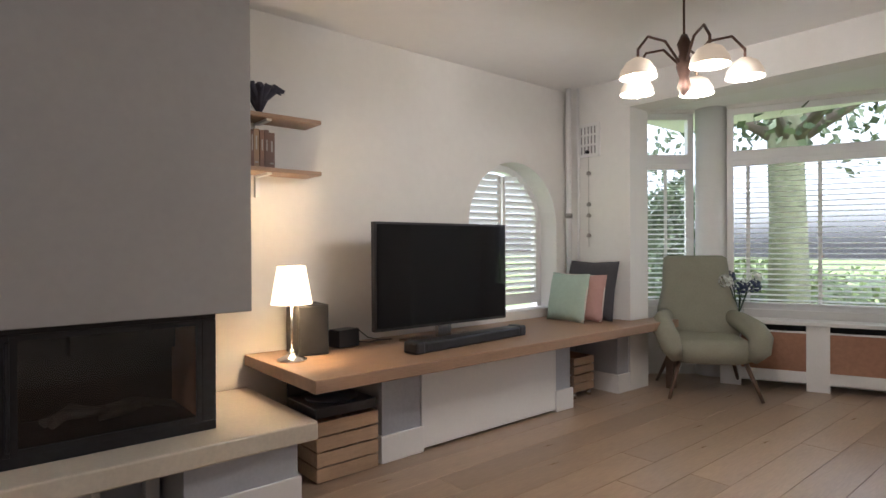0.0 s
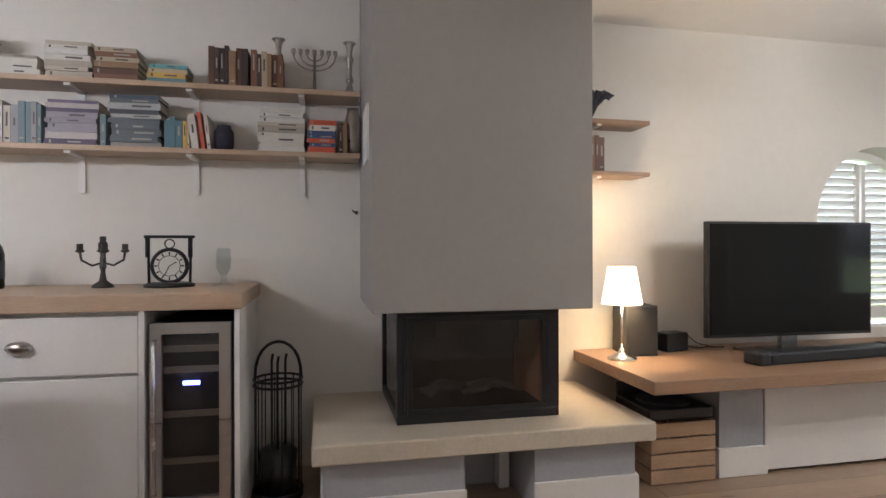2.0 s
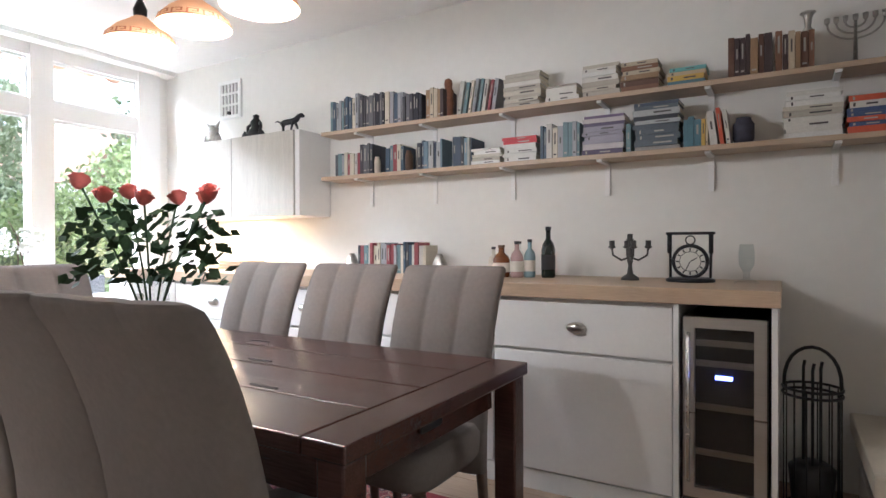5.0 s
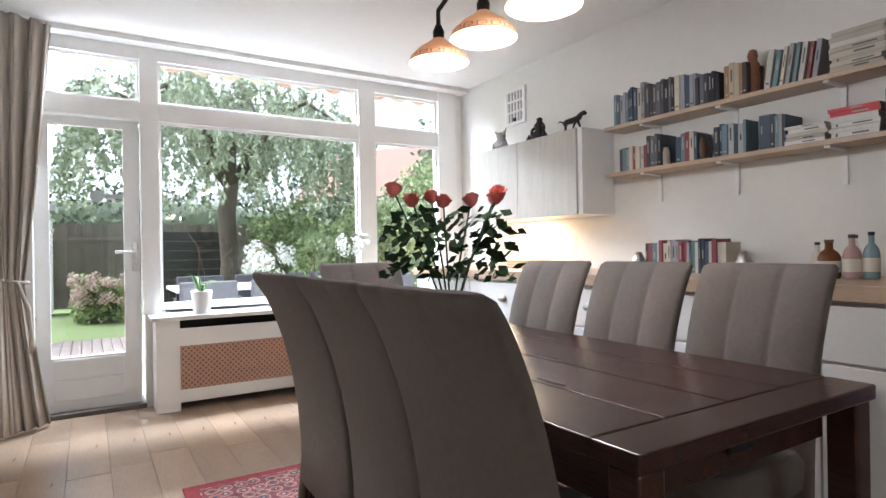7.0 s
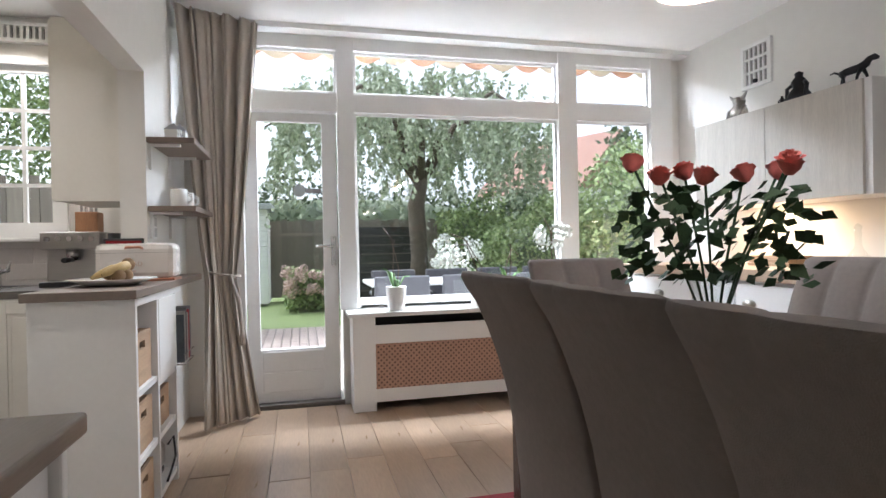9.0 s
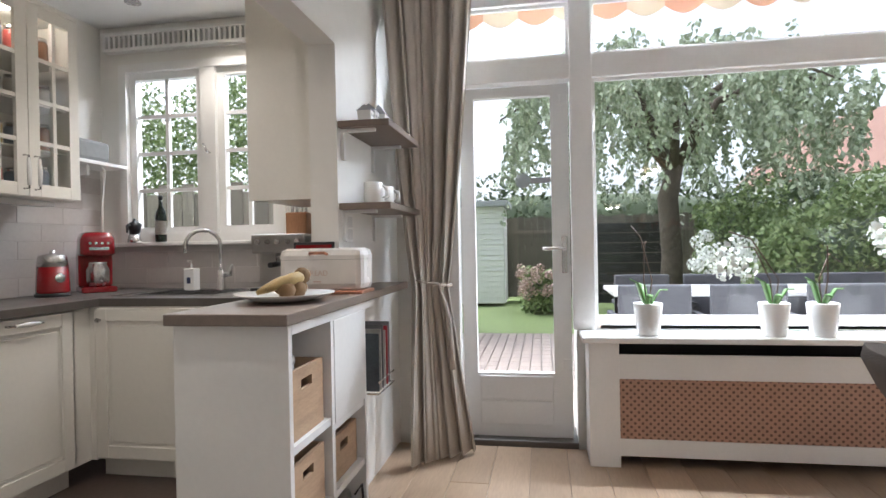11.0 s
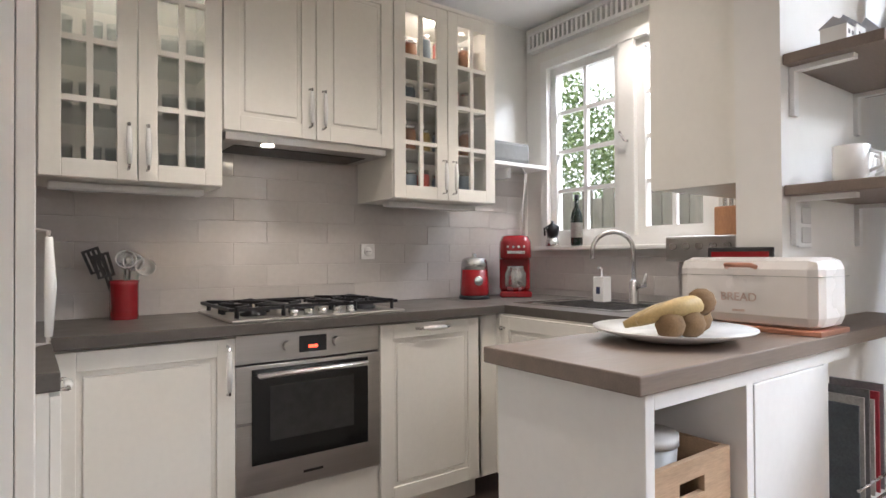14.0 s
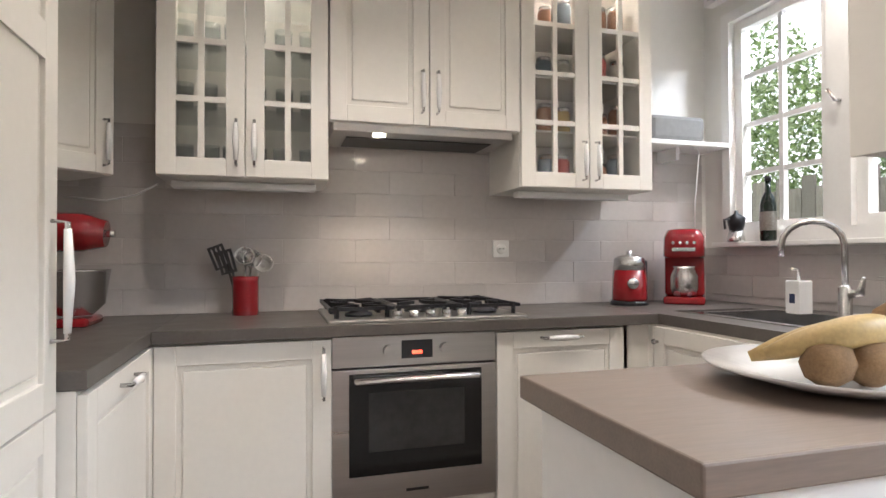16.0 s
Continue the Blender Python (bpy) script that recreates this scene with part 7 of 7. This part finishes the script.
part("plate", cyl((0, -0.004, 0), (0, 0, 0), 0.010, 12), M_BLACKM, hk)
part("peg", tube([(0, -0.003, 0), (-0.005, -0.03, 0.0), (-0.02, -0.045, 0.004), (-0.022, -0.05, 0.012)], 0.004, 6), M_BLACKM, hk)
ds = thing("suction_disc", (-4.90, 0.434, 1.503), 0, "pale round disc with a grey strip stuck on the door pane", "sticker")
part("disc", cyl((0, 0, 0), (0.008, 0, 0), 0.043, 24), mat("pale_blue_plastic", (0.50, 0.56, 0.58), 0.5, var=0.03), ds)
part("strip", box(0.0, 0.004, 0.045, 0.155, -0.016, 0.016, 0.001), M_GREYP, ds)

# orchids on the garden sill
random.seed(31)


def orchid(x, y, z, flowers, label, dy=0.0, dz=0.40):
    o = thing("orchid_pot", (x, y, z), 0, label, "potted plant", "orchids on the sill")
    part("pot", lathe([(0.052, 0), (0.055, 0.004), (0.073, 0.16), (0.069, 0.165), (0.062, 0.15), (0, 0.145)], 22), M_CERAM, o)
    for k in range(4):
        a = k * 1.7
        part("leaf", loft([[(r * math.cos(a) - w * math.sin(a), r * math.sin(a) + w * math.cos(a), zz), (r * math.cos(a), r * math.sin(a), zz + 0.004), (r * math.cos(a) + w * math.sin(a), r * math.sin(a) - w * math.cos(a), zz), (r * math.cos(a), r * math.sin(a), zz - 0.004)] for r, w, zz in ((0.0, 0.006, 0.12), (0.03, 0.016, 0.18), (0.06, 0.018, 0.21 + 0.02 * k), (0.10, 0.004, 0.20 + 0.03 * k))]), mat("orchid_leaf", (0.10, 0.22, 0.05), 0.4) if "orchid_leaf" not in bpy.data.materials else bpy.data.materials["orchid_leaf"], o)
    for s, tip in ((1, (0.02, dy - 0.05, dz + 0.14)), (-1, (-0.02, dy + 0.03, dz + 0.06))):
        part("stalk", tube([(0, 0, 0.12), (0.01, 0.02 * s, 0.28), (tip[0], 0.55 * tip[1] + 0.01 * s, 0.5 * tip[2] + 0.22), tip], 0.0035, 6), M_WALNUT, o)
    for k in range(flowers):
        p = Vector((random.uniform(-0.06, 0.06), dy + random.uniform(-0.11, 0.11), dz + random.uniform(-0.06, 0.07)))
        part("flower", bloom(0.048, 14), M_WHITEFL, o).location = p


orchid(-4.62, 1.065, 0.66, 0, "white pot with a leafy orchid past bloom", -0.03, 0.42)
orchid(-4.62, 1.66, 0.66, 9, "white pot with white orchid flowers", -0.16, 0.38)
orchid(-4.62, 1.88, 0.66, 0, "white pot with bare orchid stems", 0.06, 0.30)
orchid(-4.62, 2.24, 0.66, 14, "white pot with large white orchid flowers", -0.03, 0.48)

# ---- garden ----
def leaves(n, gen, size, seed, droop=0.0):
    rnd = random.Random(seed)
    verts, faces = [], []
    for _ in range(n):
        c_ = Vector(gen(rnd))
        d = Vector((rnd.uniform(-1, 1), rnd.uniform(-1, 1), rnd.uniform(-1, 1) - droop)).normalized()
        s_ = d.orthogonal().normalized()
        s_.rotate(Matrix.Rotation(rnd.uniform(0, 6.28), 3, d))
        L = size * rnd.uniform(0.6, 1.3)
        i = len(verts)
        verts += [c_, c_ + d * L * 0.45 + s_ * L * 0.28, c_ + d * L, c_ + d * L * 0.45 - s_ * L * 0.28]
        faces.append((i, i + 1, i + 2, i + 3))
    me = bpy.data.meshes.new("leaves")
    me.from_pydata([tuple(v) for v in verts], [], faces)
    return me


def mesh_part(name, me, material, parent=None, label=""):
    me.materials.append(material)
    ob = new(name, me)
    if parent:
        ob.parent = parent
    if label:
        ob["label"] = label
    return ob


def leafmat(name, col, col2):
    m = mat(name, col, 0.6, var=0.25, scale=3)
    n, l = m.node_tree.nodes, m.node_tree.links
    g = n.new("ShaderNodeNewGeometry")
    mixc = n.new("ShaderNodeMix")
    mixc.data_type = "RGBA"
    mixc.inputs["A"].default_value, mixc.inputs["B"].default_value = (*col, 1), (*col2, 1)
    l.new(g.outputs["Random Per Island"], mixc.inputs["Factor"])
    vmx = next(x for x in n if x.type == "VECT_MATH")
    l.new(mixc.outputs["Result"], vmx.inputs[0])
    return m


M_BARK = mat("rough_bark", (0.10, 0.08, 0.06), 0.95, var=0.4, scale=12, bump=0.8, bscale=30)
M_WILLOW = leafmat("willow_leaf", (0.20, 0.25, 0.14), (0.44, 0.49, 0.35))
M_HEDGE = leafmat("hedge_leaf", (0.12, 0.18, 0.06), (0.34, 0.42, 0.18))
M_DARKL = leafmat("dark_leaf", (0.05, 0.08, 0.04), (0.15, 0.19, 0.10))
M_TIMBER = mat("weathered_timber", (0.20, 0.17, 0.14), 0.9, var=0.3, scale=5, bump=0.3, bscale=40, island=0.2, stretch=(6, 6, 0.8))
M_PAVER = mat("pinkish_paver", (0.40, 0.33, 0.29), 0.9, var=0.15, scale=10, bump=0.2, bscale=60, island=0.06)

wt = thing("weeping_tree", (-12.0, 2.7, -0.10), 0, "weeping tree with drooping pale green strands", "tree")
part("trunk", tube([(0, 0, 0), (0.03, 0.04, 1.0), (-0.05, 0.0, 2.0), (0.05, 0.15, 2.7)], [0.20, 0.17, 0.17, 0.12], 12), M_BARK, wt)
random.seed(41)
for k in range(9):
    a = k * 0.7
    part("limb", tube([(0.0, 0.1, 2.4), (0.7 * math.cos(a), 0.8 * math.sin(a), 3.6), (1.6 * math.cos(a), 1.9 * math.sin(a), 4.0), (2.4 * math.cos(a), 2.9 * math.sin(a), 3.4)], [0.09, 0.06, 0.04, 0.015], 7), M_BARK, wt)
strands = []
for k in range(340):
    a, r = random.uniform(0, 6.283), 2.9 * math.sqrt(random.random())
    strands.append((r * math.cos(a) * 0.9, r * math.sin(a), 4.5 - 0.10 * r * r + random.uniform(-0.35, 0.35), random.uniform(0.5, 1.9)))


def willow(r):
    x, y, z, L = strands[int(r.random() * len(strands))]
    t = r.random()
    return (x + 0.12 * math.sin(5 * t + x * 7) + r.uniform(-0.05, 0.05), y + 0.12 * math.cos(4 * t + y * 5) + r.uniform(-0.05, 0.05), z - L * t)


mesh_part("crown", leaves(26000, willow, 0.105, 1, 1.0), M_WILLOW, wt)


def hedge(name, x0, x1, y0, y1, z1, n, material, label, cat_="hedge", size=0.10, seed=2, core=True):
    h = thing(name, ((x0 + x1) / 2, (y0 + y1) / 2, -0.10), 0, label, cat_)
    w, d, t = (x1 - x0) / 2, (y1 - y0) / 2, z1 + 0.10

    def gen(r):
        while True:
            p = (r.uniform(-1, 1), r.uniform(-1, 1), r.uniform(0, 1))
            lump = 0.82 + 0.18 * math.sin(p[1] * d * 2.1 + seed) * math.cos(p[0] * w * 1.7 + seed * 2)
            if p[2] < lump and (max(abs(p[0]), abs(p[1])) > 0.6 or p[2] > lump - 0.3):
                return (p[0] * w, p[1] * d, p[2] * t)
    mesh_part("foliage", leaves(n, gen, size, seed), material, h)
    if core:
        # solid dark core, its colour stands in for the shade inside the foliage
        part("dark_core", loft([sq_ring(0, 0, z * t, w * 1.5 * s_, d * 1.7 * s_, 12, 3) for z, s_ in ((0, 0.9), (0.35, 1.0), (0.62, 0.8), (0.74, 0.3))]), M_DARKL, h)


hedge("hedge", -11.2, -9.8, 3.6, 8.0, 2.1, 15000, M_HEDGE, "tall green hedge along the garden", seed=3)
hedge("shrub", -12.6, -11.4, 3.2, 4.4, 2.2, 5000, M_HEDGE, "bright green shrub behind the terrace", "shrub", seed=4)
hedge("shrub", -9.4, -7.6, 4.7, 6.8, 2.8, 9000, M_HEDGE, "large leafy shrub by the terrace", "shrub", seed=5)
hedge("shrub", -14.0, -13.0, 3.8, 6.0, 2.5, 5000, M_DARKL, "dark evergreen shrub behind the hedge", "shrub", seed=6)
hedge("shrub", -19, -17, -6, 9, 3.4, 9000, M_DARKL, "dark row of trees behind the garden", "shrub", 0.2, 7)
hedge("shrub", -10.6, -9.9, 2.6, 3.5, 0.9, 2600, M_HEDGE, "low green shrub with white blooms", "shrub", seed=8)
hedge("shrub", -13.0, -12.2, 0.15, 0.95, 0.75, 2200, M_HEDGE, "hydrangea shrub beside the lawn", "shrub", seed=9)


def blossoms(name, loc, w, h, n, r, material, label):
    o = thing(name, loc, 0, label, "flowers")
    rnd = random.Random(int(w * 100))
    for _ in range(n):
        part("bloom", bloom(r, 18), material, o).location = (rnd.uniform(-w, w) * 0.6, rnd.uniform(-w, w), rnd.uniform(0.3, 1) * h)


blossoms("white_hydrangea", (-9.9, 3.0, 0.35), 0.42, 0.9, 26, 0.09, M_WHITEFL, "white hydrangea flower heads in the garden")
blossoms("pink_hydrangea", (-12.12, 0.55, 0.0), 0.46, 0.72, 46, 0.085, mat("faded_pink_petals", (0.50, 0.36, 0.32), 0.8, var=0.2, scale=20), "faded pink hydrangea heads beside the lawn")

fn = thing("garden_fence", (-15.0, 0, -0.10), 0, "weathered vertical board fence behind the lawn", "fence")
for k in range(46):
    y = -3.0 + k * 0.15
    part("board", box(-0.012, 0.012, y, y + 0.14, 0.03, 1.85 + 0.02 * (k % 3)), M_TIMBER, fn)
for z in (0.4, 1.5):
    part("rail", box(0.013, 0.05, -3.0, 3.9, z, z + 0.07), M_TIMBER, fn)
kf = thing("garden_fence", (-7.9, 0, -0.10), 0, "weathered board fence beside the kitchen window", "fence")
for k in range(34):
    y = -6.0 + k * 0.16
    part("board", box(-0.012, 0.012, y, y + 0.15, 0.03, 2.05 - 0.12 * (k % 2)), M_TIMBER, kf)
for z in (0.4, 1.6):
    part("rail", box(-0.05, -0.013, -6.0, -0.6, z, z + 0.07), M_TIMBER, kf)
hedge("shrub", -10.6, -9.0, -7.5, -1.0, 4.6, 40000, M_HEDGE, "large trees behind the side fence", "shrub", 0.085, 12, False)
sd = thing("garden_shed", (-14.3, -0.95, -0.10), 0, "white clapboard garden shed with flat roof", "shed")
part("core", box(-0.55, 0.53, -1.2, 0.68, 0.0, 2.06), M_WHITE, sd)
for k in range(18):
    part("clapboard", box(0.0, 0.02, -1.2, 0.68, 0.0, 0.125, 0, pose(0.535, 0, 0.02 + k * 0.112, 0, -9, 0)), M_WHITE, sd)
    part("clapboard", box(-0.5, 0.53, 0.0, 0.02, 0.0, 0.125, 0, pose(0, 0.685, 0.02 + k * 0.112, 9, 0, 0)), M_WHITE, sd)
part("roof", box(-0.65, 0.68, -1.3, 0.80, 2.06, 2.18, 0.01), M_GREYP, sd)
part("door", box(0.551, 0.575, -1.0, -0.2, 0.05, 1.85, 0.005), M_WHITE, sd)
dk_ = thing("garden_screen", (-13.4, 2.1, -0.10), 0, "dark low garden screen behind the tree", "fence")
for k in range(8):
    part("board", box(-0.015, 0.015, -0.6, 0.75, 0.05 + k * 0.2, 0.235 + k * 0.2), mat("dark_stain", (0.035, 0.033, 0.03), 0.8, var=0.2) if k == 0 else bpy.data.materials["dark_stain"], dk_)

tbo = thing("garden_table", (-6.75, 2.35, -0.06), 0, "long white garden table on the terrace", "table")
part("tabletop", box(-0.42, 0.42, -1.25, 1.25, 0.76, 0.80, 0.008), M_CERAM, tbo)
for sx in (-1, 1):
    for sy in (-1, 1):
        part("leg", box(sx * 0.30, sx * 0.36, sy * 1.1, sy * 1.16, 0, 0.76), M_BLACKM, tbo)


def garden_chair():
    g = thing("garden_chair", (0, 0, 0), 0, "dark grey wicker garden chair at the white table", "chair", "garden chairs")
    part("seat", box(-0.26, 0.26, -0.02, 0.48, 0.38, 0.44, 0.012), M_WICK, g)
    part("backrest", box(-0.26, 0.26, -0.06, -0.01, 0.30, 0.88, 0.015), M_WICK, g)
    for s in (-1, 1):
        part("armrest", box(s * 0.24, s * 0.29, -0.05, 0.46, 0.60, 0.64, 0.01), M_WICK, g)
        for y in (0.0, 0.44):
            part("leg", box(s * 0.22, s * 0.27, y - 0.02, y + 0.02, 0.0, 0.60 if y else 0.4), M_WICK, g)
    return g


g0 = garden_chair()
g0.matrix_basis = pose(-6.05, 1.35, -0.06, 0, 0, 90)
for y in (2.0, 2.65, 3.3):
    copy_thing(g0, pose(-6.05, y, -0.06, 0, 0, 90))
for y in (1.5, 2.15, 2.8, 3.4):
    copy_thing(g0, pose(-7.45, y, -0.06, 0, 0, -90))

hz = thing("neighbour_house", (-34, 16.6, 0), 24, "white brick house with red tiled roof behind the hedge", "house")
part("wall", box(-4, 4, -3.5, 3.5, -0.1, 4.2), M_CERAM, hz)
bm = bmesh.new()
v = [bm.verts.new(p) for p in ((-4.3, -3.9, 4.1), (4.3, -3.9, 4.1), (4.3, 3.9, 4.1), (-4.3, 3.9, 4.1), (-4.3, 0, 7.6), (4.3, 0, 7.6))]
for f in ((0, 1, 5, 4), (2, 3, 4, 5), (0, 4, 3), (1, 2, 5), (0, 3, 2, 1)):
    bm.faces.new([v[i] for i in f])
part("roof", bm, mat("red_roof_tile", (0.30, 0.17, 0.13), 0.8, var=0.25, scale=8, bump=0.4, bscale=10), hz)
part("dormer", box(2.2, 3.9, -0.9, 0.9, 4.6, 6.0, 0.02), M_CERAM, hz)
wdw = part("window", box(3.9, 3.93, -0.6, 0.6, 4.9, 5.7), M_CERAM, hz)
part("pane", box(3.93, 3.935, -0.5, 0.5, 5.0, 5.6), M_BLACKP, wdw)
for y in (-2.0, 1.2):
    wdw = part("window", box(4.0, 4.03, y, y + 1.2, 1.2, 2.6), M_CERAM, hz)
    part("pane", box(4.03, 4.035, y + 0.08, y + 1.12, 1.28, 2.52), M_BLACKP, wdw)
hedge("tree_crown", -24, -20, 13.5, 17.5, 7.2, 5000, M_DARKL, "round tree top in the distance", "tree", 0.3, 15)

# terrace paving
tr_ = struct("pavement", box(-9.4, -5.1, -3.0, 6.5, -0.14, -0.085), M_GROUT, "pinkish brick terrace paving")
bmp = box(0, 0.205, 0, 0.10, -0.08, -0.06, 0.004)
mep = bpy.data.meshes.new("paver")
bmp.to_mesh(mep)
bmp.free()
mep.materials.append(M_PAVER)
for i in range(20):
    for j in range(14):
        pv = new("paver", mep)
        pv.parent, pv.location = tr_, (-9.38 + i * 0.2135, -0.35 + j * 0.108, 0)
# awning
awn = thing("awning", (-5.45, 0, 2.625), 0, "orange and cream striped awning with scalloped edge", "awning")
M_ORANGE = mat("orange_canvas", (0.58, 0.33, 0.21), 0.9, var=0.1)
M_CANV = mat("cream_canvas", (0.62, 0.52, 0.38), 0.9, var=0.1)
for k in range(17):
    y = -0.3 + k * 0.235
    bm = bmesh.new()
    top = [bm.verts.new((0, y + 0.235 * i / 8, 0.10)) for i in range(9)]
    bot = [bm.verts.new((0, y + 0.235 * i / 8, 0.03 - 0.055 * math.sin(math.pi * i / 8))) for i in range(9)]
    rail = [bm.verts.new((0.34, y + 0.235 * i / 8, 0.20)) for i in range(9)]
    for i in range(8):
        bm.faces.new((bot[i], bot[i + 1], top[i + 1], top[i]))
        bm.faces.new((top[i], top[i + 1], rail[i + 1], rail[i]))
    part("scallop", bm, M_ORANGE if k % 2 else M_CANV, awn)

part("cassette", box(0.27, 0.348, -0.3, 3.7, 0.17, 0.25, 0.01), M_WHITE, awn)
for y in (0.2, 3.2):
    part("arm", box(0.0, 0.29, y, y + 0.04, 0.14, 0.17, 0.004, pose(0, 0, -0.03, 0, -16, 0)), M_WHITE, awn)

# ---- street side ----
hedge("hedge", 8.4, 9.4, -1.5, 6.5, 0.95, 9000, M_HEDGE, "green hedge in front of the bay window", seed=21)
hedge("shrub", 6.9, 7.8, 3.9, 5.2, 2.0, 5000, M_DARKL, "dark shrub beside the bay window", "shrub", seed=22)
stt = thing("street_tree", (8.0, 3.05, -0.1), 0, "street tree with thick mossy trunk", "tree")
part("trunk", tube([(0, 0, 0), (0.02, 0.02, 1.5), (-0.02, 0.05, 3.0), (0.1, 0.0, 4.5)], [0.24, 0.2, 0.19, 0.15], 12), mat("mossy_bark", (0.16, 0.17, 0.10), 0.95, var=0.4, scale=10, bump=0.6, bscale=30), stt)


def street(r):
    a = r.uniform(0, 6.28)
    q = 2.8 * math.sqrt(r.random())
    return (q * math.cos(a), q * math.sin(a), 2.3 + r.random() ** 0.8 * 2.6 + 0.3 * math.sin(a * 3))


mesh_part("crown", leaves(5000, street, 0.13, 23), M_DARKL, stt)
for k in range(6):
    a = k * 1.05
    part("limb", tube([(0, 0, 2.4), (0.9 * math.cos(a), 0.9 * math.sin(a), 3.0), (2.2 * math.cos(a), 2.2 * math.sin(a), 3.2)], [0.08, 0.05, 0.015], 6), M_BARK, stt)

# ---- outdoors ----
M_GRASS = mat("lawn", (0.19, 0.25, 0.09), 0.9, var=0.35, scale=12, bump=0.5, bscale=60)
struct("ground", box(-60, 60, -60, 60, -0.30, -0.16), M_GRASS, "green lawn and ground")
# floor planks
random.seed(11)
floor = struct("floor", box(-4.79, 6.0, -0.305, 3.46, -0.022, -0.012), M_WALNUT, "wide oak plank floor")
PW = 0.19
pm = {}
y = -0.30
while y < 3.459:
    y1 = min(y + PW, 3.46)
    x = -4.79 - random.uniform(0, 1.6)
    while x < 6.0:
        L = 2.0
        a, b = max(x, -4.79), min(x + L, 6.0)
        if b - a > 0.05:
            key = (round(b - a, 2), round(y1 - y, 3))
            if key not in pm:
                bmp = box(0, key[0] - 0.002, 0, key[1] - 0.002, -0.012, 0.0, 0.0012)
                mep = bpy.data.meshes.new("plank")
                bmp.to_mesh(mep)
                bmp.free()
                mep.materials.append(M_OAKFLOOR)
                pm[key] = mep
            pl = new("plank", pm[key])
            pl.parent, pl.location = floor, (a, y, 0)
        x += L
    y = y1

# wall tiles behind the counter
random.seed(17)
spl = struct("tile_backing", box(-4.79, -1.66, YS, YS + 0.0072, ZT, 1.655), M_GROUT, "grout bed of the tiled splashback")
spw = struct("tile_backing_window", box(XW - 0.02, XW - 0.016, YS, -0.43, ZT, 1.17), M_GROUT, "grout bed under the kitchen window")
bmt = box(0, 0.2985, 0, 0.006, 0, 0.0982, 0.0015)
met = bpy.data.meshes.new("tile")
bmt.to_mesh(met)
bmt.free()
met.materials.append(M_TILE)
for r in range(7):
    off = 0.15 if r % 2 else 0.0
    for c in range(11):
        x = -4.79 + c * 0.30 - off
        z = ZT + 0.001 + r * 0.0995
        if x < -4.80 or x > -1.95:
            continue
        t_ = new("tile", met)
        t_.parent, t_.matrix_basis = spl, pose(x, YS + 0.003 + random.uniform(0, 0.001), z, random.uniform(-0.3, 0.3), 0, random.uniform(-0.25, 0.25))
for r in range(2):
    for c in range(6):
        t_ = new("tile", met)
        t_.parent, t_.matrix_basis = spw, pose(XW - 0.016, YS + 0.31 + c * 0.30 - (0.15 if r else 0), ZT + 0.03 + r * 0.0995, 0, 0, -90)
